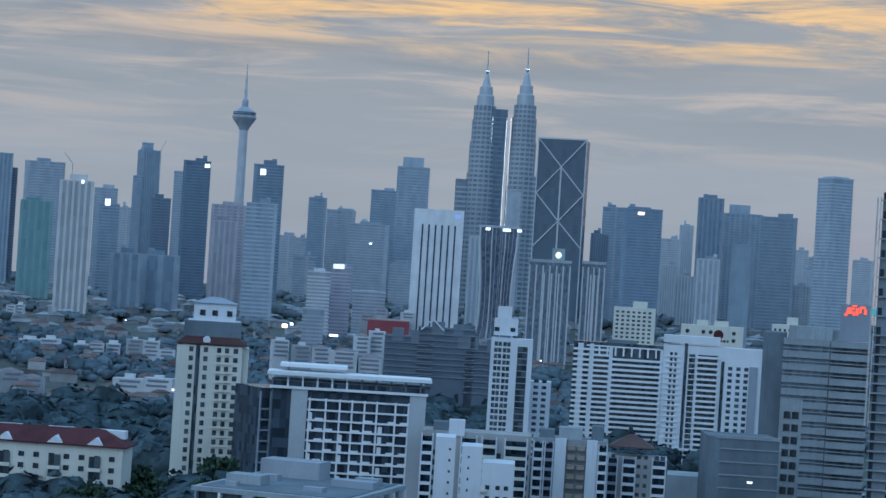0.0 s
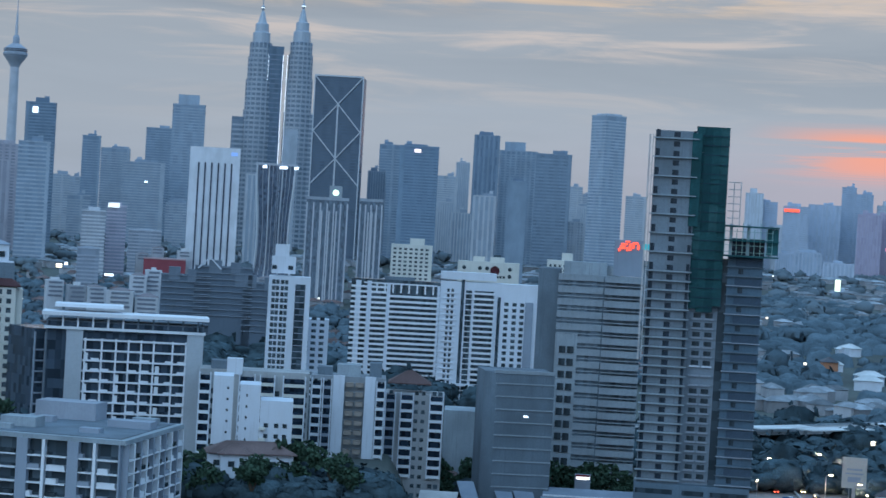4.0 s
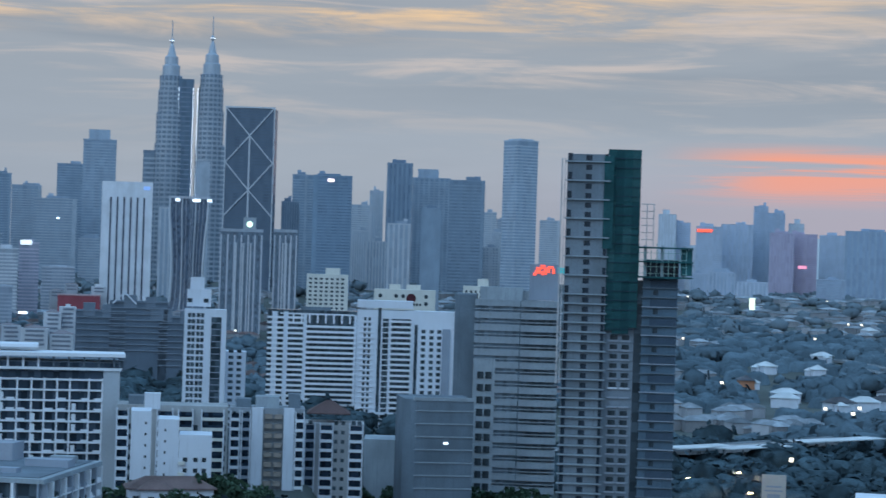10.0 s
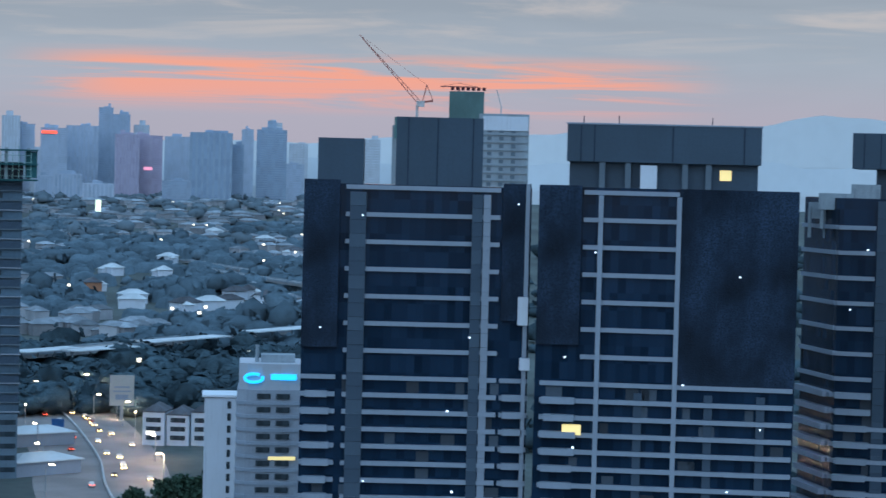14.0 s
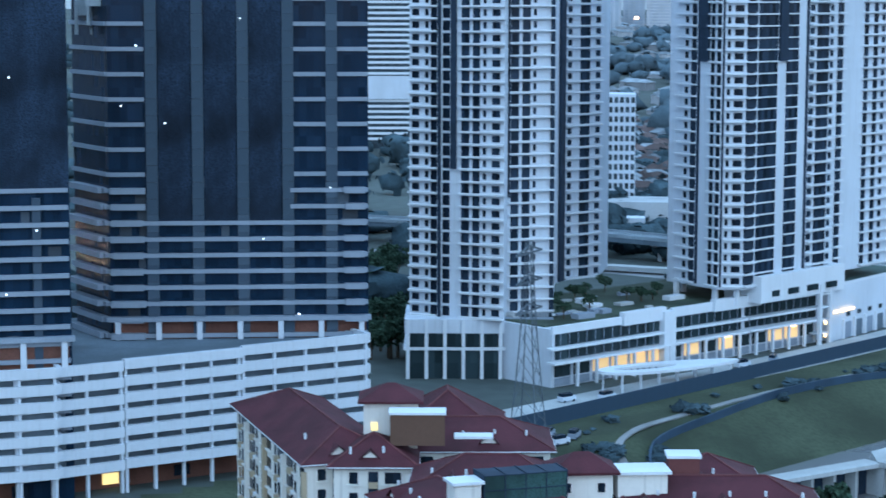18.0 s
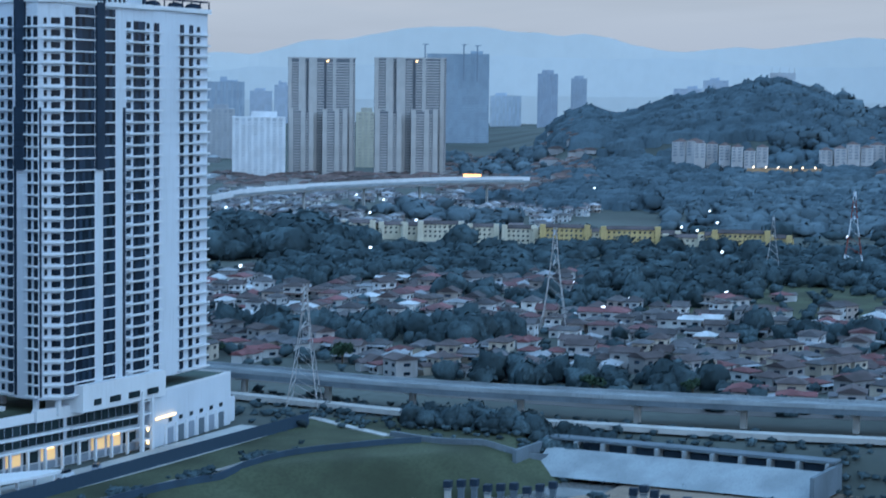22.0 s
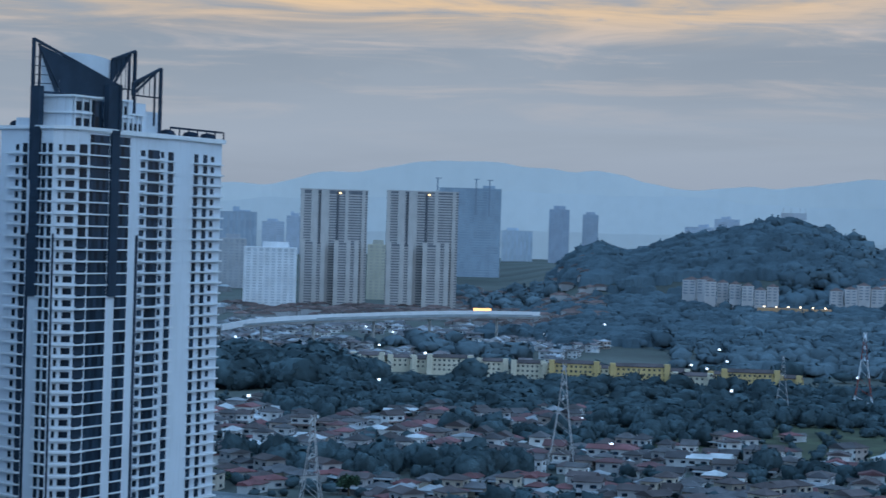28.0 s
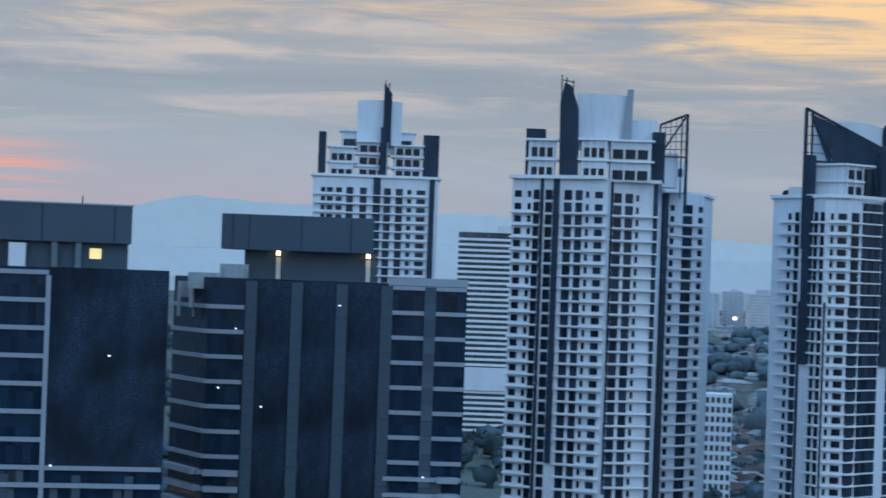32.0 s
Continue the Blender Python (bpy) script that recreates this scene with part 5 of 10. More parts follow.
tower("apartment_tower", 58.12, 2520, 61.0, 72.8, wall=(0.55, 0.6, 0.66), glass=(0.22, 0.28, 0.35), style='grid', cols=9, floor=3.2, label='white apartment tower with blue-grey windows', cap=((0.5, 0.1, 7),), depth=30.5)
tower("apartment_tower", 60.96, 2900, 25.7, 76.7, wall=(0.42, 0.42, 0.36), glass=(0.25, 0.26, 0.26), style='grid', cols=4, depth=18.0)
tower("office_tower", 63.40, 3600, 103.9, 170.4, wall=(0.25, 0.32, 0.4), glass=(0.17, 0.23, 0.31), style='bands', label='wide hazy tower under construction', cap=((0.2, 0.3, 6),), depth=52.0)
tower("apartment_tower", 64.68, 4300, 61.1, 101.7, wall=(0.38, 0.45, 0.53), glass=(0.3, 0.37, 0.46), style='stripes', depth=36.7)
tower("apartment_tower", 65.79, 4200, 38.7, 145.7, wall=(0.27, 0.33, 0.42), glass=(0.18, 0.24, 0.33), style='grid', cap=((0.6, 0, 8),), label='slim hazy apartment tower', depth=31.0)
tower("apartment_tower", 66.62, 4300, 30.6, 138.2, wall=(0.29, 0.35, 0.43), glass=(0.2, 0.26, 0.35), style='grid', cap=((0.6, 0, 6),), depth=24.5)
tower("apartment_tower", 77.53, 3900, 163.3, 171.5, wall=(0.3, 0.36, 0.43), glass=(0.16, 0.21, 0.28), style='stripes', cols=22, label='very wide grey apartment slab with ribbed face', depth=65.3)
tower("apartment_tower", 58.17, 4400, 45.3, 106.5, wall=(0.34, 0.4, 0.49), glass=(0.25, 0.31, 0.4), depth=27.2)
tower("apartment_tower", 58.73, 4400, 31.8, 119.1, wall=(0.34, 0.4, 0.49), glass=(0.25, 0.31, 0.4), depth=19.1)
tower("apartment_tower", 49.35, 3000, 34, 85, wall=(0.40, 0.44, 0.5), glass=(0.2, 0.25, 0.31), style="stripes", cols=5, depth=24)
tower("apartment_tower", 50.02, 3060, 30, 88, wall=(0.36, 0.39, 0.44), glass=(0.2, 0.25, 0.31), style="grid", cols=5, cap=((.4, .1, 4),), depth=22)
tower("apartment_tower", 50.78, 2950, 44, 86, wall=(0.42, 0.44, 0.48), glass=(0.22, 0.26, 0.32), style="bands", depth=24)
tower("apartment_tower", 51.5, 3100, 40, 70, wall=(0.36, 0.4, 0.46), glass=(0.2, 0.25, 0.31), style="stripes", depth=24)
tower("apartment_tower", 69.50, 4300, 56.5, 119.7, wall=(0.34, 0.4, 0.49), glass=(0.25, 0.31, 0.4), depth=28.2)
tower("apartment_tower", 70.23, 4300, 49.6, 136.9, wall=(0.34, 0.4, 0.49), glass=(0.25, 0.31, 0.4), depth=24.8)
tower("apartment_tower", 75.86, 3700, 65.5, 71.2, wall=(0.4, 0.43, 0.48), glass=(0.2, 0.26, 0.34), style='grid', depth=32.8)

# ------------------------------------------------------------------ river side
def strip_along(name, mat, points, wide, thick, lift=0.06, label="", category="", kind="structure", group="", follow=True):
    """A ribbon (road, path, wall, deck) along map points, with thickness; lift is the height of its top."""
    pts = [Vector(p) for p in points]
    v, f = [], []
    for i, p in enumerate(pts):
        t = (pts[min(i + 1, len(pts) - 1)] - pts[max(i - 1, 0)]).to_2d().normalized()
        n = Vector((-t.y, t.x))
        g = ground_z(p.x, p.y) if follow else 0.0
        for s, z in ((.5, 0), (-.5, 0), (-.5, -thick), (.5, -thick)):
            v.append((p.x + n.x * wide * s, p.y + n.y * wide * s, g + lift + (p.z if len(p) > 2 else 0) + z))
    for i in range(len(pts) - 1):
        for j in range(4):
            a, c = 4 * i + j, 4 * i + (j + 1) % 4
            f.append((a, a + 4, c + 4, c))
    e = 4 * (len(pts) - 1)
    f += [(0, 1, 2, 3), (e + 3, e + 2, e + 1, e)]
    ob = new(name, mesh_of(name, v, f, mat))
    return tagged(ob, label, category, group, kind)


def curve_points(ctrl, n):
    """A smooth line through a few control points."""
    out = []
    m = len(ctrl) - 1
    P = [Vector((*c, 0)) if len(c) == 2 else Vector(c) for c in ctrl]
    for i in range(n + 1):
        u = i / n * m
        j = min(m - 1, int(u))
        t = u - j
        p0, p1, p2, p3 = P[max(0, j - 1)], P[j], P[j + 1], P[min(m, j + 2)]
        out.append(0.5 * ((2 * p1) + (p2 - p0) * t + (2 * p0 - 5 * p1 + 4 * p2 - p3) * t * t + (3 * p1 - p0 - 3 * p2 + p3) * t ** 3))
    return out


WATER = bpy.data.materials.new("pond_water")
WATER.use_nodes = True
_b = WATER.node_tree.nodes["Principled BSDF"]
_b.inputs["Base Color"].default_value = (0.17, 0.178, 0.185, 1)
_b.inputs["Roughness"].default_value = 0.1
_b.inputs["Specular IOR Level"].default_value = 0.9
_n = WATER.node_tree.nodes.new("ShaderNodeTexNoise")
_n.inputs["Scale"].default_value = 0.6
_u = WATER.node_tree.nodes.new("ShaderNodeBump")
_u.inputs["Strength"].default_value, _u.inputs["Distance"].default_value = 0.08, 0.1
link(WATER.node_tree, _n, 0, _u, "Height")
link(WATER.node_tree, _u, 0, _b, "Normal")
pond = new("water", mesh_of("water", [(300, 120, -9.6), (560, 120, -9.6), (560, 300, -9.6), (300, 300, -9.6)], [(0, 1, 2, 3)], WATER))
tagged(pond, "still grey pond water reflecting the sky", "water", kind="structure")

PALE_CONC = surface("pale_concrete", (0.40, 0.425, 0.44), 0.85, 0.15, 0.3, 0.3)
PATH = surface("concrete_path", (0.24, 0.25, 0.26), 0.9, 0.18, 0.4, 0)
HOARD = surface("blue_hoarding", (0.03, 0.06, 0.10), 0.6, 0.15, 0.5, 0.2)

# blue site hoarding along the crest: posts and panels
fence = site("site_fence", 340, 322, 0, "dark blue site hoarding along the grassy bank", "fence")
for i in range(72):
    x = i * 3.05
    y = 0.035 * x
    z = ground_z(340 + x, 322 + y) - fence.location.z
    box("panel", fence, HOARD, (2.95, 0.12, 3.6), (x + 1.5, y, z))
    box("post", fence, DARK_STEEL, (0.14, 0.2, 3.2), (x, y + 0.12, z))
strip_along("pavement", PATH, curve_points(((352, 296), (360, 304), (384, 308), (430, 311), (478, 309), (510, 309), (540, 296), (551, 292)), 40), 2.0, 0.3, 0.25, "pale concrete path along the bank", "path")
strip_along("retaining_wall", HOARD, curve_points(((356, 292), (368, 300), (396, 304), (430, 307), (478, 305.5), (508, 305), (536, 292), (546, 284)), 40), 0.5, 4.0, 1.7, "dark low retaining wall beside the path", "wall")
strip_along("pavement", PALE_CONC, curve_points(((572, 336), (562, 318), (552, 298)), 10), 3.2, 0.3, 0.2, "pale concrete ramp down the bank", "path")
strip_along("forecourt", PALE_CONC, curve_points(((352, 333), (400, 334), (470, 334), (548, 338)), 20), 17, 0.3, 0.1, "pale paved forecourt beside the mall", "pavement")

# intake deck on piers
deck = site("intake_deck", 399, 249, 0, "pale concrete intake deck standing on piers in the pond", "platform", z=-12.4)
hexa = [(13 * math.cos(a) * 1.1, 12.5 * math.sin(a)) for a in [math.pi / 8 + math.pi * i / 4 for i in range(8)]]
prism("deck_slab", deck, PALE_CONC, hexa, 9.2, 10.4)
prism("kerb", deck, PALE_CONC, [(x * .42, y * .42) for x, y in hexa], 10.4, 11.3)
# added dark wall stands in for the shade under the deck
prism("core_wall", deck, BLACK_NET, [(x * .86, y * .86) for x, y in hexa], 0, 9.2)
for x, y in hexa:
    box("pier", deck, PALE_CONC, (2.0, 2.0, 9.4), (x * .9, y * .9, 0))
wk = site("walkway", 402, 253, 0, "concrete walkway on piers leading to the intake deck", "walkway", z=-12.4)
for i in range(7):
    x, y = -15 - i * 6.4, 3.2 + i * 1.2
    box("deck_slab", wk, PALE_CONC, (6.5, 5.0, 0.9), (x - 3.2, y, 9.2), math.atan2(-1.2, 6.4))
    box("pier", wk, PALE_CONC, (1.0, 4.0, 9.2), (x, y, 0))
    # added dark sheet gives the shade behind the walkway piers
    box("back_wall", wk, BLACK_NET, (6.4, 0.4, 8.6), (x - 3.2, y + 1.4, 0), math.atan2(-1.2, 6.4))

# spillway with piers and gate bridge
sp = site("spillway", 575, 213, 90, "concrete spillway ramp with gate piers", "weir", z=-8.2)
v = [(-42, 18, 0), (42, 18, 0), (42, 4, 6.0), (-42, 4, 6.0), (-42, 3, 0), (42, 3, 0)]
put("apron", mesh_of("apron", v, [(0, 1, 2, 3), (3, 2, 5, 4)], CONCRETE), sp)
for i in range(11):
    box("gate_pier", sp, CONCRETE, (0.9, 7, 8.0), (-42 + i * 8.4, 0, 0))
    if i < 10:
        box("gate", sp, HOARD, (7.5, 0.6, 6.2), (-37.8 + i * 8.4, -1.6, 1.0))
box("bridge_deck", sp, DARK_CONCRETE, (88, 6, 0.7), (0, -1, 8.0))
for s in (-1, 1):
    box("wing_wall", sp, DARK_CONCRETE, (1.2, 26, 7.5), (s * 44, 10, 0))
strip_along("embankment_wall", DARK_CONCRETE, curve_points(((552, 297), (548, 278), (556, 262), (566, 254), (572, 256)), 20), 1.4, 6, 1.6, "dark concrete wall along the channel", "wall")


def stub_column(x, y, h, mat):
    ob = site("stub_column", x, y, 8, "unfinished concrete column with rusty bar ends", "column", "row of unfinished columns")
    box("shaft", ob, mat, (1.5, 1.5, h), (0, 0, -0.4))
    box("formwork", ob, DARK_STEEL, (2.1, 2.1, 1.9), (0, 0, h - 0.4), label="dark steel formwork")
    box("collar", ob, DARK_CONCRETE, (1.9, 1.9, 0.4), (0, 0, h - 1.1))


for i in range(9):
    stub_column(516 + i * 2.5, 260 - i * 2.8, 3.2 + (i % 3) * .6, PALE_CONC if i % 3 == 0 else DARK_CONCRETE)
for i in range(14):
    stub_column(529 - i * 2.6, 211 - i * 4.0, 3.6 + (i * 7 % 4) * .5, PALE_CONC if i % 3 == 1 else DARK_CONCRETE)
hut = site("pump_house", 486, 196, -38, "small white pump house on the sand flat", "building")
box("wall", hut, WHITE, (11, 6, 5.0), (0, 0, -0.5))
for i in range(4):
    box("window_pane", hut, POCKET_GLASS, (1.8, 0.2, 2.6), (-3 + i * 2.4, -3.05, 0.6))

# raised railway and the line beside it
def viaduct(name, ctrl, wide, high, label, every=30.0, mat=None, tracks=False):
    pts = curve_points(ctrl, 60)
    ob = strip_along(name, mat or PATH, pts, wide, 2.0, high, label, "viaduct", follow=False)
    for s in (-1, 1) + ((-.28, .02, .32) if tracks else ()):
        side = []
        for i, p in enumerate(pts):
            t = (pts[min(i + 1, 60)] - pts[max(i - 1, 0)]).to_2d().normalized()
            side.append((p.x - t.y * s * wide * .5, p.y + t.x * s * wide * .5))
        strip_along("parapet", CONCRETE, side, 0.35 if abs(s) == 1 else .8, 1.2, high + (0.9 if abs(s) == 1 else .45), "pale viaduct parapet" if abs(s) == 1 else "low pale track upstand", "parapet", follow=False)
    run = 0.0
    for a, c in zip(pts, pts[1:]):
        run += (c - a).length
        if run > every:
            run = 0.0
            g = ground_z(a.x, a.y)
            col = site("viaduct_column", a.x, a.y, 0, "concrete column under the raised track", "column", "viaduct columns")
            box("shaft", col, PALE_CONC, (1.8, 1.8, high - g - 2.6), (0, 0, 0))
            box("crosshead", col, PALE_CONC, (wide * .7, 2.0, 1.2), (0, 0, high - g - 2.8))
    return ob


viaduct("railway_viaduct", ((520, 730), (588, 555), (603, 455), (604, 385), (602, 324), (609, 268), (626, 190), (652, 105), (705, 0)), 13, 8.4, "raised railway on concrete columns", 30, DARK_CONCRETE, True)
strip_along("railway_bed", PALE_CONC, curve_points(((552, 520), (590, 420), (592, 384), (586, 298), (592, 257), (601, 198), (622, 120)), 40), 5, 1.6, 2.4, "pale track bed at ground level", "track")
strip_along("road", ASPHALT, curve_points(((640, 500), (640, 380), (640, 300), (650, 225), (690, 110)), 40), 12, 0.3, 0.08, "dark service road beside the railway", "road")
strip_along("road", PATH, curve_points(((520, 700), (560, 520), (575, 420)), 20), 9, 0.3, 0.1, "pale road behind the towers", "road")

# mall podium
SHOP_GLOW = lamp_glow("shop_interior", (1.0, .62, .26), .42)
RNG0 = random.Random(19)
mall = site("mall", 389, 352.5, -3, "white shopping podium with glass bands and lit shops", "mall", z=0)
prism("body", mall, WHITE, [(1.5, 0), (106, 0), (106, 42), (1.5, 42)], 0, 14.6)
prism("roof_garden", mall, surface("roof_planting", (0.05, 0.07, 0.05), .95, .4, .4), [(3, 4), (105, 4), (105, 41), (3, 41)], 14.5, 15.0)
for x0, x1, z0, z1 in ((2.5, 40.4, 10.4, 13.4), (2.5, 40.4, 7.0, 9.6), (45, 73, 10.4, 13.2), (45, 73, 7.2, 9.6), (75, 105, 10.6, 13.4), (75, 105, 7.4, 9.8)):
    box("glass_band", mall, MALL_GLASS, (x1 - x0, 0.6, z1 - z0), ((x0 + x1) / 2, -0.15, z0))
    for k in range(int((x1 - x0) / 3.1)):
        box("mullion", mall, SLAB_GREY, (.14, .2, z1 - z0), (x0 + 1.5 + k * 3.1, -.52, z0))
for x0, x1, z, out in ((-.5, 41, 9.7, 2.4), (-.5, 41, 6.2, 3.0), (44.5, 74, 9.7, 2.0), (44.5, 74, 6.4, 2.6), (74, 106, 9.9, 2.8), (74, 106, 6.6, 3.2)):
    box("canopy", mall, W_LEDGE, (x1 - x0, out, 0.55), ((x0 + x1) / 2, -out / 2, z))
box("corner_mass", mall, W_LEDGE, (4.4, 2.6, 15.4), (42.6, -1.0, 0))
for x0, x1, z0, z1, out in ((1, 26, 13.5, 15.4, 1.0), (26, 42, 13.2, 16.6, 1.8), (45, 61, 13.4, 15.8, 1.0), (61, 80, 13.3, 16.4, 1.9), (80, 106, 13.5, 15.7, 1.2)):
    box("roof_parapet", mall, W_LEDGE, (x1 - x0 - .1, out, z1 - z0), ((x0 + x1) / 2, -out / 2 + .3, z0))
for i in range(15):
    x = 5 + i * 6.9
    lit = i in (2, 3, 4, 5, 7, 9, 12, 13)
    box("shop_front", mall, SHOP_GLOW if lit else MALL_GLASS, (5.4, 0.4, 3.2), (x, -0.12, 2.6), label="lit shop window" if lit else "")
    box("plinth", mall, SLAB_GREY, (5.4, .5, 1.9), (x, -.1, .3))
    box("column", mall, W_LEDGE, (0.7, 0.7, 6.4), (x + 3.2, -2.4, 0))
    box("shop_sign", mall, WARM_LIGHT if i in (4, 9, 13) else W_LEDGE, (4.0, 0.3, 0.45), (x, -0.4, 5.6))
for i in range(22):                      # pergolas, planters and plant rooms on the roof garden
    box("roof_fixture", mall, (W_LEDGE, SLAB_GREY, PALE_CONC)[i % 3], (RNG0.uniform(1.5, 6.5), RNG0.uniform(1, 3), RNG0.uniform(.4, 1.5)), (RNG0.uniform(5, 64), RNG0.uniform(6, 38), 14.9))
hall = site("white_hall", 499, 344.4, 7, "plain white hall with dark roof beside the mall", "building", z=0)
box("wall", hall, WHITE, (49.4, 40, 15.4), (24.7, 20, 0))
box("roof_deck", hall, surface("green_roof_felt", (0.05, 0.085, 0.08), .9), (48.2, 38.8, 0.3), (24.7, 20, 15.4))
for px_, py_, w_, d_ in ((24.7, .3, 49.4, .5), (.3, 20, .5, 39), (49.1, 20, .5, 39)):
    box("parapet", hall, W_LEDGE, (w_, d_, .9), (px_, py_, 15.2))
box("wing", hall, WHITE, (7, 12, 7.5), (53, 8, 0))
for i in range(6):
    box("door_panel", hall, DARK_CONCRETE if i % 2 else SLAB_GREY, (3.4, 0.3, 4.6), (9.5 + i * 6.6, -0.1, 0))
    box("pier", hall, W_LEDGE, (.8, .8, 5.6), (6.2 + i * 6.6, -.3, 0))
    box("window_pane", hall, HAZED_PANE, (2.0, .2, 1.2), (9.5 + i * 6.6, -.06, 6.2))
box("warm_strip", hall, WARM_LIGHT, (12, 0.3, 0.5), (6.0, -0.5, 8.0), label="warm light strip")
stair = site("stair_frame", 492, 342.5, 3, "white open stair frame beside the hall", "stair tower", z=0)
for i in range(4):
    box("landing", stair, W_LEDGE, (5.4, 6, 0.35), (2.2, 4, 2.8 + i * 3.7))
for x in (-.4, 4.8):
    for y in (1, 7):
        box("post", stair, W_LEDGE, (1.0, 1.0, 17), (x, y, 0))
for i in range(2):
    box("lamp", stair, WARM_LIGHT, (0.9, 0.4, 0.9), (2, 0.6, 2 + i * 3.6))
# podium storeys under the tower beside the mall
pd = thing("tower_podium", 45.4, 538, 0, "white framed podium with tall glass bays under the tower", "podium", z=0)
prism("body", pd, MALL_GLASS, rect(24, 24, -1), 0, 15.2)
box("beam", pd, WHITE, (25.4, 25, 3.6), (-1, 12.1, 11.7))
box("ledge", pd, W_LEDGE, (26, 25.6, .7), (-1, 12, 7.4))
for i in range(5):
    box("window_pane", pd, MALL_GLASS, (3.6, 0.3, 3.2), (-10.4 + i * 4.8, -0.2, 8.2))
for i in range(6):
    box("column", pd, W_LEDGE, (0.9, 0.9, 15.2), (-12.8 + i * 4.7, -0.5, 0))
pd2 = thing("link_block", 47.25, 541, 0, "grey glass link block between podium and mall", "podium", z=0)
prism("body", pd2, MALL_GLASS, rect(13, 20), 0, 15.4)
for k in range(4):
    box("slab_edge", pd2, SLAB_GREY, (13.4, 1.2, 0.8), (0, -0.2, 2.6 + k * 4))
sw = site("curved_canopy", 416, 335, -4, "white curved entrance canopy with an oval opening", "canopy", z=0)
v, f, n = [], [], 36
for ring, h in ((1.0, .35), (1.0, -.35), (.45, -.35), (.45, .35)):
    for i in range(n):
        a = 2 * math.pi * i / n
        x, y = 25 * math.cos(a), 5.6 * math.sin(a) * (1 - .35 * math.cos(a))
        if ring < 1:
            x, y = -9 + 11 * math.cos(a), .4 + 2.6 * math.sin(a)
        v.append((x, y, 4.6 - .05 * x + h))
for j in range(4):
    for i in range(n):
        a, c = j * n + i, j * n + (i + 1) % n
        e = (j + 1) % 4 * n
        f.append((a, e + i, e + (i + 1) % n, c))
put("canopy_roof", mesh_of("canopy_roof", v, f, W_LEDGE), sw)
for i in range(7):
    for s_ in (-1, 1):
        box("post", sw, W_LEDGE, (0.35, 0.35, 4.2 - .05 * (-21 + i * 6.6)), (-21 + i * 6.6, s_ * 3.3, 0))
for k, (x, y) in enumerate(((389, 333), (436, 330), (448, 337), (460, 336), (380, 338), (350, 309), (343, 307), (347, 314))):
    cb = site("parked_van", x, y, -4 + 30 * (k % 2), "%s van parked near the mall" % ("white", "grey")[k % 2], "van", "parked vans")
    box("body", cb, (WHITE, SLAB_GREY)[k % 2], (4.6, 1.8, 1.1), (0, 0, .35))
    box("cabin", cb, POCKET_GLASS, (3.2, 1.65, .75), (-.4, 0, 1.45))
    for wx in (-1.5, 1.5):
        for wy in (-.85, .85):
            box("wheel", cb, DARK_STEEL, (.62, .2, .62), (wx, wy, 0))


# ------------------------------------------------------------------ red-roofed apartments
def hip(name, parent, w, d, z, high, at, rz, over=1.0, mat=None):
    """A hipped roof with eaves, over a block w by d."""
    W, D = w / 2 + over, d / 2 + over
    r = max(0.2, W - D) if W >= D else 0.0
    q = max(0.2, D - W) if D > W else 0.0
    v = [(-W, -D, 0), (W, -D, 0), (W, D, 0), (-W, D, 0), (-W, -D, .35), (W, -D, .35), (W, D, .35), (-W, D, .35), (-r, -q, high), (r, -q, high), (r, q, high), (-r, q, high)]
    f = [(3, 2, 1, 0), (0, 1, 5, 4), (1, 2, 6, 5), (2, 3, 7, 6), (3, 0, 4, 7), (4, 5, 9, 8), (5, 6, 10, 9), (6, 7, 11, 10), (7, 4, 8, 11), (8, 9, 10, 11)]
    ob = put(name, mesh_of(name, v, f, mat or ROOF_RED), parent, (at[0], at[1], z), rz)
    if mat is None:
        lattice("ridge_cap", ob, RIDGE_RED, [(v[8], v[10] if q > r else v[9], .3)] + [(v[4 + i], v[8 + i], .26) for i in range(4)])
        for sx, sy in ((-1, 0), (1, 0)):
            lattice("gutter", ob, W_LEDGE, [((sx * W, -D, .2), (sx * W, D, .2), .16)])
        for sy in (-1, 1):
            lattice("gutter", ob, W_LEDGE, [((-W, sy * D, .2), (W, sy * D, .2), .16)])
    return ob


RIDGE_RED = surface("ridge_tiles", (0.13, 0.045, 0.05), 0.8, 0.3, 1.5, 0.1, 0.3)


def gablet(parent, x, y, z, rz, wide=3.4):
    """A small white gable standing out of a roof slope."""
    v = [(-wide / 2, 0, 0), (wide / 2, 0, 0), (0, 0, wide * .42), (-wide / 2 - .3, 3.2, .1), (wide / 2 + .3, 3.2, .1), (0, 3.6, wide * .46)]
    g = put("gablet", mesh_of("gablet", v, [(0, 1, 2), (2, 1, 4, 5), (0, 2, 5, 3), (3, 5, 4)], RR_WHITE), parent, (x, y, z), rz, "small white roof gable")
    v2 = [(-wide / 2 - .5, -.4, -.1), (0, -.4, wide * .5), (0, 4, wide * .5), (-wide / 2 - .5, 4, -.1), (wide / 2 + .5, -.4, -.1), (wide / 2 + .5, 4, -.1)]
    put("gablet_roof", mesh_of("gablet_roof", v2, [(0, 1, 2, 3), (1, 4, 5, 2)], ROOF_RED), g)


RR_WHITE = surface("ivory_render", (0.70, 0.69, 0.66), 0.85, 0.07, 0.3, 0.35)
BEIGE = surface("beige_render", (0.42, 0.35, 0.25), 0.85, 0.1, 0.3, 0.3)


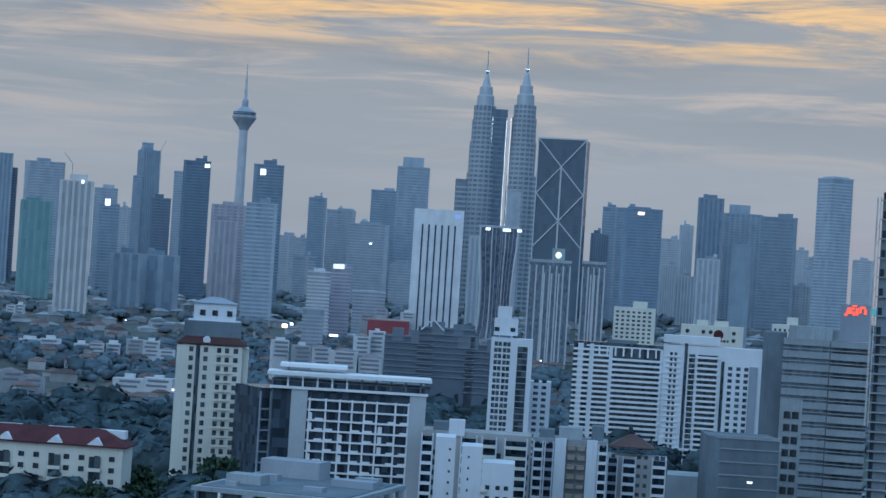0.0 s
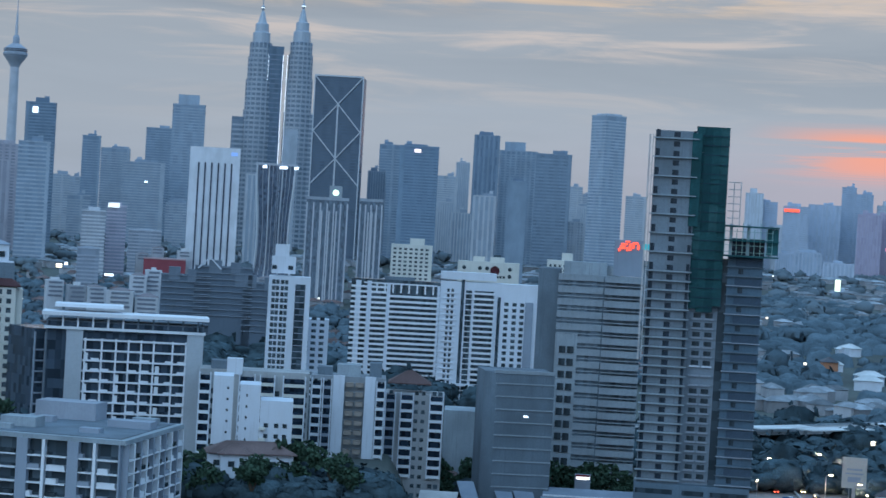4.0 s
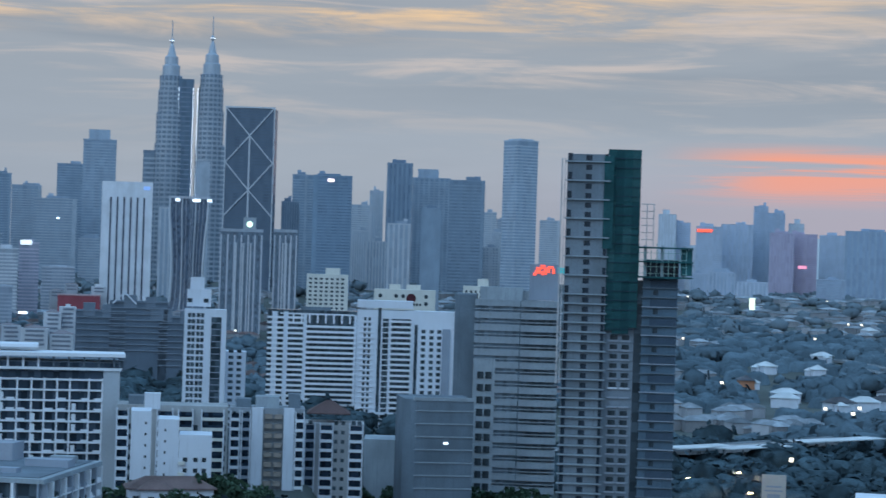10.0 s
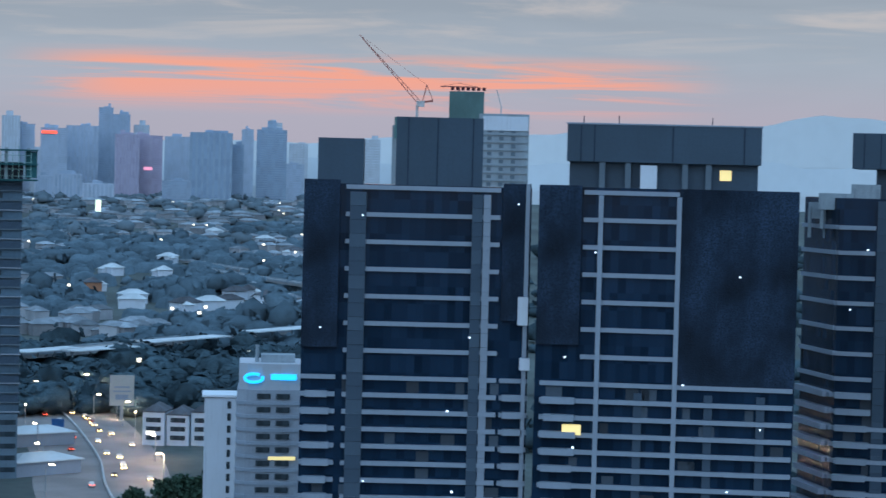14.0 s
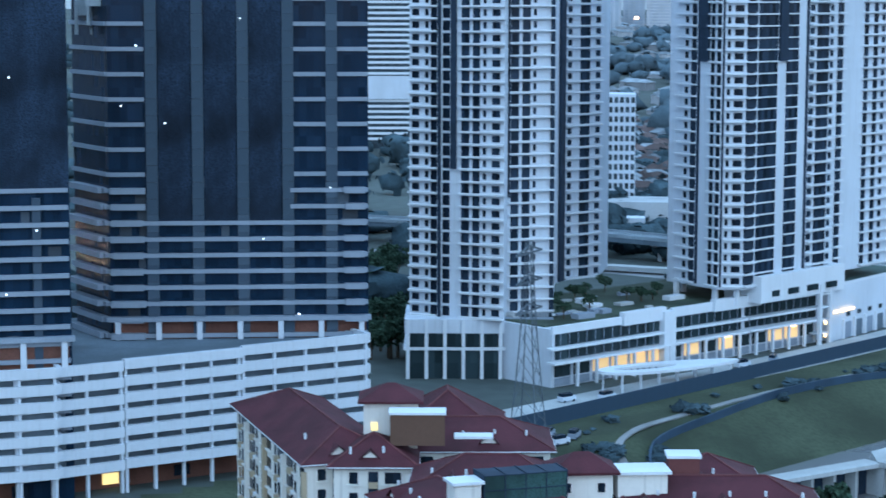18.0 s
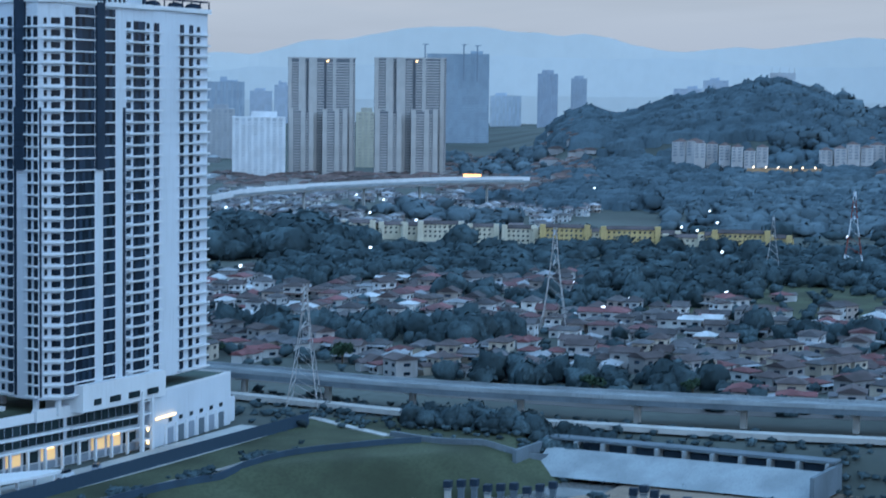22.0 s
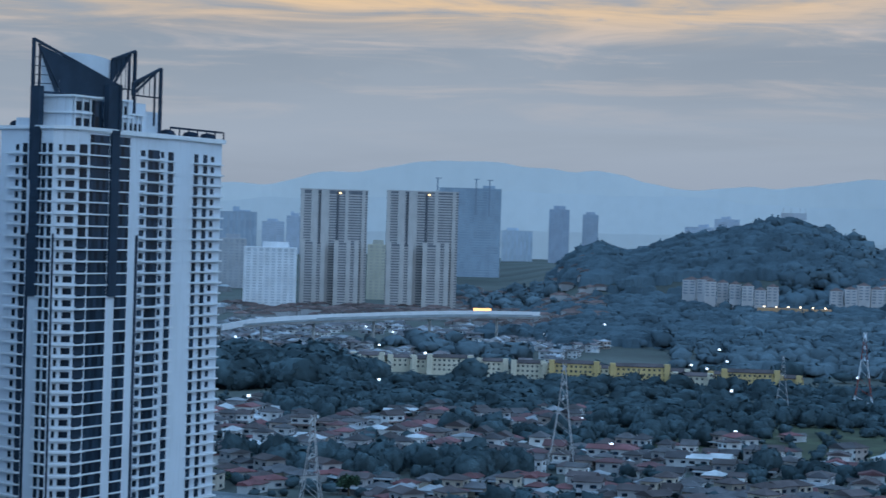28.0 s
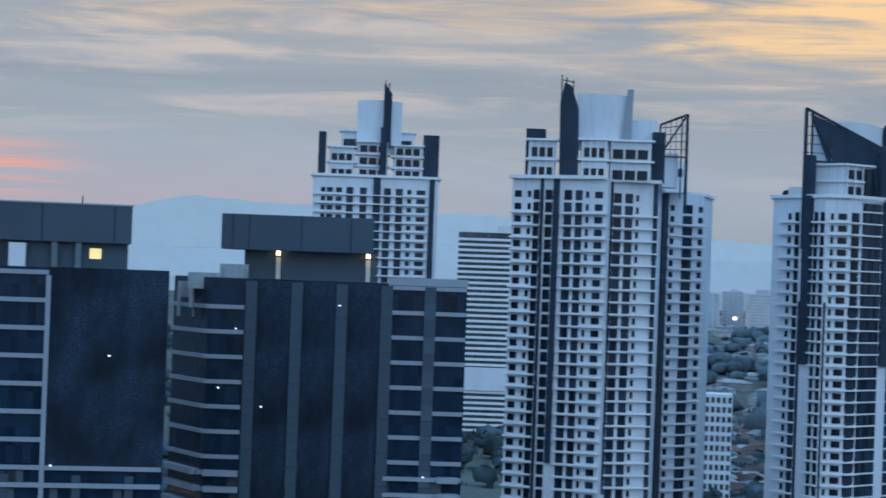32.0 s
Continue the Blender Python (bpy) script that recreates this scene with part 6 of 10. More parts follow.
def flat_wing(ob, x, y, w, d, rz, eave, storeys=5, sides=(0, 1, 3), high=4.2, rng=random.Random(5)):
    """A wing of flats: walls, roof, window columns with sills and air-conditioner ledges, little white vents on the roof."""
    rz = radians(rz)
    c, s = math.cos(rz), math.sin(rz)
    def at(px, py):
        return (x + px * c - py * s, y + px * s + py * c)
    me = [at(-w / 2, -d / 2), at(w / 2, -d / 2), at(w / 2, d / 2), at(-w / 2, d / 2)]
    wall = prism("wall", ob, RR_WHITE, me, 0, eave)
    sills = []
    hip("roof", ob, w, d, eave, high, (x, y), rz)
    for i in sides:
        p, q = me[i], me[(i + 1) % 4]
        L = length(p, q)
        n = max(2, int(L / 4.2))
        for k in range(n):
            a = (k + .5) * L / n
            wide = 2.5 if k % 3 else 1.3
            for r in range(1, storeys + 1):
                z = eave - r * 3.15 + 0.7
                if z < 0:
                    continue
                sz, loc, rr = on_wall(p, q, a - wide / 2, a + wide / 2, z, z + 1.75, 0.05)
                box("window_pane", wall, POCKET_GLASS, sz, loc, rr)
                sz, loc, rr = on_wall(p, q, a - wide / 2 - .25, a + wide / 2 + .25, z - 0.3, z - 0.08, 0.45)
                sills.append((sz, loc, rr))
            if k % 3 == 1:
                sz, loc, rr = on_wall(p, q, a + wide / 2 + .4, a + wide / 2 + 1.5, 0, eave - 1.0, 0.7)
                box("bay", wall, RR_WHITE if k % 2 else BEIGE, sz, loc, rr)
        for k in range(1, n, 2):          # balcony stacks and air-conditioner boxes between the windows
            a = k * L / n
            tan, boxes = [], []
            for r in range(1, storeys + 1):
                z = eave - r * 3.15
                if z > 0:
                    tan.append(on_wall(p, q, a - .7, a + .7, z + .1, z + .95, .75))
                    if (r + k) % 2:
                        boxes.append(on_wall(p, q, a + .9, a + 1.7, z + .2, z + .8, .5))
            # flat dark strip paints the shade of the slot behind the balconies
            sz, loc, rr = on_wall(p, q, a - .75, a + .75, 0, eave - .6, .03)
            box("balcony_recess", wall, POCKET_GLASS, sz, loc, rr)
            many("balcony_front", wall, BEIGE, tan)
            many("air_conditioner", wall, W_LEDGE, boxes)
    many("sill", wall, RR_WHITE, sills)
    for k in range(int(w / 11)):
        px, py = at(-w / 2 + 5.5 + k * 11, -d / 2 + .9)
        gablet(ob, px, py, eave + .9, rz)
    for k in range(int(w / 5)):
        px, py = at(-w / 2 + 2.5 + k * 5, -d * .28 - rng.random())
        box("roof_vent", ob, W_LEDGE, (0.3, 0.3, 1.7), (px, py, eave + 1.2))


def lift_house(ob, x, y, w, d, rz, z0, z1, lit=False):
    r = radians(rz)
    room = box("lift_house", ob, RR_WHITE, (w, d, z1 - z0), (x, y, z0), r)
    under(hip("lift_roof", ob, w, d, z1, 2.6, (x, y), r, 0.9, ROOF_RED), room)
    for k in (-.3, .3):
        px, py = x + math.cos(r) * k * w + math.sin(r) * (d / 2 + .05), y + math.sin(r) * k * w - math.cos(r) * (d / 2 + .05)
        under(box("window_pane", ob, YELLOW_LIGHT if lit else POCKET_GLASS, (1.0, 0.2, 1.3), (px, py, z0 + (z1 - z0) * .4), r), room)


def roof_net(ob, x, y, w, d, rz, z):
    """Rooftop tanks under dark green netting on a frame."""
    r = radians(rz)
    box("net_cover", ob, surface("rooftop_net", (0.03, 0.07, 0.07), .9, .5, .8, .3, .5), (w, d, 4.2), (x, y, z), r, "dark green netting over roof tanks")
    c, s_ = math.cos(r), math.sin(r)
    for k in range(5):
        e = (k / 4 - .5) * w
        box("net_post", ob, DARK_STEEL, (.14, d + .2, 4.4), (x + e * c, y + e * s_, z), r)
    for zz in (0.1, 2.1, 4.15):
        box("net_rail", ob, DARK_STEEL, (w + .2, d + .24, .12), (x, y, z + zz), r)


R1 = site("red_roof_flats", 0, 0, 0, "ivory apartment building with dark red hipped roofs", "apartment building", "red-roofed flats", z=0)
R1.location = (0, 0, 0)
flat_wing(R1, 229, 259, 15, 48, -27, 27, 8, (0, 3))
flat_wing(R1, 241, 236, 26, 15, -44, 27, sides=(0, 1))
flat_wing(R1, 222, 237, 12, 12, -45, 27, sides=(0,))
flat_wing(R1, 246, 245, 18, 22, -44, 27, sides=(0, 1), high=7)
flat_wing(R1, 209.4, 197.8, 24.4, 14, -25, 27)
flat_wing(R1, 206.4, 204.9, 24, 14, -113, 27, sides=(0, 1))
flat_wing(R1, 224, 214, 22, 14, -48, 27, sides=())
flat_wing(R1, 236, 183, 30, 14, -46, 27)
flat_wing(R1, 247, 192, 14, 14, -46, 27, sides=(1,))
lift_house(R1, 222.2, 194.8, 8, 6, -40, 28, 32.3)
lift_house(R1, 228.4, 240, 8.4, 7, -45, 28, 35.2, True)
roof_net(R1, 211.6, 196.6, 12, 4.4, -27, 29.4)
box("tank_room", R1, RR_WHITE, (3.8, 3.4, 4.4), (204.0, 200.0, 28.2), radians(-27))
box("tank_lid", R1, W_LEDGE, (4.6, 4.2, .4), (204.0, 200.0, 32.6), radians(-27))
box("lattice_screen", R1, surface("brown_timber_screen", (0.12, 0.07, 0.05), .8), (8.4, 4, 4.8), (226.6, 232.2, 29.6), radians(-45), "brown slatted screen")
box("screen_rim", R1, W_LEDGE, (8.8, 4.4, .35), (226.6, 232.2, 34.4), radians(-45))
box("slab", R1, W_LEDGE, (6, 3, .4), (233.2, 226.6, 30.4), radians(-45), "white roof slab")
box("stair_house", R1, RR_WHITE, (7, 5, 4.2), (228, 189, 28), radians(-40))
box("stair_roof", R1, W_LEDGE, (8, 6, .4), (228, 189, 32.2), radians(-40))
box("lattice_screen", R1, surface("red_brick_screen", (0.14, 0.05, 0.05), .85), (4.4, 4, 5), (235.6, 187.4, 28.4), radians(-46))
box("screen_rim", R1, W_LEDGE, (4.9, 4.5, .35), (235.6, 187.4, 33.4), radians(-46))
R2 = site("red_roof_flats", 0, 0, 0, "ivory flats with red roof beside the pond trees", "apartment building", "red-roofed flats", z=0)
R2.location = (0, 0, 0)
flat_wing(R2, 269, 136, 34, 14, 62, 27, sides=(1, 2))
flat_wing(R2, 268, 121, 22, 14, -36, 27)
flat_wing(R2, 288, 110, 26, 15, -25, 27)
flat_wing(R2, 279, 130, 20, 14, -36, 27, sides=())
lift_house(R2, 272.5, 118.5, 8, 6, -36, 28, 33.6)
roof_net(R2, 268, 125, 11, 5, -40, 28.8)
box("tank_room", R2, RR_WHITE, (4.4, 4, 5), (264, 131, 27.5), radians(-40))
box("lattice_screen", R2, surface("red_brick_panel", (0.15, 0.06, 0.05), .85), (5, 5, 6), (281, 116, 28), radians(-30))

# ------------------------------------------------------------------ trees, woods, houses
LEAF = surface("leaves", (0.046, 0.080, 0.056), 0.9, 0.3, 0.3, 0, 0.0, spec=.05, island=0.45)
def leaf_mass(m, up=0.6):
    """Shade a crown as a mass of leaves turned to the sky, not as a smooth ball."""
    t = m.node_tree
    g = t.nodes.new("ShaderNodeNewGeometry")
    sky, both, unit = (t.nodes.new("ShaderNodeVectorMath") for _ in range(3))
    sky.operation, both.operation, unit.operation = "SCALE", "ADD", "NORMALIZE"
    link(t, g, "Normal", sky, 0)
    sky.inputs["Scale"].default_value = 1 - up
    link(t, sky, 0, both, 0)
    both.inputs[1].default_value = (0, 0, up)
    link(t, both, 0, unit, 0)
    link(t, unit, 0, t.nodes["Principled BSDF"], "Normal")


# These woodland colours carry haze: paler and bluer the farther off.
LEAF_FAR = surface("haze_tinted_leaves", (0.057, 0.088, 0.107), 0.95, 0.45, 0.25, 0, 1.0, spec=.02, island=0.2)
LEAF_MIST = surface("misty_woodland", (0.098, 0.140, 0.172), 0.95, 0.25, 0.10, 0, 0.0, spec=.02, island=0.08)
LEAF_HAZE = surface("haze_pale_woodland", (0.104, 0.148, 0.182), 0.95, 0.3, 0.10, 0, 0.0, spec=.02, island=0.12)
LEAF_HILL = surface("haze_tinted_hill_forest", (0.083, 0.122, 0.154), 0.95, 0.25, 0.10, 0, 0.0, spec=.02, island=0.1)
LEAF_FAINT = surface("haze_faint_woodland", (0.135, 0.175, 0.205), 0.95, 0.15, 0.05, 0, 0.0, spec=.02, island=0.1)
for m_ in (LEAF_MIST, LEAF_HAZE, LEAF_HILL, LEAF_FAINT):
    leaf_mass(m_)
BARK = surface("bark", (0.10, 0.08, 0.06), 0.95, 0.25, 1.0, 0, 0.4)


def crown_mesh(seed, clumps, size, flat=0.75, core=True):
    """Verts and faces of a crown: leaf clumps round several lobes, with gaps and an uneven rim."""
    rng = random.Random(seed)
    lobes = [(Vector((rng.gauss(0, .42), rng.gauss(0, .42), rng.uniform(-.25, .35))), rng.uniform(.38, .62)) for _ in range(6)]
    v, f = [], []
    def tuft(c, r):
        n = len(v)
        a = Vector((rng.gauss(0, 1), rng.gauss(0, 1), rng.gauss(0, 1))).normalized()
        b = a.orthogonal().normalized()
        d = a.cross(b)
        for w in (b, d, -b, -d):
            v.append(tuple(c + w * r * rng.uniform(.6, 1.2) + a * r * rng.uniform(-.3, .3)))
        v.append(tuple(c + a * r * .5))
        f.extend([(n, n + 1, n + 4), (n + 1, n + 2, n + 4), (n + 2, n + 3, n + 4), (n + 3, n, n + 4)])
    for _ in range(clumps):
        c, r = lobes[rng.randrange(6)]
        dvec = Vector((rng.gauss(0, 1), rng.gauss(0, 1), rng.gauss(0, 1))).normalized()
        p = c + dvec * r * rng.uniform(.55, 1.0)
        tuft(Vector((p.x, p.y, p.z * flat)), size * rng.uniform(.7, 1.3))
    return v, f


def tree(seed):
    rng = random.Random(seed)
    ob = new("tree")
    tagged(ob, "leafy dark green broad tree among the buildings", "tree", "trees among the buildings")
    lattice("trunk", ob, BARK, [((0, 0, -1), (0.1, 0, 3.2), .55), ((0.1, 0, 3.0), (0.9, .5, 6.4), .32), ((0.1, 0, 3.0), (-1.0, .3, 6.2), .3), ((0.1, 0, 3.1), (.1, -1.1, 6.8), .28)])
    v, f = crown_mesh(seed, 330, .12)
    k = 4.6
    put("crown", mesh_of("crown", [(x * k, y * k, 6.8 + z * k) for x, y, z in v], f, LEAF), ob)
    return ob


TREES = [tree(40 + i) for i in range(4)]
for i, o in enumerate(TREES):
    p = spot(55.2 + i * 1.1, 352 + 9 * (i % 2))
    o.location = (p.x, p.y, 0)


def plant(x, y, size, i, rng):
    m = Matrix.Translation((x, y, ground_z(x, y) - 0.3)) @ Matrix.Rotation(rng.uniform(0, 6.28), 4, "Z")
    t = copy_thing(TREES[i % 4], m)
    t.scale = (size, size, size * rng.uniform(.85, 1.15))
    return t


RNG = random.Random(77)
for i in range(34):                     # between the flats and the pond
    p = spot(RNG.uniform(54.8, 61.0), RNG.uniform(345, 392))
    plant(p.x, p.y, RNG.uniform(.9, 1.35), i, RNG).location.z -= 2.2
for i in range(14):                     # mall roof garden
    plant(404 + RNG.uniform(0, 54), 360 + RNG.uniform(0, 30), RNG.uniform(.3, .55), i, RNG).location.z += 14.9
for i in range(14):                     # foot of the town side
    p = spot(RNG.uniform(-1.0, 4.4), RNG.uniform(585, 640))
    plant(p.x, p.y, RNG.uniform(1.1, 1.7), i, RNG)
for i in range(18):
    p = spot(RNG.uniform(-12.5, -3.5), RNG.uniform(600, 690))
    plant(p.x, p.y, RNG.uniform(1.2, 1.9), i, RNG)
for i in range(16):
    p = spot(RNG.uniform(10.8, 13.2), RNG.uniform(600, 650))
    plant(p.x, p.y, RNG.uniform(.8, 1.3), i, RNG)
for i in range(14):
    p = spot(RNG.uniform(17.6, 20.4), RNG.uniform(560, 640))
    plant(p.x, p.y, RNG.uniform(.9, 1.5), i, RNG)
for i in range(26):
    p = spot(RNG.uniform(42.9, 44.2), RNG.uniform(560, 760))
    plant(p.x, p.y, RNG.uniform(.9, 1.4), i, RNG)
for i in range(6):
    plant(RNG.uniform(660, 700), RNG.uniform(150, 500), RNG.uniform(.7, 1.2), i, RNG)


def wood_crown(seed):
    """A dense crown of the woods: a lumpy leaf mass with loose tufts round it."""
    rng = random.Random(seed)
    bm = bmesh.new()
    bmesh.ops.create_icosphere(bm, subdivisions=2, radius=.86)
    for w in bm.verts:
        k = 1 + .85 * noise.noise(w.co * 1.6 + Vector((seed, 0, 0))) + .5 * noise.noise(w.co * 4.1 + Vector((0, seed, 0)))
        w.co = Vector((w.co.x * k * 1.15, w.co.y * k * 1.15, w.co.z * k * .62))
    bm.faces.ensure_lookup_table()
    v = [tuple(w.co) for w in bm.verts]
    f = [tuple(w.index for w in g.verts) for g in bm.faces]
    for _ in range(30):
        c = Vector(v[rng.randrange(42)]) * rng.uniform(.98, 1.08)
        n = len(v)
        r = rng.uniform(.1, .22)
        a = c.normalized()
        b_ = a.orthogonal().normalized()
        d_ = a.cross(b_)
        for w in (b_, d_, -b_, -d_):
            v.append(tuple(c + w * r * rng.uniform(.6, 1.2)))
        v.append(tuple(c + a * r * .7))
        f += [(n, n + 1, n + 4), (n + 1, n + 2, n + 4), (n + 2, n + 3, n + 4), (n + 3, n, n + 4)]
    bm.free()
    return np.array(v), np.array(f)


CROWNS, CROWN_F = zip(*[wood_crown(200 + i) for i in range(6)])


def bushes(name, places, label, seed=1, big=1.5):
    """Low shrubs: many leafy clumps joined in one mesh of stuff."""
    rng = random.Random(seed)
    V, F, n = [], [], 0
    for x, y in places:
        j = rng.randrange(6)
        k = big * rng.choice((.6, .75, .9, 1.0, 1.15, 1.5))
        a = rng.uniform(0, 6.28)
        c = CROWNS[j]
        q = np.stack([c[:, 0] * math.cos(a) - c[:, 1] * math.sin(a), c[:, 0] * math.sin(a) + c[:, 1] * math.cos(a), c[:, 2] * rng.uniform(.8, 1.3)], 1) * k
        V.append(q + np.array((x, y, ground_z(x, y) + k * .5)))
        F.append(CROWN_F[j] + n)
        n += len(c)
    me = bpy.data.meshes.new(name)
    me.from_pydata(np.concatenate(V).tolist(), [], np.concatenate(F).tolist())
    me.materials.append(LEAF_FAR)
    return tagged(new(name, me), label, "bushes", kind="stuff")


def quick_mesh(name, verts, tris, mat):
    """A triangle mesh straight from arrays."""
    me = bpy.data.meshes.new(name)
    me.vertices.add(len(verts))
    me.vertices.foreach_set("co", np.asarray(verts, dtype=np.float32).ravel())
    me.loops.add(3 * len(tris))
    me.loops.foreach_set("vertex_index", np.asarray(tris, dtype=np.int32).ravel())
    me.polygons.add(len(tris))
    me.polygons.foreach_set("loop_start", np.arange(0, 3 * len(tris), 3, dtype=np.int32))
    me.materials.append(mat)
    me.update(calc_edges=True)
    return me


def leafy_crown(seed, fine):
    """A full crown: a softly lobed leaf mass with leaf sprays lying along it; verts, triangles and how many triangles are the mass."""
    rng = random.Random(seed)
    bm = bmesh.new()
    bmesh.ops.create_icosphere(bm, subdivisions=2 if fine else 1, radius=.9)
    for w in bm.verts:
        k = 1 + .45 * noise.noise(w.co * 1.4 + Vector((seed, 0, 0))) + .45 * noise.noise(w.co * 3.0 + Vector((0, seed, 0)))
        w.co = Vector((w.co.x * k * 1.15, w.co.y * k * 1.15, w.co.z * k * .72))
    bm.normal_update()
    v = [w.co.copy() for w in bm.verts]
    nrm = [w.normal.copy() for w in bm.verts]
    f = [tuple(w.index for w in g.verts) for g in bm.faces]
    core, m = len(f), len(v)
    bm.free()
    for _ in range(60 if fine else 8):
        i = rng.randrange(m)
        a = (nrm[i] + Vector((rng.gauss(0, .18), rng.gauss(0, .18), rng.gauss(.1, .18)))).normalized()
        b_ = a.orthogonal().normalized()
        d_ = a.cross(b_)
        r = rng.uniform(.10, .24) if fine else rng.uniform(.18, .34)
        c = v[i] + a * rng.uniform(.0, .10) + b_ * rng.gauss(0, .14) + d_ * rng.gauss(0, .14)
        n = len(v)
        v += [c + b_ * r * rng.uniform(.6, 1.3), c + d_ * r * rng.uniform(.6, 1.3), c - b_ * r * rng.uniform(.6, 1.3), c - d_ * r * rng.uniform(.6, 1.3)]
        f += [(n, n + 1, n + 2), (n, n + 2, n + 3)]
    return np.array([tuple(q) for q in v]), np.array(f), core


FINE_CROWNS = [leafy_crown(500 + i, True) for i in range(8)]
LOW_CROWNS = [leafy_crown(600 + i, False) for i in range(8)]


def grove(name, places, label, seed=1, big=6.5, mat=None, fine=True, tall=1.0):
    """A wood or a scatter of trees: single crowns of many sizes, joined in one mesh of stuff."""
    if not places:
        return None
    rng = random.Random(seed)
    kinds = FINE_CROWNS if fine else LOW_CROWNS
    V, F, even, n = [], [], [], 0
    for x, y in places:
        c, f, core = kinds[rng.randrange(8)]
        even += [True] * core + [False] * (len(f) - core)
        k = big * rng.choice((.55, .7, .8, .9, 1.0, 1.0, 1.15, 1.35))
        zs = tall * rng.uniform(.75, 1.3)
        a = rng.uniform(0, 6.28)
        q = np.stack([c[:, 0] * math.cos(a) - c[:, 1] * math.sin(a), c[:, 0] * math.sin(a) + c[:, 1] * math.cos(a), c[:, 2] * zs], 1) * k
        V.append(q + np.array((x, y, ground_z(x, y) + k * zs * .62)))
        F.append(f + n)
        n += len(c)
    me = quick_mesh(name, np.concatenate(V), np.concatenate(F), mat or LEAF_FAR)
    me.polygons.foreach_set("use_smooth", even)
    return tagged(new(name, me), label, "trees", kind="stuff")


def woods(name, places, label, seed=1, big=6.5, mat=None, leafy=14, stand=0.0):
    """Closed woodland: crown domes grown together into one canopy, with tufts of leaves on it."""
    if not places:
        return
    rng = random.Random(seed)
    cell = big * .42
    top, hold = {}, {}
    for x, y in places:
        R = big * rng.uniform(.9, 1.5)
        rise = big * rng.uniform(.45, .85)
        lift = big * rng.uniform(.75, 1.05) + stand * rng.uniform(.75, 1.1)
        g = ground_z(x, y)
        i0, j0, m = round(x / cell), round(y / cell), int(R / cell) + 1
        for i in range(i0 - m, i0 + m + 1):
            for j in range(j0 - m, j0 + m + 1):
                q = 1 - ((i * cell - x) ** 2 + (j * cell - y) ** 2) / (R * R)
                if q > 0:
                    z = g + lift + rise * math.sqrt(q) + big * .16 * noise.noise((i * 1.7, j * 1.7, seed))
                    if z > top.get((i, j), -1e9):
                        top[(i, j)] = z
    keys = set()
    for i, j in top:
        keys.update(((i, j), (i - 1, j), (i, j - 1), (i - 1, j - 1)))
    V, F = [], []
    def at(i, j):
        if (i, j) not in hold:
            jx, jy = noise.noise((i * 3.1, j * 2.3, 5.0)) * cell * .45, noise.noise((i * 2.7, j * 3.7, 9.0)) * cell * .45
            hold[(i, j)] = len(V)
            x, y = i * cell + jx, j * cell + jy
            V.append((x, y, top[(i, j)] if (i, j) in top else ground_z(x, y) - .5))
        return hold[(i, j)]
    for i, j in sorted(keys):
        F.append((at(i, j), at(i + 1, j), at(i + 1, j + 1), at(i, j + 1)))
    n_sheet = len(F)
    spots = sorted(top)
    for _ in range(len(places) * (5 if mat in (LEAF_HAZE, LEAF_FAINT) else leafy)):
        i, j = spots[rng.randrange(len(spots))]
        c = Vector((i * cell + rng.uniform(-.5, .5) * cell, j * cell + rng.uniform(-.5, .5) * cell, top[(i, j)]))
        r, n = big * rng.uniform(.07, .17) * (.7 if leafy > 20 else 1), len(V)
        for k in range(4):
            a = 1.57 * k + rng.uniform(-.5, .5)
            V.append((c.x + r * math.cos(a) * rng.uniform(.7, 1.3), c.y + r * math.sin(a) * rng.uniform(.7, 1.3), c.z - r * rng.uniform(.1, .7)))
        V.append((c.x, c.y, c.z + r * .8))
        F += [(n, n + 1, n + 4), (n + 1, n + 2, n + 4), (n + 2, n + 3, n + 4), (n + 3, n, n + 4)]
    me = bpy.data.meshes.new(name)
    me.from_pydata(V, [], F)
    me.materials.append(mat or LEAF_FAR)
    me.polygons.foreach_set("use_smooth", [k < n_sheet for k in range(len(F))])
    return tagged(new(name, me), label, "trees", kind="stuff")


def fill(b0, b1, d0, d1, count, seed, keep=None):
    rng = random.Random(seed)
    out = []
    for _ in range(count):
        p = spot(rng.uniform(b0, b1), rng.uniform(d0, d1))
        if keep is None or keep(p.x, p.y):
            out.append((p.x, p.y))
    return out


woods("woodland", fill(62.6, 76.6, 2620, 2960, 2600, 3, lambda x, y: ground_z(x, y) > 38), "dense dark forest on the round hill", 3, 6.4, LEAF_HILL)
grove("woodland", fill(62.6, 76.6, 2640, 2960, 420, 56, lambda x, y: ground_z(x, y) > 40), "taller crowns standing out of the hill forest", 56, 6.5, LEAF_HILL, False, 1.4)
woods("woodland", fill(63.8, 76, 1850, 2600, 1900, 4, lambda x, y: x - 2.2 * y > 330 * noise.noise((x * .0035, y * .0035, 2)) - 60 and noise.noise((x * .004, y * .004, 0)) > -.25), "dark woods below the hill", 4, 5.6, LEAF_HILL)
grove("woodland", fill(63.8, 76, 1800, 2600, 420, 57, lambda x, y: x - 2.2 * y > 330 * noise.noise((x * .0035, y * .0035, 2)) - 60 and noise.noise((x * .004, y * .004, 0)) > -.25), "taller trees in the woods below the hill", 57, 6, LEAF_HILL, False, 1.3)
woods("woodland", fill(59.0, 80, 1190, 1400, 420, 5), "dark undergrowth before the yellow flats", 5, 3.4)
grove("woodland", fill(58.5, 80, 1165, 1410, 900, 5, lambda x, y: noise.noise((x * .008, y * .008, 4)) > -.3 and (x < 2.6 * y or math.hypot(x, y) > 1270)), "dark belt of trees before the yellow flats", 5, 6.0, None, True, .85)
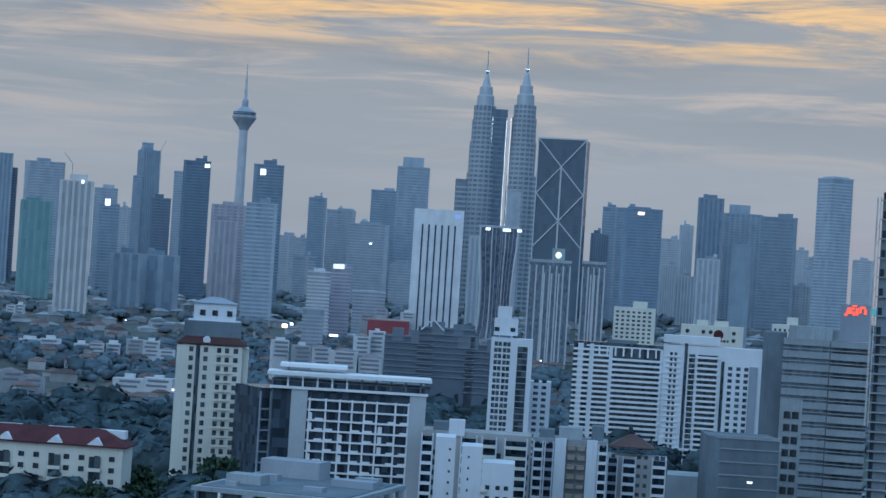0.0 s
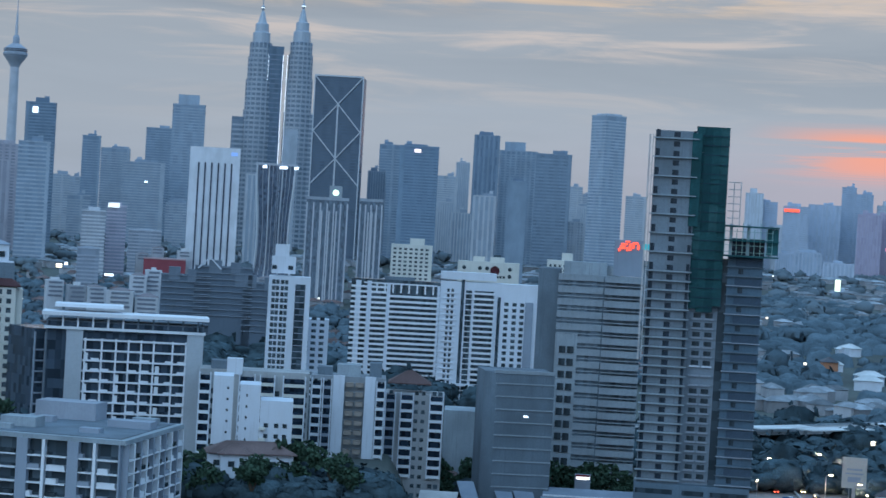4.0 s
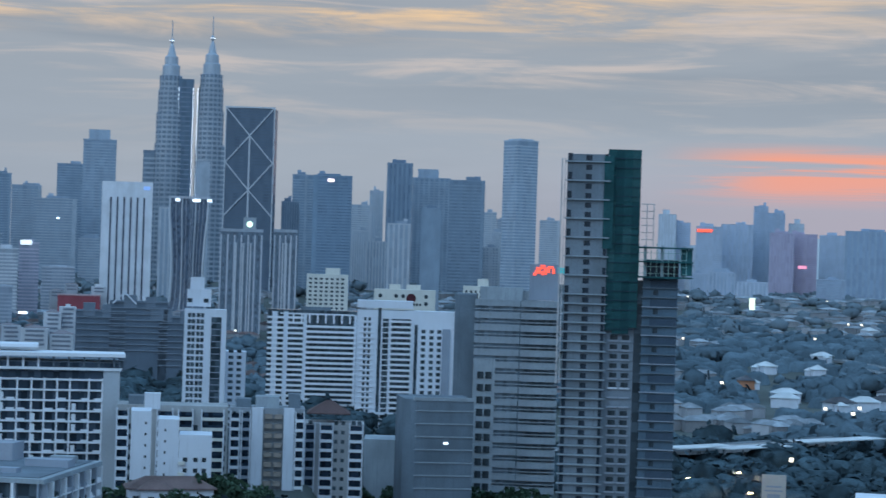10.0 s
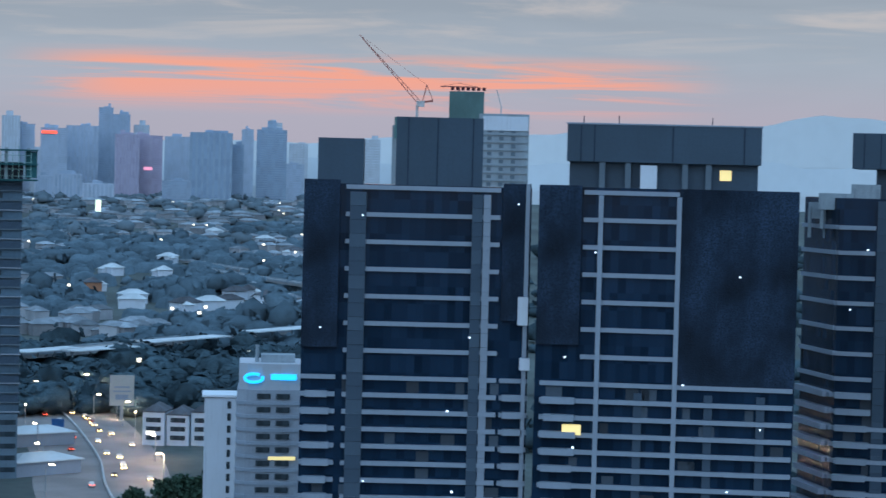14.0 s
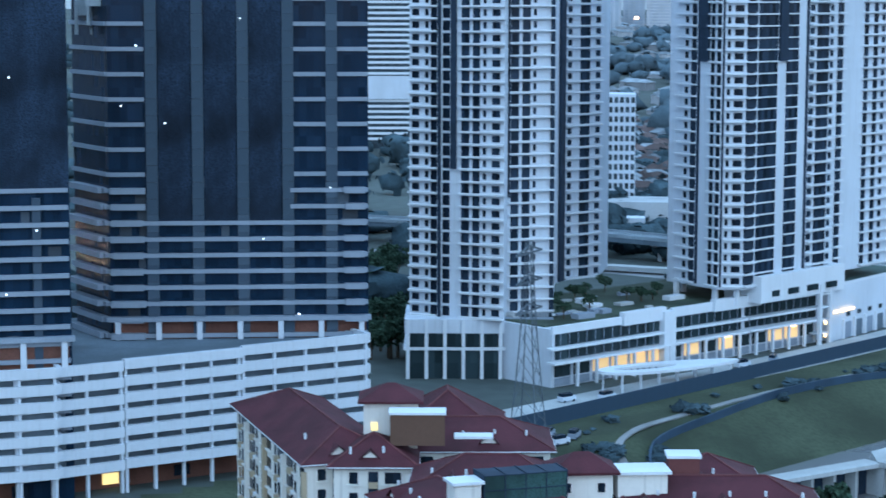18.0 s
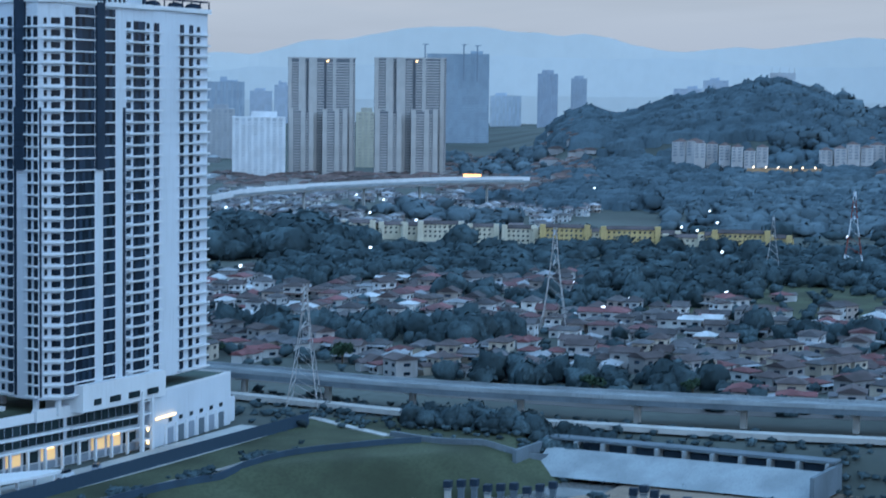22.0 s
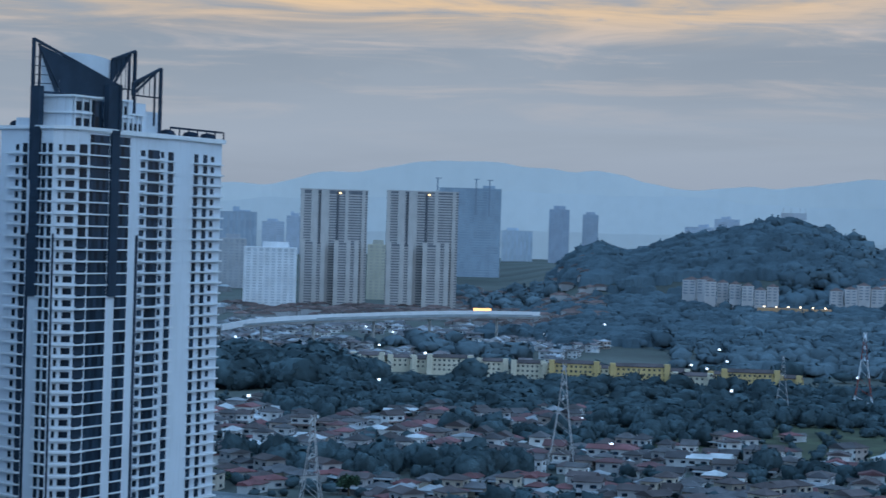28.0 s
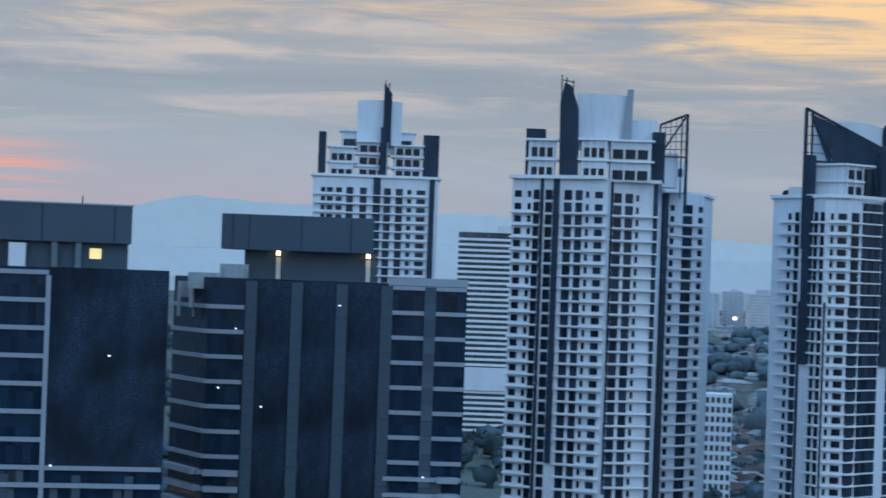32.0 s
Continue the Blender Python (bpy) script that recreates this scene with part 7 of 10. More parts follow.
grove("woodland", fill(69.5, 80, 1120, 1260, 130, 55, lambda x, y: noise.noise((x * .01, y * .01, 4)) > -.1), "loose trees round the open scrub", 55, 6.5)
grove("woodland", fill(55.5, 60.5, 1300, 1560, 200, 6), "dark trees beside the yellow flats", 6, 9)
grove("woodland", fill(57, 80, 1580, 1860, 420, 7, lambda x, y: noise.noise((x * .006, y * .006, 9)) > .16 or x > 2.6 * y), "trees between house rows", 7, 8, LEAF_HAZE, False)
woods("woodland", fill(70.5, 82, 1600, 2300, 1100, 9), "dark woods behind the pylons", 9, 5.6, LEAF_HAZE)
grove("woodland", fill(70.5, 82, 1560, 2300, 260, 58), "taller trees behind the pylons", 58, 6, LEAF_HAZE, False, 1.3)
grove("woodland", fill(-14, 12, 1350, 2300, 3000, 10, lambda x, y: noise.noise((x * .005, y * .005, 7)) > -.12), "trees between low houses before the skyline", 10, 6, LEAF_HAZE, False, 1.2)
woods("woodland", fill(-14, 0, 760, 1300, 260, 11), "dark undergrowth round the hillside villas", 11, 6, None, 10)
grove("woodland", fill(-14, 0, 760, 1350, 520, 11), "dark trees round the hillside villas", 11, 9)
grove("woodland", fill(11.5, 24, 870, 1140, 480, 12), "dark trees along the flyover", 12, 7)
VILLAS = ((478, 1521), (488, 1431), (657, 1982), (586, 1569), (488, 1659), (847, 2386), (858, 2247), (921, 3296), (461, 1469), (511, 1445), (531, 1462), (569, 1552), (577, 1508), (595, 1804), (558, 1836), (819, 2057))


def valley_wood(x, y, least, fine=.005):
    """Where the valley is wooded: off the house clearings, the villa gardens and the roads through it."""
    if noise.noise((x * fine, y * fine, 5)) < least or 622 < x < 646 and 1400 < y < 1850 or 655 < x < 688 and 1760 < y < 2000:
        return False
    far, az = math.hypot(x, y), math.atan2(x, y)
    for vx, vy in VILLAS:
        v = math.hypot(vx, vy)
        if -20 < v - far < 110 and abs(math.atan2(vx, vy) - az) * v < 24:
            return False
    return True


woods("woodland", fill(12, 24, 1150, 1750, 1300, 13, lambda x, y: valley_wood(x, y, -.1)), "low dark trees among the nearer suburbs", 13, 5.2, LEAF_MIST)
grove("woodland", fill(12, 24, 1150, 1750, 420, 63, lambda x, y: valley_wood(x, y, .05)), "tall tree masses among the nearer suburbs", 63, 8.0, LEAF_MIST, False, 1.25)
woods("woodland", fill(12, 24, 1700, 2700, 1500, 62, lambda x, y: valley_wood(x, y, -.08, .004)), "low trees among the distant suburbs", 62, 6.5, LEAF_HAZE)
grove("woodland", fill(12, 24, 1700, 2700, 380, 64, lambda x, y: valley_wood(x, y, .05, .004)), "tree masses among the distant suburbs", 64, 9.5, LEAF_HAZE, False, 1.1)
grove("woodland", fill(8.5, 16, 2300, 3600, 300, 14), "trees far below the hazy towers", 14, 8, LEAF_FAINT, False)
grove("woodland", fill(44, 52, 700, 1300, 300, 15, lambda x, y: noise.noise((x * .01, y * .01, 1)) > -.1), "trees behind the white towers", 15, 7)
grove("woodland", fill(-1.5, 5.2, 588, 632, 110, 45), "dark trees along the foot of the town flats", 45, 4.6)
for i in range(22):                     # trees before the grey office
    p = spot(5.2 + .3 * i + RNG.uniform(-.1, .1), RNG.uniform(757, 785))
    plant(p.x, p.y, RNG.uniform(1.25, 1.75), i, RNG)
grove("woodland", fill(-14, -3.6, 600, 690, 150, 46), "big dark trees below the cream tower", 46, 7.0)
grove("woodland", fill(-2.6, 3.2, 1340, 1480, 150, 59), "trees before the stepped dark flats", 59, 8.5, None, False)
grove("woodland", fill(0.5, 9, 760, 1300, 300, 16, lambda x, y: noise.noise((x * .008, y * .008, 3)) > -.1), "trees between apartment blocks", 16, 7.5)

HOUSE_WALL = surface("house_walls", (0.30, 0.32, 0.35), 0.85, 0.15, 0.3, 0.2, 0.1, island=0.35)
HOUSE_PALE = surface("pale_house_walls", (0.29, 0.30, 0.33), 0.85, 0.1, 0.3, 0.2, 0.1, each=0.45)
ROOF_SET = [surface("clay_roof", (0.135, 0.060, 0.068), .85, .25, .6, .1, .3, each=.25), surface("grey_roof", (0.088, 0.094, 0.11), .85, .25, .6, .1, .3, each=.3),
            surface("brown_roof", (0.080, 0.070, 0.078), .85, .25, .6, .1, .3, each=.3), surface("pale_sheet_roof", (0.24, 0.27, 0.31), .7, .2, .6, .1, .2, each=.3)]


def roof_tones(name, stops, rough=.85):
    """Roofs of several colours, one to each house, with tile courses and stains."""
    m = surface(name, (.12, .12, .12), rough, .25, .5, .1, .3)
    t = m.node_tree
    g = t.nodes.new("ShaderNodeNewGeometry")
    n = t.nodes.new("ShaderNodeValToRGB")
    n.color_ramp.interpolation = "CONSTANT"
    el = n.color_ramp.elements
    while len(el) < len(stops):
        el.new(.5)
    for e, (pos, col) in zip(el, stops):
        e.position, e.color = pos, (*col, 1)
    t.links.new(g.outputs["Random Per Island"], n.inputs[0])
    b = t.nodes["Principled BSDF"]
    grain = b.inputs["Base Color"].links[0].from_socket
    lift = mix_node(t, 1.0, n.outputs[0], mix_node(t, 1.0, grain, (8.0, 8.0, 8.0), "MULTIPLY"), "MULTIPLY")
    t.links.new(lift, b.inputs["Base Color"])
    return m


TONES = roof_tones("house_roof_tiles", ((0, (.062, .064, .076)), (.22, (.080, .070, .078)), (.42, (.115, .064, .074)), (.52, (.105, .110, .126)), (.66, (.20, .092, .105)), (.72, (.075, .070, .078)), (.84, (.24, .27, .31)), (.92, (.50, .55, .61))))
LEAN = roof_tones("porch_sheet", ((0, (.10, .10, .115)), (.3, (.30, .33, .37)), (.55, (.12, .085, .08)), (.8, (.42, .46, .50))), .6)
WALLS = roof_tones("house_wall_paint", ((0, (.40, .44, .48)), (.25, (.28, .30, .33)), (.5, (.56, .60, .65)), (.78, (.36, .33, .32)), (.88, (.70, .73, .76))))


def gable(w, d, h, rise, over, kind):
    """Corners and faces of a pitched roof (gabled or hipped) with a 0.25 m thick eave, over a block w by d."""
    W, D = w / 2 + over, d / 2 + over
    e = W if kind == "gable" else max(.2, W - D * .9)
    v = [(-W, -D, h), (W, -D, h), (W, D, h), (-W, D, h), (-W, -D, h + .25), (W, -D, h + .25), (W, D, h + .25), (-W, D, h + .25), (-e, 0, h + rise), (e, 0, h + rise)]
    f = [(3, 2, 1, 0), (0, 1, 5, 4), (1, 2, 6, 5), (2, 3, 7, 6), (3, 0, 4, 7), (4, 5, 9, 8), (6, 7, 8, 9), (5, 6, 9), (7, 4, 8)]
    return v, f


def house_shape(rng, scale=1.0):
    """Sizes of one small house: main block, roof, lean-to over the porch, sometimes a second lower wing."""
    w, d = rng.uniform(6, 10.5) * scale, rng.uniform(7, 10) * scale
    h = rng.choice((3.1, 3.3, 3.4, 6.1, 6.3))
    return dict(w=w, d=d, h=h, rise=rng.uniform(1.5, 2.7) * scale, over=.7, kind=rng.choice(("gable", "hip", "hip")), wing=rng.random() < .45, lean=rng.uniform(2.2, 4.0) * scale)


def house_meshes(q):
    """Verts and faces of walls, roof, lean-to and windows."""
    w, d, h = q["w"], q["d"], q["h"]
    walls = [([(a * w, b * d, -1 + c * (h + 1.02)) for a, b, c in UNIT], QUADS)]
    roofs = [gable(w, d, h, q["rise"], q["over"], q["kind"])]
    if q["wing"]:
        ww, wd, wh = w * .55, d * .7, 3.0
        walls.append(([(a * ww + w * .1, b * wd + d * .62, -1 + c * (wh + 1.02)) for a, b, c in UNIT], QUADS))
        v, f = gable(wd, ww, wh, 1.5, .5, "gable")
        roofs.append(([(y + w * .1, x + d * .62, z) for x, y, z in v], [tuple(reversed(k)) for k in f]))
    L = q["lean"]
    lean = [([(-w / 2 - .3, -d / 2 - L, 2.5), (w / 2 + .3, -d / 2 - L, 2.5), (w / 2 + .3, -d / 2, 3.0), (-w / 2 - .3, -d / 2, 3.0),
              (-w / 2 - .3, -d / 2 - L, 2.62), (w / 2 + .3, -d / 2 - L, 2.62), (w / 2 + .3, -d / 2, 3.12), (-w / 2 - .3, -d / 2, 3.12)], QUADS)]
    panes_ = []
    for z in ((.8,) if h < 4 else (.8, 4.0)):
        for e in (-.28, .24):
            panes_.append(([(a * w * .26 + e * w, -d / 2 + b * .12, z + c * 1.3) for a, b, c in UNIT], QUADS))
            panes_.append(([(e * w + a * w * .2, d / 2 + b * .12, z + c * 1.2) for a, b, c in UNIT], QUADS))
        panes_.append(([(w / 2 + a * .12, b * d * .3, z + c * 1.2) for a, b, c in UNIT], QUADS))
        panes_.append(([(-w / 2 + a * .12, b * d * .3, z + c * 1.2) for a, b, c in UNIT], QUADS))
    return walls, roofs, lean, panes_


def joined(name, pieces, mat):
    v, f = [], []
    for pv, pf in pieces:
        n = len(v)
        v += pv
        f += [tuple(n + k for k in q) for q in pf]
    return mesh_of(name, v, f, mat)


HOUSE_PAINT = [surface("plaster_" + n, c, .85, .12, .4, .3, .1, each=.3) for n, c in (("white", (.48, .52, .56)), ("cream", (.40, .38, .34)), ("grey", (.27, .28, .30)))]


def house(i):
    """A small house: walls with windows, pitched roof with eaves, lean-to over the porch."""
    kind = (1, 2, 2, 0, 1, 2, 0, 1, 3, 2)[i]
    walls, roofs, lean, panes_ = house_meshes(house_shape(random.Random(300 + i)))
    ob = new("house")
    tagged(ob, "small suburban house with a pitched %s" % ("red clay roof", "grey tiled roof", "brown tiled roof", "pale metal roof")[kind], "house", "suburban houses")
    wall = put("wall", joined("wall", walls, HOUSE_PAINT[i % 3]), ob)
    put("roof", joined("roof", roofs, ROOF_SET[kind]), ob)
    put("porch_roof", joined("porch_roof", lean, ROOF_SET[(3, 1, 3)[i % 3]]), ob)
    put("window_pane", joined("window_pane", panes_, POCKET_GLASS), wall)
    return ob


def green_patch(x, y):
    """Where trees take the place of houses."""
    return noise.noise((x * .011, y * .011, 2.0)) > .23 or (math.hypot(x - 1030, y - 390) < 55)


def streets(b0, b1, d0, d1, seed, gap=23.0, skip=.1, keep=None):
    """Plots in rows: districts about 110 m wide, each with its own street direction. Gives (x, y, turn)."""
    rng = random.Random(seed)
    out = []
    p0, size = spot((b0 + b1) / 2, (d0 + d1) / 2), 118.0
    reach = int(d1 / size) + 2
    for i in range(-reach, reach):
        for j in range(-reach, reach):
            cx, cy = p0.x + i * size, p0.y + j * size
            turn = radians(rng.choice((10, 14, 100, 104, -24, 58)) + rng.gauss(0, 3))
            c, s_ = math.cos(turn), math.sin(turn)
            row = -size / 2
            while row < size / 2:
                a = -size / 2 + rng.uniform(0, 6)
                while a < size / 2:
                    wide = rng.uniform(7.5, 11.5)
                    x, y = cx + a * c - row * s_, cy + a * s_ + row * c
                    a += wide + (rng.uniform(5, 14) if rng.random() < .12 else 0)
                    d, bb = math.hypot(x, y), math.degrees(math.atan2(x, y))
                    if abs(x - cx) > size * .48 or abs(y - cy) > size * .48:
                        continue
                    if not (b0 < bb < b1 and d0 < d < d1) or rng.random() < skip or (keep and not keep(x, y)):
                        continue
                    out.append((x, y, turn + rng.choice((0, math.pi)) + rng.gauss(0, .05)))
                row += gap * rng.uniform(.75, 1.1)
    return out


def open_land(x, y):
    b_ = math.degrees(math.atan2(x, y))
    d_ = math.hypot(x, y)
    if x < 672 or green_patch(x, y):
        return False
    if 960 < x < 1130 and 200 < y < 330:          # grounds of the halls
        return False
    return not (b_ > 69.5 and d_ > 1110)          # open scrub before the pylons


PLOTS = streets(55.5, 81, 690, 1185, 5, 18.5, .16, open_land)
NEAR = sorted(PLOTS, key=lambda q: q[0] ** 2 + q[1] ** 2)[:150]
HOUSES = [house(i) for i in range(10)]
RNG2 = random.Random(78)
for i, (x, y, turn) in enumerate(NEAR):
    m_ = Matrix.Translation((x, y, ground_z(x, y))) @ Matrix.Rotation(turn, 4, "Z")
    if i < 10:
        HOUSES[i].matrix_basis = m_
    else:
        copy_thing(HOUSES[RNG2.randrange(10)], m_)


def district(plots, label, seed, scale=1.0, roof=None):
    """Houses past counting: walls, roofs, lean-tos and windows joined, each house of its own size and colours."""
    rng = random.Random(seed)
    sets = ([], [], [], [])
    for x, y, turn in plots:
        g, c, s_ = ground_z(x, y), math.cos(turn), math.sin(turn)
        for k, group in enumerate(house_meshes(house_shape(rng, scale))):
            sets[k].extend(([(x + a * c - b * s_, y + a * s_ + b * c, g + z) for a, b, z in v], f) for v, f in group)
    ob = new("suburb", joined("suburb", sets[1], roof or TONES))
    tagged(ob, label, "houses", kind="stuff")
    for nm, pieces, mat in (("house_walls", sets[0], WALLS), ("porch_roofs", sets[2], LEAN), ("house_windows", sets[3], POCKET_GLASS)):
        put(nm, joined(nm, pieces, mat), ob)["kind"] = "stuff"


PLOTTED = set((round(x), round(y)) for x, y, _ in NEAR)
district([q for q in PLOTS if (round(q[0]), round(q[1])) not in PLOTTED], "close rows of brown, grey and red house roofs", 28)


# Pale bluish roofs for far streets; haze is put into the colour.
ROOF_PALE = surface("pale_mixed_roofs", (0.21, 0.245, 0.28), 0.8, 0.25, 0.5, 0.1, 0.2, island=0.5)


def suburb(places, label, seed, scale=1.0, roof=None):
    """Far streets of houses, too small to pick apart: walls and roofs joined."""
    rng = random.Random(seed)
    walls, V, F = [], [], []
    for x, y in places:
        w, d, h, a = rng.uniform(9, 18) * scale, rng.uniform(8, 11) * scale, rng.choice((3.5, 6.5, 7)), rng.choice((0, 1.57)) + rng.gauss(.2, .15)
        g = ground_z(x, y)
        walls.append(((w, d, h + 1), (x, y, g - 1), a))
        c, s = math.cos(a), math.sin(a)
        n = len(V)
        for px, py, pz in ((-w / 2 - .8, -d / 2 - .8, h), (w / 2 + .8, -d / 2 - .8, h), (w / 2 + .8, d / 2 + .8, h), (-w / 2 - .8, d / 2 + .8, h), (-w * .25, 0, h + 2.8), (w * .25, 0, h + 2.8)):
            V.append((x + px * c - py * s, y + px * s + py * c, g + pz))
        F += [(n, n + 1, n + 5, n + 4), (n + 1, n + 2, n + 5), (n + 2, n + 3, n + 4, n + 5), (n + 3, n, n + 4)]
    ob = new("suburb", mesh_of("suburb", V, F, roof or ROOF_MIX))
    tagged(ob, label, "houses", kind="stuff")
    many("house_walls", ob, HOUSE_WALL, walls)


suburb(fill(-13, 12, 1400, 2400, 420, 22), "low villas and terraces under trees", 22, 1.3)
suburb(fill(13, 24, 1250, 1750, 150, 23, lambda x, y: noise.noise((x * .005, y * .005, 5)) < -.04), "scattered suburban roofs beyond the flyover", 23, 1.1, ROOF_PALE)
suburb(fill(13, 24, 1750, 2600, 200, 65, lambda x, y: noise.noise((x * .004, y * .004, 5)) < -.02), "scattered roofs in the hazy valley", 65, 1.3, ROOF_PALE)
suburb(fill(46.5, 52, 900, 1500, 160, 24), "red and brown terraces behind the white towers", 24, .9)
suburb(fill(46.5, 52, 900, 1500, 150, 53), "pale roofs behind the white towers", 53, .9, ROOF_PALE)
suburb(fill(63, 67, 2150, 2800, 170, 25), "houses on the slope below the hill", 25, 1.3)
grove("woodland", fill(60.4, 78, 1376, 1400, 34, 41, lambda x, y: noise.noise((x * .02, y * .02, 8)) > -.1), "dark trees hiding the feet of the yellow flats", 41, 7.5, None, True, 1.2)
grove("woodland", fill(60.4, 78, 1510, 1560, 40, 42), "dark trees behind the yellow flats", 42, 7, None, False)
# The roof tones again, lightened and greyed to put haze into them.
FAR_TONES = roof_tones("hazed_house_roofs", ((0, (.13, .14, .165)), (.3, (.17, .16, .18)), (.5, (.24, .27, .31)), (.72, (.11, .115, .13)), (.88, (.36, .40, .46))))
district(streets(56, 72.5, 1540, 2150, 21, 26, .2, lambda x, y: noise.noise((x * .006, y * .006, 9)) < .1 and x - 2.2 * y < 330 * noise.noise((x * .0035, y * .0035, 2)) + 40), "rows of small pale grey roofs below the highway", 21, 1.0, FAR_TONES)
suburb(fill(57, 63.4, 2330, 2590, 120, 43), "low roofs at the foot of the beige towers", 43, 1.5)
grove("woodland", fill(55.5, 81, 690, 1190, 1500, 8, lambda x, y: x > 668 and green_patch(x, y)), "clumps of tall dark trees between houses", 8, 4.4, None, True, 1.35)
grove("woodland", fill(55.5, 81, 690, 1250, 900, 49, lambda x, y: x > 672), "small garden trees among the roofs", 49, 2.6, None, False, 1.2)
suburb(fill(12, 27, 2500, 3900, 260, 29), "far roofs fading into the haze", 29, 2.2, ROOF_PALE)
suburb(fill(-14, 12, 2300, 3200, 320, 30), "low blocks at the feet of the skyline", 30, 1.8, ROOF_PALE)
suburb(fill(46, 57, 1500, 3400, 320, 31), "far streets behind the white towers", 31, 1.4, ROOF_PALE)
suburb(fill(74, 82, 2300, 3600, 160, 32), "far low blocks beyond the hill", 32, 1.6)
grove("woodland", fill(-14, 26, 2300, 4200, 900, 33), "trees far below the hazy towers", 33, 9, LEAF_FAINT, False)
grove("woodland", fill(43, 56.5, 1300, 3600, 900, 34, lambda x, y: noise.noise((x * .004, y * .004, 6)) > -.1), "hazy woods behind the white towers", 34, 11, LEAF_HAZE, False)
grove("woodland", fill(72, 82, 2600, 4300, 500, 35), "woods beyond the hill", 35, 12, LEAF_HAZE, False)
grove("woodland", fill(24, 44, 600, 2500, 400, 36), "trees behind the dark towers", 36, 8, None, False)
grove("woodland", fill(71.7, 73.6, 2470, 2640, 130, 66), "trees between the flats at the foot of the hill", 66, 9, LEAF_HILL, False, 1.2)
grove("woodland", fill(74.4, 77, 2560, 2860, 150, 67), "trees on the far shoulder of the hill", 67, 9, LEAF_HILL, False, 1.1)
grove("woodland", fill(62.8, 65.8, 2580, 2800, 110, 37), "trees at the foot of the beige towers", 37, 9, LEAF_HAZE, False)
bushes("bushes", [(484 + 12 * RNG.gauss(0, .5), 246 + 5 * RNG.gauss(0, .5)) for _ in range(60)] + [(505 + 16 * RNG.gauss(0, .6), 222 + 6 * RNG.gauss(0, .6)) for _ in range(50)] + fill(60.5, 67, 490, 560, 60, 38, lambda x, y: ground_z(x, y) > -8.2 and ground_z(x, y) < -6), "low green scrub on the sand flat", 38, 1.6)
grove("woodland", [(577 + RNG.uniform(-5, 9), RNG.uniform(238, 302)) for _ in range(120)], "dark trees between the railway and the bank", 60, 2.9, None, True, 1.2)
grove("woodland", [(RNG.uniform(552, 600) + (12 if _ % 3 else 0), RNG.uniform(120, 460)) for _ in range(700)], "low dark scrub along the railway", 61, 1.3, None, False)
grove("woodland", fill(56.5, 76, 650, 720, 300, 50, lambda x, y: 648 < x < 668), "scrubby trees between the railway and the houses", 50, 2.8, None, True)
bushes("bushes", fill(48, 60, 470, 640, 60, 39, lambda x, y: 304 < y < 318), "low scrub along the bank", 39, 1.0)
bushes("bushes", [(x + RNG.gauss(0, 3), y + RNG.gauss(0, 1.2)) for x, y in ((392, 310), (438, 312), (466, 309), (500, 309), (352, 300), (365, 296)) for _ in range(14)], "dark shrubs along the bank path", 40, 1.4)

# ------------------------------------------------------------------ the tower under construction
BLUE_GREY = surface("blue_grey_render", (0.27, 0.31, 0.37), 0.85, 0.12, 0.35, 0.3)
ct = thing("unfinished_tower", 12.98, 695, 0, "concrete tower under construction with green netting", "tower", z=0)
prism("podium", ct, surface("navy_podium_panel", (.105, .155, .205), .6, .2, .3, .2), rect(37, 30), 0, 20.5)
prism("left_shaft", ct, surface("raw_grey_concrete", (.165, .205, .245), .9, .2, .3, .4), rect(13.5, 20, -11.2, 2), 20, 134.5)
prism("middle_shaft", ct, surface("fresh_grey_render", (.19, .235, .285), .85, .15, .35, .3), rect(10.2, 20, 0.6, 4.5), 20, 130)
# solid dark filler stands in for the shaded gap between shafts
prism("gap", ct, HAZED_GLASS, rect(3.0, 18, 6.6, 4.2), 20, 94)
prism("right_shaft", ct, surface("navy_scaffold_net", (.088, .138, .190), .9, .2, .3, .3), rect(11.2, 20, 13.2, 2), 20, 95)
for k in range(37):
    z = 21.5 + k * 3.07
    s_, l_, r_ = on_wall((-17.95, 2), (-4.45, 2), 6.0, 8.0, z + .4, z + 2.1, .06)
    # dark patch on the wall paints the shade inside an open hole
    box("window_hole", ct, SHADE_GLASS, s_, l_, r_)
    if k % (2 if k > 22 else 1) == 0:
        box("floor_ledge", ct, CONCRETE, (14.6, 1.4, 0.4), (-11.2, 1.6, z - .2))
        # dark boxes paint the recess shading down both edges
        box("corner_recess", ct, SHADE_GLASS, (1.3, .3, 2.3), (-17.0, 1.9, z + .4))
        box("edge_recess", ct, SHADE_GLASS, (1.0, .3, 2.2), (-5.2, 1.9, z + .4))
for k in range(18):
    z = 21.5 + k * 3.07
    for x in (-1.9, 1.9):
        if k not in (10, 11):
            box("window_pane", ct, HAZED_PANE, (2.4, .3, 1.5), (x + .6, 4.45, z + .9))
        box("sill_panel", ct, WHITE if k == 12 else BLUE_GREY, (3.4, .9, .5), (x + .6, 4.2, z + .2))
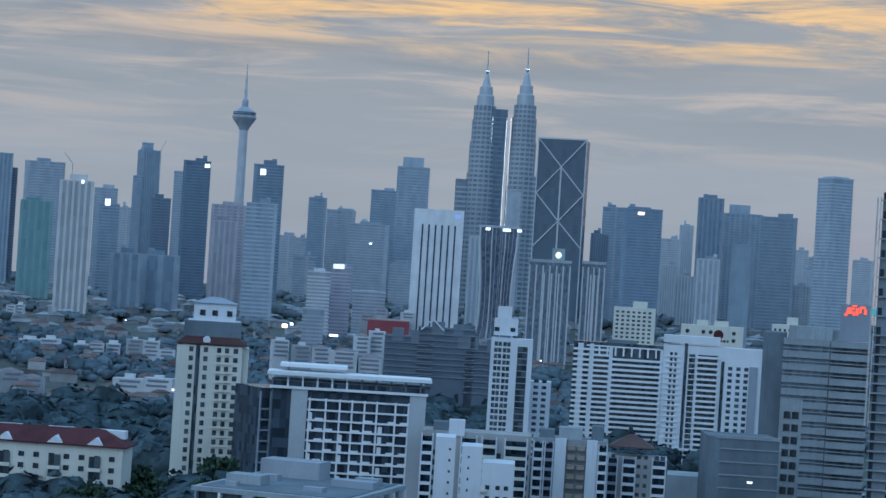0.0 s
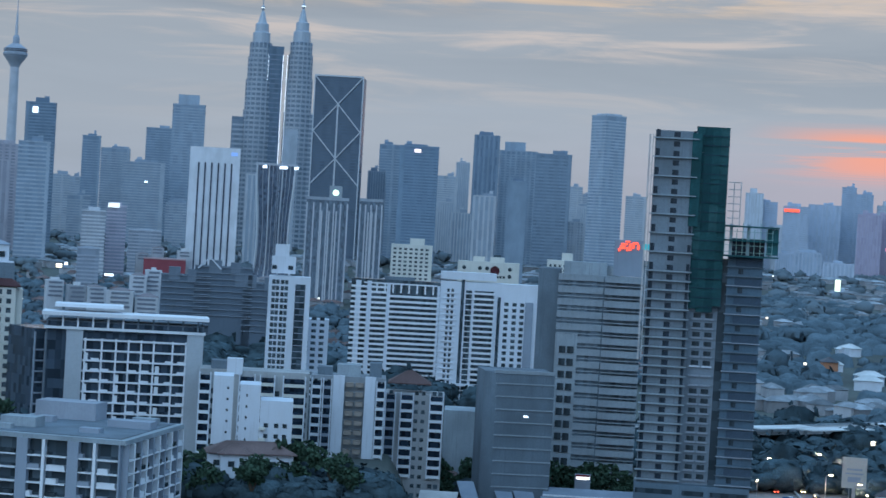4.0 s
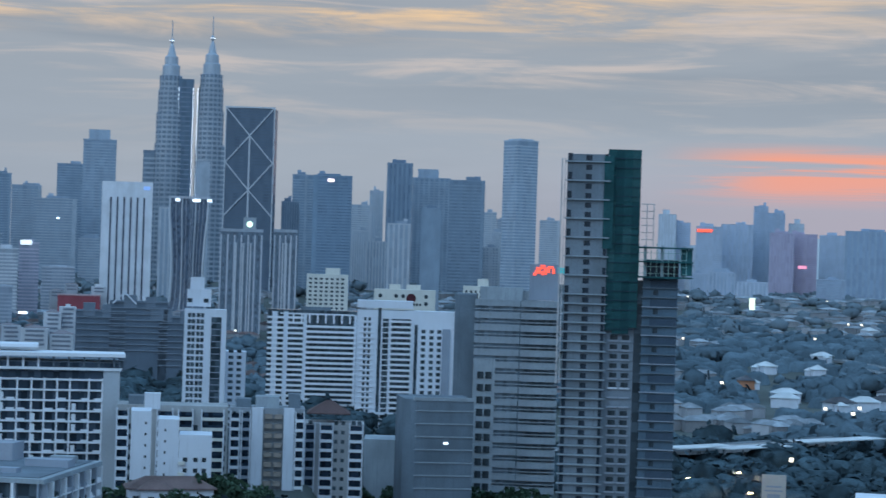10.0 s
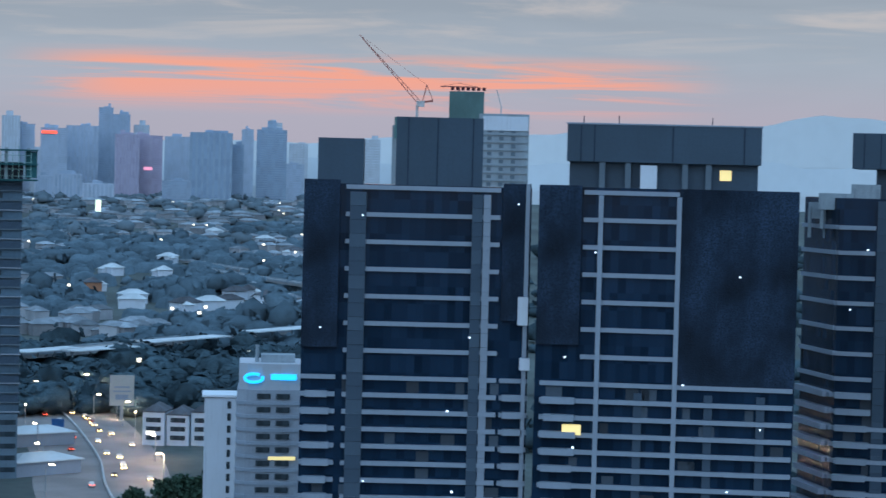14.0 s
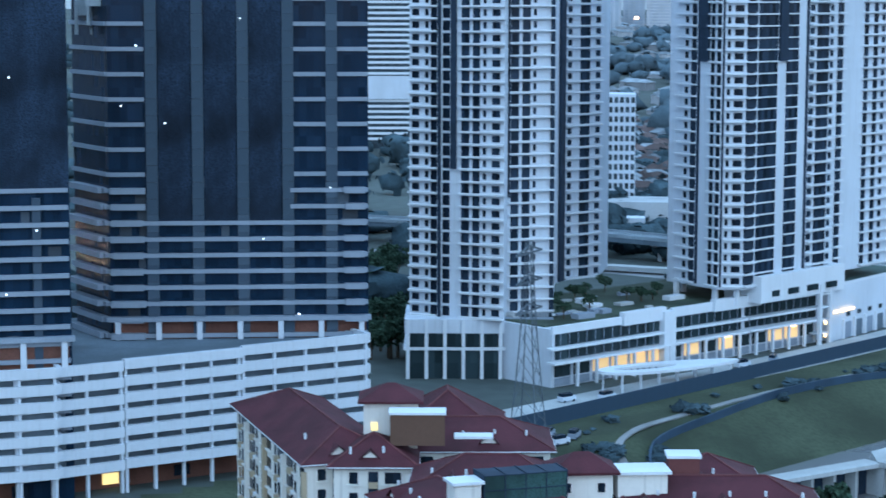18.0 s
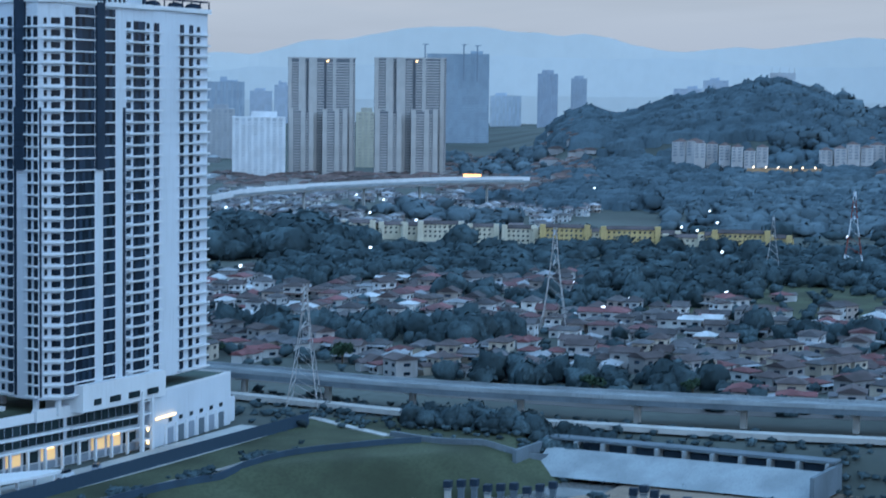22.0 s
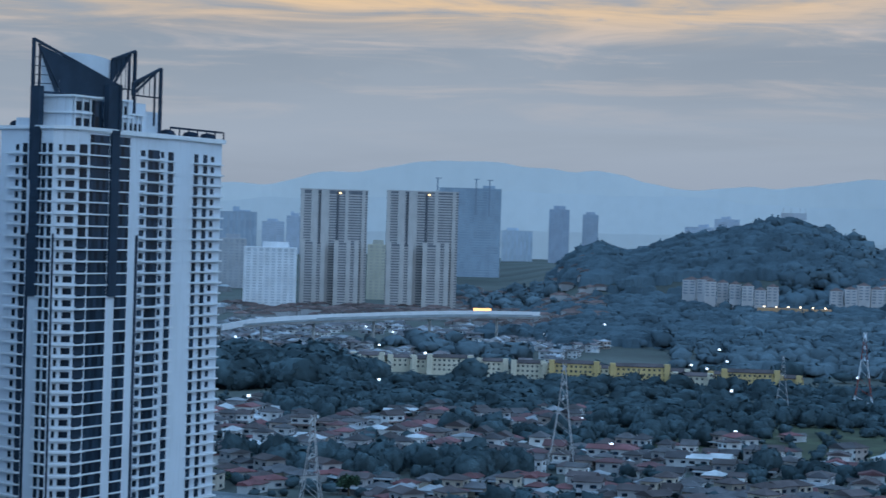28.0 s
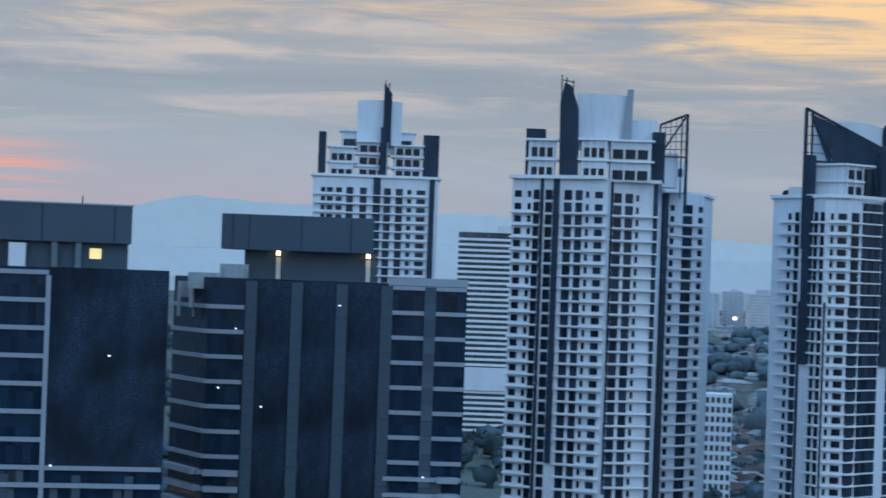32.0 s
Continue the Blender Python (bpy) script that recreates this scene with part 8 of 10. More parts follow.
for k in range(24):
    z = 21 + k * 3.07
    box("floor_ledge", ct, DARK_CONCRETE if k % 3 else BLUE_GREY, (12.0, 1.1, 0.3), (13.2, 1.6, z))
    # dark patch paints the shade of an opening
    box("window_hole", ct, HAZED_GLASS, (1.6, .3, 1.7), (11.8, 1.95, z + .9))
    if k % 2:
        box("netting", ct, surface("grey_debris_net", (.060, .092, .135), .9, .4, .5, .3) if k == 1 else bpy.data.materials["grey_debris_net"], (8.5, .2, 2.6), (14.2, 1.2, z))
_g = random.Random(8)
NET_TONES = [GREEN_NET, surface("thin_green_net", (0.034, 0.100, 0.108), .95, .4, .5, .4, .4), surface("doubled_green_net", (0.015, 0.062, 0.072), .95, .4, .5, .4, .4)]
for i in range(4):                      # netting in hung sheets that sag and overlap
    foot_ = 76.5 + _g.uniform(-2.5, 3)
    for k in range(7):
        z0_, z1_ = max(foot_, 77 + k * 8.4 + _g.uniform(-.6, .6)), 77 + (k + 1) * 8.4 + .5
        box("green_net", ct, _g.choice(NET_TONES), (2.7, .5, z1_ - z0_), (-3.4 + i * 2.66, 3.2 + _g.uniform(-.3, .25), z0_), _g.uniform(-.05, .05), "green safety netting")
for k in range(19):
    box("scaffold_rail", ct, DARK_STEEL, (10.8, .2, .18), (.6, 2.75, 78 + k * 3.07))
box("green_net", ct, GREEN_NET, (3.2, 1.0, 30), (-4.4, 2.0, 104), label="green safety netting")
prism("top_storey", ct, POCKET_GLASS, rect(11, 12, 13.5, 5), 95, 101)
lattice("scaffold", ct, surface("pale_green_scaffold", (.20, .34, .34), .7, .2), [((6 + i * 1.9, -1.5, 95), (6 + i * 1.9, -1.5, 106 - (i % 3)), .22) for i in range(9)] + [((6, -1.5, 96.5 + j * 2.2), (21.5, -1.5, 96.5 + j * 2.2), .16) for j in range(4)])
for x in (8, 13.5, 20.5):
    box("column", ct, CONCRETE, (1.0, 1.0, 10.5), (x, 0, 95))
for z in (95, 100, 104.5):
    box("scaffold_deck", ct, GREEN_NET, (17.5, 8, .5), (14.6, 1.5, z), label="green scaffold deck")
box("green_net", ct, GREEN_NET, (3.4, 7, 8.4), (21.4, 2, 96), label="green safety netting")
lattice("hoist_mast", ct, STEEL, [((-19.6, 1, 60), (-19.6, 1, 133), .5), ((-18.6, 1, 60), (-18.6, 1, 133), .3)] + [((-19.6, 1, 62 + i * 5), (-18.6, 1, 64.5 + i * 5), .15) for i in range(14)])
lattice("loading_platform", ct, STEEL, [((8.2, 2, 105), (8.2, 2, 119), .35), ((10.4, 2, 105), (10.4, 2, 119), .35)] + [((6.4, 2, 105 + i * 2.3), (10.6, 2, 105 + i * 2.3), .3) for i in range(7)])
for k in range(5):
    for x0, x1 in ((-18, -6), (-3, 4), (6, 18)):
        s_, l_, r_ = on_wall((-18.5, 0), (18.5, 0), x0 + 18.5, x1 + 18.5, 2 + k * 3.8, 3.6 + k * 3.8, .05)
        box("window_band", ct, HAZED_GLASS, s_, l_, r_)

# grey office with horizontal bands and the red sign
gb = thing("grey_office", 10.28, 800, 0, "grey office block with dark window bands", "office block", z=0)
prism("body", gb, glass_of(.125, .17, .215), rect(31.4, 30), 0, 84)
for k in range(17):
    for x0, x1, dy in ((0, 16.8, 0), (17.2, 31.4, -1.4)):
        s_, l_, r_ = on_wall((-15.7, 0), (15.7, 0), x0, x1, 82.0 - k * 4.62, 84.4 - k * 4.62, .8 - dy)
        box("spandrel", gb, CONCRETE, s_, l_, r_)
        s_, l_, r_ = on_wall((-15.7, 0), (15.7, 0), x0, x1, 80.6 - k * 4.62, 80.9 - k * 4.62, .5 - dy)
        box("transom", gb, CONCRETE, s_, l_, r_)
for k in range(12):
    for x in (1.6, 4.6):
        s_, l_, r_ = on_wall((-15.7, 0), (15.7, 0), x, x + 2.4, 4 + k * 4.62, 6.6 + k * 4.62, 1.2)
        box("window_pane", gb, HAZED_PANE, s_, l_, r_)
s_, l_, r_ = on_wall((-15.7, 0), (15.7, 0), 0, 8.2, 0, 62, .95)
box("stair_wall", gb, CONCRETE, s_, l_, r_)
prism("side_wall", gb, DARK_CONCRETE, rect(8, 28, -19.2, 1), 0, 86)
box("roof_room", gb, CONCRETE, (16, 12, 5), (-6, 8, 84))
box("roof_room", gb, CONCRETE, (9, 9, 4), (3, 8, 84))
sg = thing("roof_sign", 10.99, 800, 0, "pale roof sign box with a glowing red panel", "sign", z=86)
box("sign_box", sg, SLAB_GREY, (11.2, 6, 13.5), (0, 4, -1.5))
for i, (x, z, w, h) in enumerate(((-2.6, 8.6, 2.0, 1.4), (-2.0, 10.2, 2.6, .7), (0.2, 8.2, 1.0, 2.6), (1.4, 9.0, .8, 2.2), (2.2, 10.6, 1.8, .8), (-.8, 11.2, 1.8, .6), (3.2, 8.6, .9, 1.9), (-3.8, 7.8, 1.0, 1.0), (-.9, 8.0, .8, 1.5))):
    box("glow_panel", sg, RED_LIGHT, (w, .3, h), (x, 0.8, z), label="glowing red sign panel")
box("glow_panel", sg, lamp_glow("teal_sign", (.05, .35, .38), .7), (3.6, .3, 2.2), (6.6, 0.8, 8.8), label="teal sign panel")
fb = thing("dark_annex", 8.293, 730, 8, "dark low annex wrapped in netting beside the grey office", "building", z=0)
prism("body", fb, DARK_CONCRETE, [(-11.8, 4), (-8, 0), (11.8, 0), (11.8, 26), (-11.8, 26)], 0, 51)
for k in range(11):
    box("slab_edge", fb, CONCRETE, (20, .5, .4), (1.8, -.1, 3 + k * 4.4))
box("parapet", fb, CONCRETE, (21, 1, 1.2), (1.6, .2, 50.6))
box("sign_lamp", fb, WHITE_LIGHT, (1.6, .3, .6), (2.5, -.5, 36))


# ------------------------------------------------------------------ town-side blocks
def block(bearing, dist, wide, top, depth, label, wall, turn=0, name="apartment_block", foot=0.0):
    ob = thing(name, bearing, dist, turn, label, "apartment block", z=0)
    prism("body", ob, wall, rect(wide, depth), foot, top)
    return ob


def rows_on(ob, wide, xs, w, z0, top, floor, h, mat=None, name="window_pane", y=0.0, proud=.06):
    """Window columns on the front, from the top down."""
    k, items = 0, []
    while top - (k + 1) * floor > z0:
        items += [on_wall((-wide / 2, y), (wide / 2, y), x * wide, x * wide + w, top - (k + 1) * floor + .8, top - (k + 1) * floor + .8 + h, proud) for x in xs]
        k += 1
    fix(name, ob, mat or HAZED_PANE, items, ob.location.length > 725)


def shelf_rows(ob, wide, x0, x1, z0, top, floor, mat, h=1.0, proud=1.4, y=0.0, name="balcony"):
    k = 0
    while top - (k + 1) * floor > z0:
        s_, l_, r_ = on_wall((-wide / 2, y), (wide / 2, y), x0 * wide, x1 * wide, top - (k + 1) * floor, top - (k + 1) * floor + h, proud)
        box(name, ob, mat, s_, l_, r_)
        k += 1


# the block with the white canopy roof
wf = block(-2.26, 700, 50.3, 62.4, 24, "unfinished block with white canopy roof and open frames", DARK_CONCRETE)
W_ = 50.4
# solid dark body paints the shade of the open floors
prism("open_frame", wf, SHADE_GLASS, rect(W_ - 1, 22, 0, -.4), 0, 62)
for x0, x1 in ((.13, .235), (.895, 1.0)):
    s_, l_, r_ = on_wall((-W_ / 2, 0), (W_ / 2, 0), x0 * W_, x1 * W_, 0, 60, 1.6)
    box("end_wall", wf, surface("grey_blue_render", (.36, .41, .46), .85, .1), s_, l_, r_)
box("canopy_roof", wf, W_LEDGE, (W_ + 3, 16, 1.1), (0, 5, 64), label="flat white canopy roof")
box("canopy_roof", wf, W_LEDGE, (22, 14, 1.0), (-12, 11, 66.4), label="flat white canopy roof")
box("top_terrace", wf, W_LEDGE, (W_ + 1, 3, .8), (0, -.6, 59.6))
for i in range(10):
    box("roof_post", wf, DARK_CONCRETE if i > 4 else W_LEDGE, (.6, .6, 4.4), (-20 + i * 4.8, -.6, 60))
for k in range(17):
    z = 56.2 - k * 3.35
    if z < 2:
        break
    box("floor_slab", wf, W_LEDGE, (33, 1.3, .55), (3.2, -.9, z))
    for j, x in enumerate((.245, .29, .355, .445, .53, .61, .70, .76, .84)):
        if k > (1 if j not in (3, 4) else 2) and (j * 7 + k * 5) % 4:
            s_, l_, r_ = on_wall((-W_ / 2, 0), (W_ / 2, 0), x * W_, x * W_ + (2.6 if j % 3 else 1.3), z + .2, z + (1.1 if j % 3 else 2.7), 1.3)
            box("infill_panel", wf, W_LEDGE, s_, l_, r_)
for x in (.245, .35, .44, .52, .60, .68, .80, .885):
    s_, l_, r_ = on_wall((-W_ / 2, 0), (W_ / 2, 0), x * W_, x * W_ + .6, 0, 57, 1.25)
    box("column", wf, W_LEDGE, s_, l_, r_)
lf = block(-4.19, 705, 11.6, 59.1, 20, "glazed end bay of the canopy-roof block", SHADE_GLASS, turn=25)
for k in range(15):
    box("slab_edge", lf, SLAB_GREY, (11.8, .9, .5), (0, -.2, 3 + k * 3.5))
for x in (-5.6, -1.9, 1.9, 5.6):
    box("column", lf, SLAB_GREY, (.5, .6, 58), (x, -.2, 0))

# cream tower with red mansard and white pavilion
wt = block(-6.02, 735, 22.3, 70.5, 18, "cream apartment tower under a dark red roof", CREAM)
W_ = 22.4
prism("side_bay", wt, CREAM, rect(4, 16, 11.4, 2), 0, 70)
rows_on(wt, W_, (.19, .41, .61, .73), 1.45, 2, 70.5, 3.12, 1.7)
rows_on(wt, W_, (.86,), 1.6, 2, 70.5, 3.12, 1.7)
s_, l_, r_ = on_wall((-W_ / 2, 0), (W_ / 2, 0), .29 * W_, .355 * W_, 0, 70.5, .12)
box("stair_glass", wt, HAZED_PANE, s_, l_, r_)
shelf_rows(wt, W_, .60, .84, 2, 70.5, 3.12, CREAM, .3, .5, name="sill")
hip("mansard_roof", wt, 23, 18, 70.8, 7.5, (0.6, 9), 0, .6, surface("dark_brown_roof", (.065, .032, .035), .8, .25, .6, .2))
box("roof_drum", wt, DARK_CONCRETE, (19.5, 13, 6.2), (0.6, 9, 72.5))
box("pavilion", wt, WHITE, (14.5, 10, 6.0), (1.0, 9, 78.6))
box("pavilion_slab", wt, WHITE, (18, 12, .6), (1.0, 9, 78.4))
for x in (-3.6, 0.6, 5.6):
    box("window_pane", wt, HAZED_PANE, (1.8, .3, 1.9), (x + .4, 3.85, 80.6))
hip("pavilion_roof", wt, 13, 9, 84.6, 2.4, (1.0, 9), 0, 1.0, SLAB_GREY)
lathe("medallion", wt, WHITE, [(.1, 0), (1.3, 0), (1.3, .3), (.1, .35)], 14, at=(-1.2, .2, 72.4)).rotation_euler = (radians(90), 0, 0)

# slim white tower
c1 = block(2.00, 1070, 20.8, 69.7, 16, "slim white apartment tower with square windows", WHITE)
rows_on(c1, 20.8, (.08, .29, .385), 1.7, 2, 68, 3.06, 2.1)
rows_on(c1, 20.8, (.175,), 1.7, 2, 68, 3.06, 2.1)
s_, l_, r_ = on_wall((-10.4, 0), (10.4, 0), .64 * 20.8, .88 * 20.8, 6, 66, .1)
box("dark_bay", c1, HAZED_GLASS, s_, l_, r_)
shelf_rows(c1, 20.8, .64, .88, 8, 66, 3.06, SLAB_GREY, .35, .5)
box("roof_room", c1, WHITE, (12, 9, 8.5), (-3.5, 8, 71))
box("roof_room", c1, WHITE, (7, 8, 6.5), (-4.5, 8, 79))
for x in (-8, 0):
    box("roof_opening", c1, HAZED_GLASS, (2.4, .3, 2.0), (x, 3.4, 73))
c1b = block(2.83, 1090, 10.3, 48.3, 14, "low white block behind the slim tower", WHITE)
rows_on(c1b, 10.3, (.15, .55), 2.4, 2, 50, 3.1, 1.6)

# long white slab of balconies
ca = block(4.83, 1280, 53.2, 65.1, 16, "long white apartment slab with stacked balconies", HAZED_PANE)
shelf_rows(ca, 53, 0.0, .18, 2, 63, 3.1, W_LEDGE, 1.3, 1.6)
shelf_rows(ca, 53, .20, .42, 2, 63, 3.1, W_LEDGE, 1.3, 1.0)
shelf_rows(ca, 53, .43, .99, 2, 58, 3.1, W_LEDGE, 1.35, 1.4)
for x0, x1, top in ((.05, .11, 64), (.18, .23, 64), (.40, .44, 63), (.97, 1.0, 63)):
    s_, l_, r_ = on_wall((-26.5, 0), (26.5, 0), x0 * 53, x1 * 53, 0, top, 1.1)
    box("wall_pier", ca, WHITE, s_, l_, r_)
box("roof_frame", ca, W_LEDGE, (44, 2, .8), (3, .4, 62.5))
for i in range(9):
    box("roof_post", ca, W_LEDGE, (1.0, 1.0, 5), (-16 + i * 4.8, .2, 57.5))
box("roof_room", ca, DARK_CONCRETE, (18, 9, 4), (2, 8, 63))

# white slab; dark strips on its face paint the shade of the recess
cb = block(7.46, 1230, 61.7, 67.8, 16, "white apartment slab with dark full-height recess", WHITE)
W_ = 62
rows_on(cb, W_, (.065, .105), 1.5, 2, 64, 3.1, 1.7)
shelf_rows(cb, W_, .03, .16, 2, 64, 3.1, W_LEDGE, .5, .7)
s_, l_, r_ = on_wall((-W_ / 2, 0), (W_ / 2, 0), .195 * W_, .225 * W_, 0, 69, .1)
box("dark_recess", cb, HAZED_GLASS, s_, l_, r_)
s_, l_, r_ = on_wall((-W_ / 2, 0), (W_ / 2, 0), .24 * W_, .295 * W_, 4, 63, .1)
# dark panes on the face give the shade behind the balconies
box("balcony_recess", cb, HAZED_PANE, s_, l_, r_)
s_, l_, r_ = on_wall((-W_ / 2, 0), (W_ / 2, 0), .32 * W_, .50 * W_, 4, 63, .1)
box("balcony_recess", cb, HAZED_PANE, s_, l_, r_)
shelf_rows(cb, W_, .31, .51, 2, 64, 3.1, W_LEDGE, 1.2, 1.5)
shelf_rows(cb, W_, .24, .295, 2, 64, 3.1, W_LEDGE, .5, .6)
s_, l_, r_ = on_wall((-W_ / 2, 0), (W_ / 2, 0), .535 * W_, .565 * W_, 0, 60, .1)
box("dark_recess", cb, HAZED_GLASS, s_, l_, r_)
rows_on(cb, W_, (.60, .675, .745), 2.4, 2, 58, 3.5, 2.0)
# grey paint puts the shadow into this part of the white wall
box("shadow_wall", cb, SLAB_GREY, (4.6, 1.2, 58), (.83 * W_ - W_ / 2, -.5, 0))
rows_on(cb, W_, (.93,), 2.4, 2, 64, 3.1, 1.6)
shelf_rows(cb, W_, .91, .98, 2, 64, 3.1, W_LEDGE, .9, 1.2)
box("parapet", cb, WHITE, (32, 16, 4.2), (-15, 8, 69))
box("base_frame", cb, WHITE, (22, 2, 1.4), (-12, -1, 8))

# blocks behind
for nm, args, wide, cols in (("cream apartment block with small balconies", (5.20, 1700, 32.7, 82.5), 33, 7), ("cream block with round painted emblems", (7.27, 1500, 43.0, 75.5), 43, 0), ("pale office block with window grid", (9.25, 1450, 21.6, 80.2), 21, 6)):
    q_ = block(*args, 14, nm, CREAM)
    if cols:
        rows_on(q_, wide, [(.06 + .9 * i / cols) for i in range(cols)], wide * .07, 20, args[3] - 2, 3.3, 1.6)
        box("roof_room", q_, CREAM, (wide * .35, 8, 5), (wide * .12, 6, args[3]))
    else:
        for i, (x, z) in enumerate(((-17, 71), (-6, 71), (-1, 71), (15, 71), (-17, 66), (15, 66))):
            lathe("emblem", q_, HAZED_PANE, [(.1, 0), (1.4, 0), (1.4, .2), (.1, .25)], 14, at=(x, -.05, z)).rotation_euler = (radians(90), 0, 0)
        lathe("emblem", q_, ROOF_RED, [(.1, 0), (3.4, 0), (3.4, .2), (.1, .25)], 16, "faded red painted emblem", (4.5, -.05, 69.5)).rotation_euler = (radians(90), 0, 0)
        for i in range(11):
            box("window_pane", q_, HAZED_PANE, (1.5, .2, 1.6), (-11 + i * 2.2, -.02, 64.5))
        box("roof_room", q_, CREAM, (8, 8, 4), (-7, 6, 75))
        box("roof_room", q_, CREAM, (10, 8, 4), (6, 6, 75))

# nearer white and beige flats
def balcony_bay(ob, wide, x0, x1, z0, top, floor, front, out=1.3):
    """A stack of balconies: flat dark glass painting the recess's shade, solid fronts, rails above them and a fin wall
    at each side.
    """
    s_, l_, r_ = on_wall((-wide / 2, 0), (wide / 2, 0), x0 * wide, x1 * wide, z0, top - .6, .08)
    box("balcony_recess", ob, POCKET_GLASS, s_, l_, r_)
    shelf_rows(ob, wide, x0, x1, z0, top, floor, front, .95, out, name="balcony_front")
    for x in (x0, x1):
        s_, l_, r_ = on_wall((-wide / 2, 0), (wide / 2, 0), x * wide - .2, x * wide + .2, z0, top + .3, out + .1)
        box("fin_wall", ob, WHITE, s_, l_, r_)


a1 = block(0.40, 640, 6.0, 51.4, 14, "white flats with blank end wall", WHITE)
rows_on(a1, 6, (.68,), .6, 2, 50, 3.3, .7)
a2 = block(1.12, 640, 6.2, 49.1, 14, "white flats with narrow windows in the end wall", WHITE)
rows_on(a2, 6, (.30,), .5, 2, 48, 3.3, .8)
a3 = block(1.22, 680, 34.7, 50.3, 16, "beige flats behind the white end walls", surface("beige_flats", (.31, .335, .35), .85, .15, .3, .3))
rows_on(a3, 35, (.03, .09, .38, .45, .52, .60, .68, .78, .86, .93), 1.6, 2, 45, 3.2, 1.7)
for x0_, x1_ in ((.0, .10), (.36, .50), (.55, .68), (.76, .96)):
    balcony_bay(a3, 34.7, x0_, x1_, 16, 49, 3.2, CREAM if x0_ > .5 else W_LEDGE)
box("roof_room", a3, DARK_CONCRETE, (8, 8, 6), (-10, 6, 47))
box("roof_room", a3, WHITE, (5, 5, 5), (-6.5, 2, 49))
a4 = block(1.84, 640, 9.7, 44.6, 14, "white flats with corner balconies", WHITE)
rows_on(a4, 10, (.14, .45, .70), 1.3, 2, 39, 3.2, 1.3)
shelf_rows(a4, 10, .0, .2, 2, 39, 3.2, CREAM, .9, 1.2)
a5 = block(3.71, 720, 25.2, 47.2, 15, "grey and white flats with brown balcony stacks", surface("grey_flats", (.24, .275, .31), .85, .15, .3, .3))
for x0, x1 in ((.30, .45), (.72, .86)):
    s_, l_, r_ = on_wall((-12.7, 0), (12.7, 0), x0 * 25.4, x1 * 25.4, 0, 47.5, 1.6)
    box("white_wall", a5, WHITE, s_, l_, r_)
balcony_bay(a5, 25.2, .02, .14, 16, 46, 3.2, W_LEDGE)
balcony_bay(a5, 25.2, .17, .28, 16, 46, 3.2, SLAB_GREY)
balcony_bay(a5, 25.2, .88, .99, 16, 46, 3.2, W_LEDGE)
shelf_rows(a5, 25.4, .47, .57, 2, 47, 3.2, surface("tan_balcony", (.26, .235, .21), .85), 1.5, 2.0)
shelf_rows(a5, 25.4, .60, .70, 2, 47, 3.2, surface("tan_balcony_light", (.28, .255, .23), .85), 1.5, 1.8)
rows_on(a5, 25.4, (.05, .14, .22, .89, .95), 1.1, 2, 47, 3.2, 1.3)
for x, w_, h_ in ((-8, 5, 3), (0, 8, 4), (9, 4, 5)):
    box("roof_room", a5, DARK_CONCRETE if x else CONCRETE, (w_, 8, h_), (x, 6, 47))
a6 = block(5.50, 740, 20.6, 41.1, 15, "beige flats with white corner balconies", surface("beige_wall", (.32, .345, .365), .85, .15, .3, .3))
rows_on(a6, 20, (.06, .50, .62), 1.3, 2, 43, 3.2, 1.3)
balcony_bay(a6, 20.6, .27, .48, 12, 41, 3.2, W_LEDGE, 1.4)
balcony_bay(a6, 20.6, .76, .98, 12, 41, 3.2, W_LEDGE, 1.4)
balcony_bay(a6, 20.6, .02, .18, 12, 41, 3.2, SLAB_GREY, 1.0)
rows_on(a6, 20, (.80, .90), 1.5, 2, 43, 3.2, 1.5, HAZED_GLASS, proud=.04)
hip("roof", a6, 14, 12, 44, 4.5, (-2, 9), 0, .5, surface("brown_hip_roof", (.09, .06, .06), .85, .2))
bg = block(6.91, 800, 16.8, 30.9, 20, "long low grey block beyond the flats", CONCRETE)

# flat-roofed apartments in front of the canopy block
lr = site("apartment_block", -19, 502.5, 0, "flat-roofed grey apartments with white framed balconies", "apartment block", z=0)
lp = [(-36, 11.5), (0, 0), (12, 43.5), (-24, 55)]
prism("body", lr, HAZED_GLASS, lp, 0, 45)
for p_, q_, st, sd in ((lp[0], lp[1], 6, 1), (lp[1], lp[2], 9, 2)):
    L_ = length(p_, q_)
    rng_ = random.Random(sd)
    for j in range(st):
        a0_, a1_ = (j + .1) * L_ / st, (j + .9) * L_ / st
        for k in range(5):
            z = 44.0 - (k + 1) * 3.2
            s_, l_, r_ = on_wall(p_, q_, a0_, a1_, z - .25, z + .1, 1.5)
            box("balcony_slab", lr, W_LEDGE, s_, l_, r_)
            if rng_.random() < .8:
                s_, l_, r_ = on_wall(p_, q_, a0_ + .3, a1_ - rng_.choice((.3, 2.2)), z + .1, z + 1.1, 1.45)
                box("balcony_front", lr, rng_.choice((W_LEDGE, SLAB_GREY, HAZED_PANE)), s_, l_, r_)
        if j in (2, 4) and st == 6:
            s_, l_, r_ = on_wall(p_, q_, a0_ - .8, a0_ + 1.8, 0, 44.6, 1.7)
            box("wall_pier", lr, SLAB_GREY, s_, l_, r_)
    for j in range(st + 1):
        s_, l_, r_ = on_wall(p_, q_, max(0, j * L_ / st - .35), min(L_, j * L_ / st + .35), 0, 44.6, 1.6)
        box("wall_pier", lr, W_LEDGE if j % 2 else SLAB_GREY, s_, l_, r_)
cx_, cy_ = -12, 27.5
def grow(k):
    return [(cx_ + (x - cx_) * k, cy_ + (y - cy_) * k) for x, y in lp]
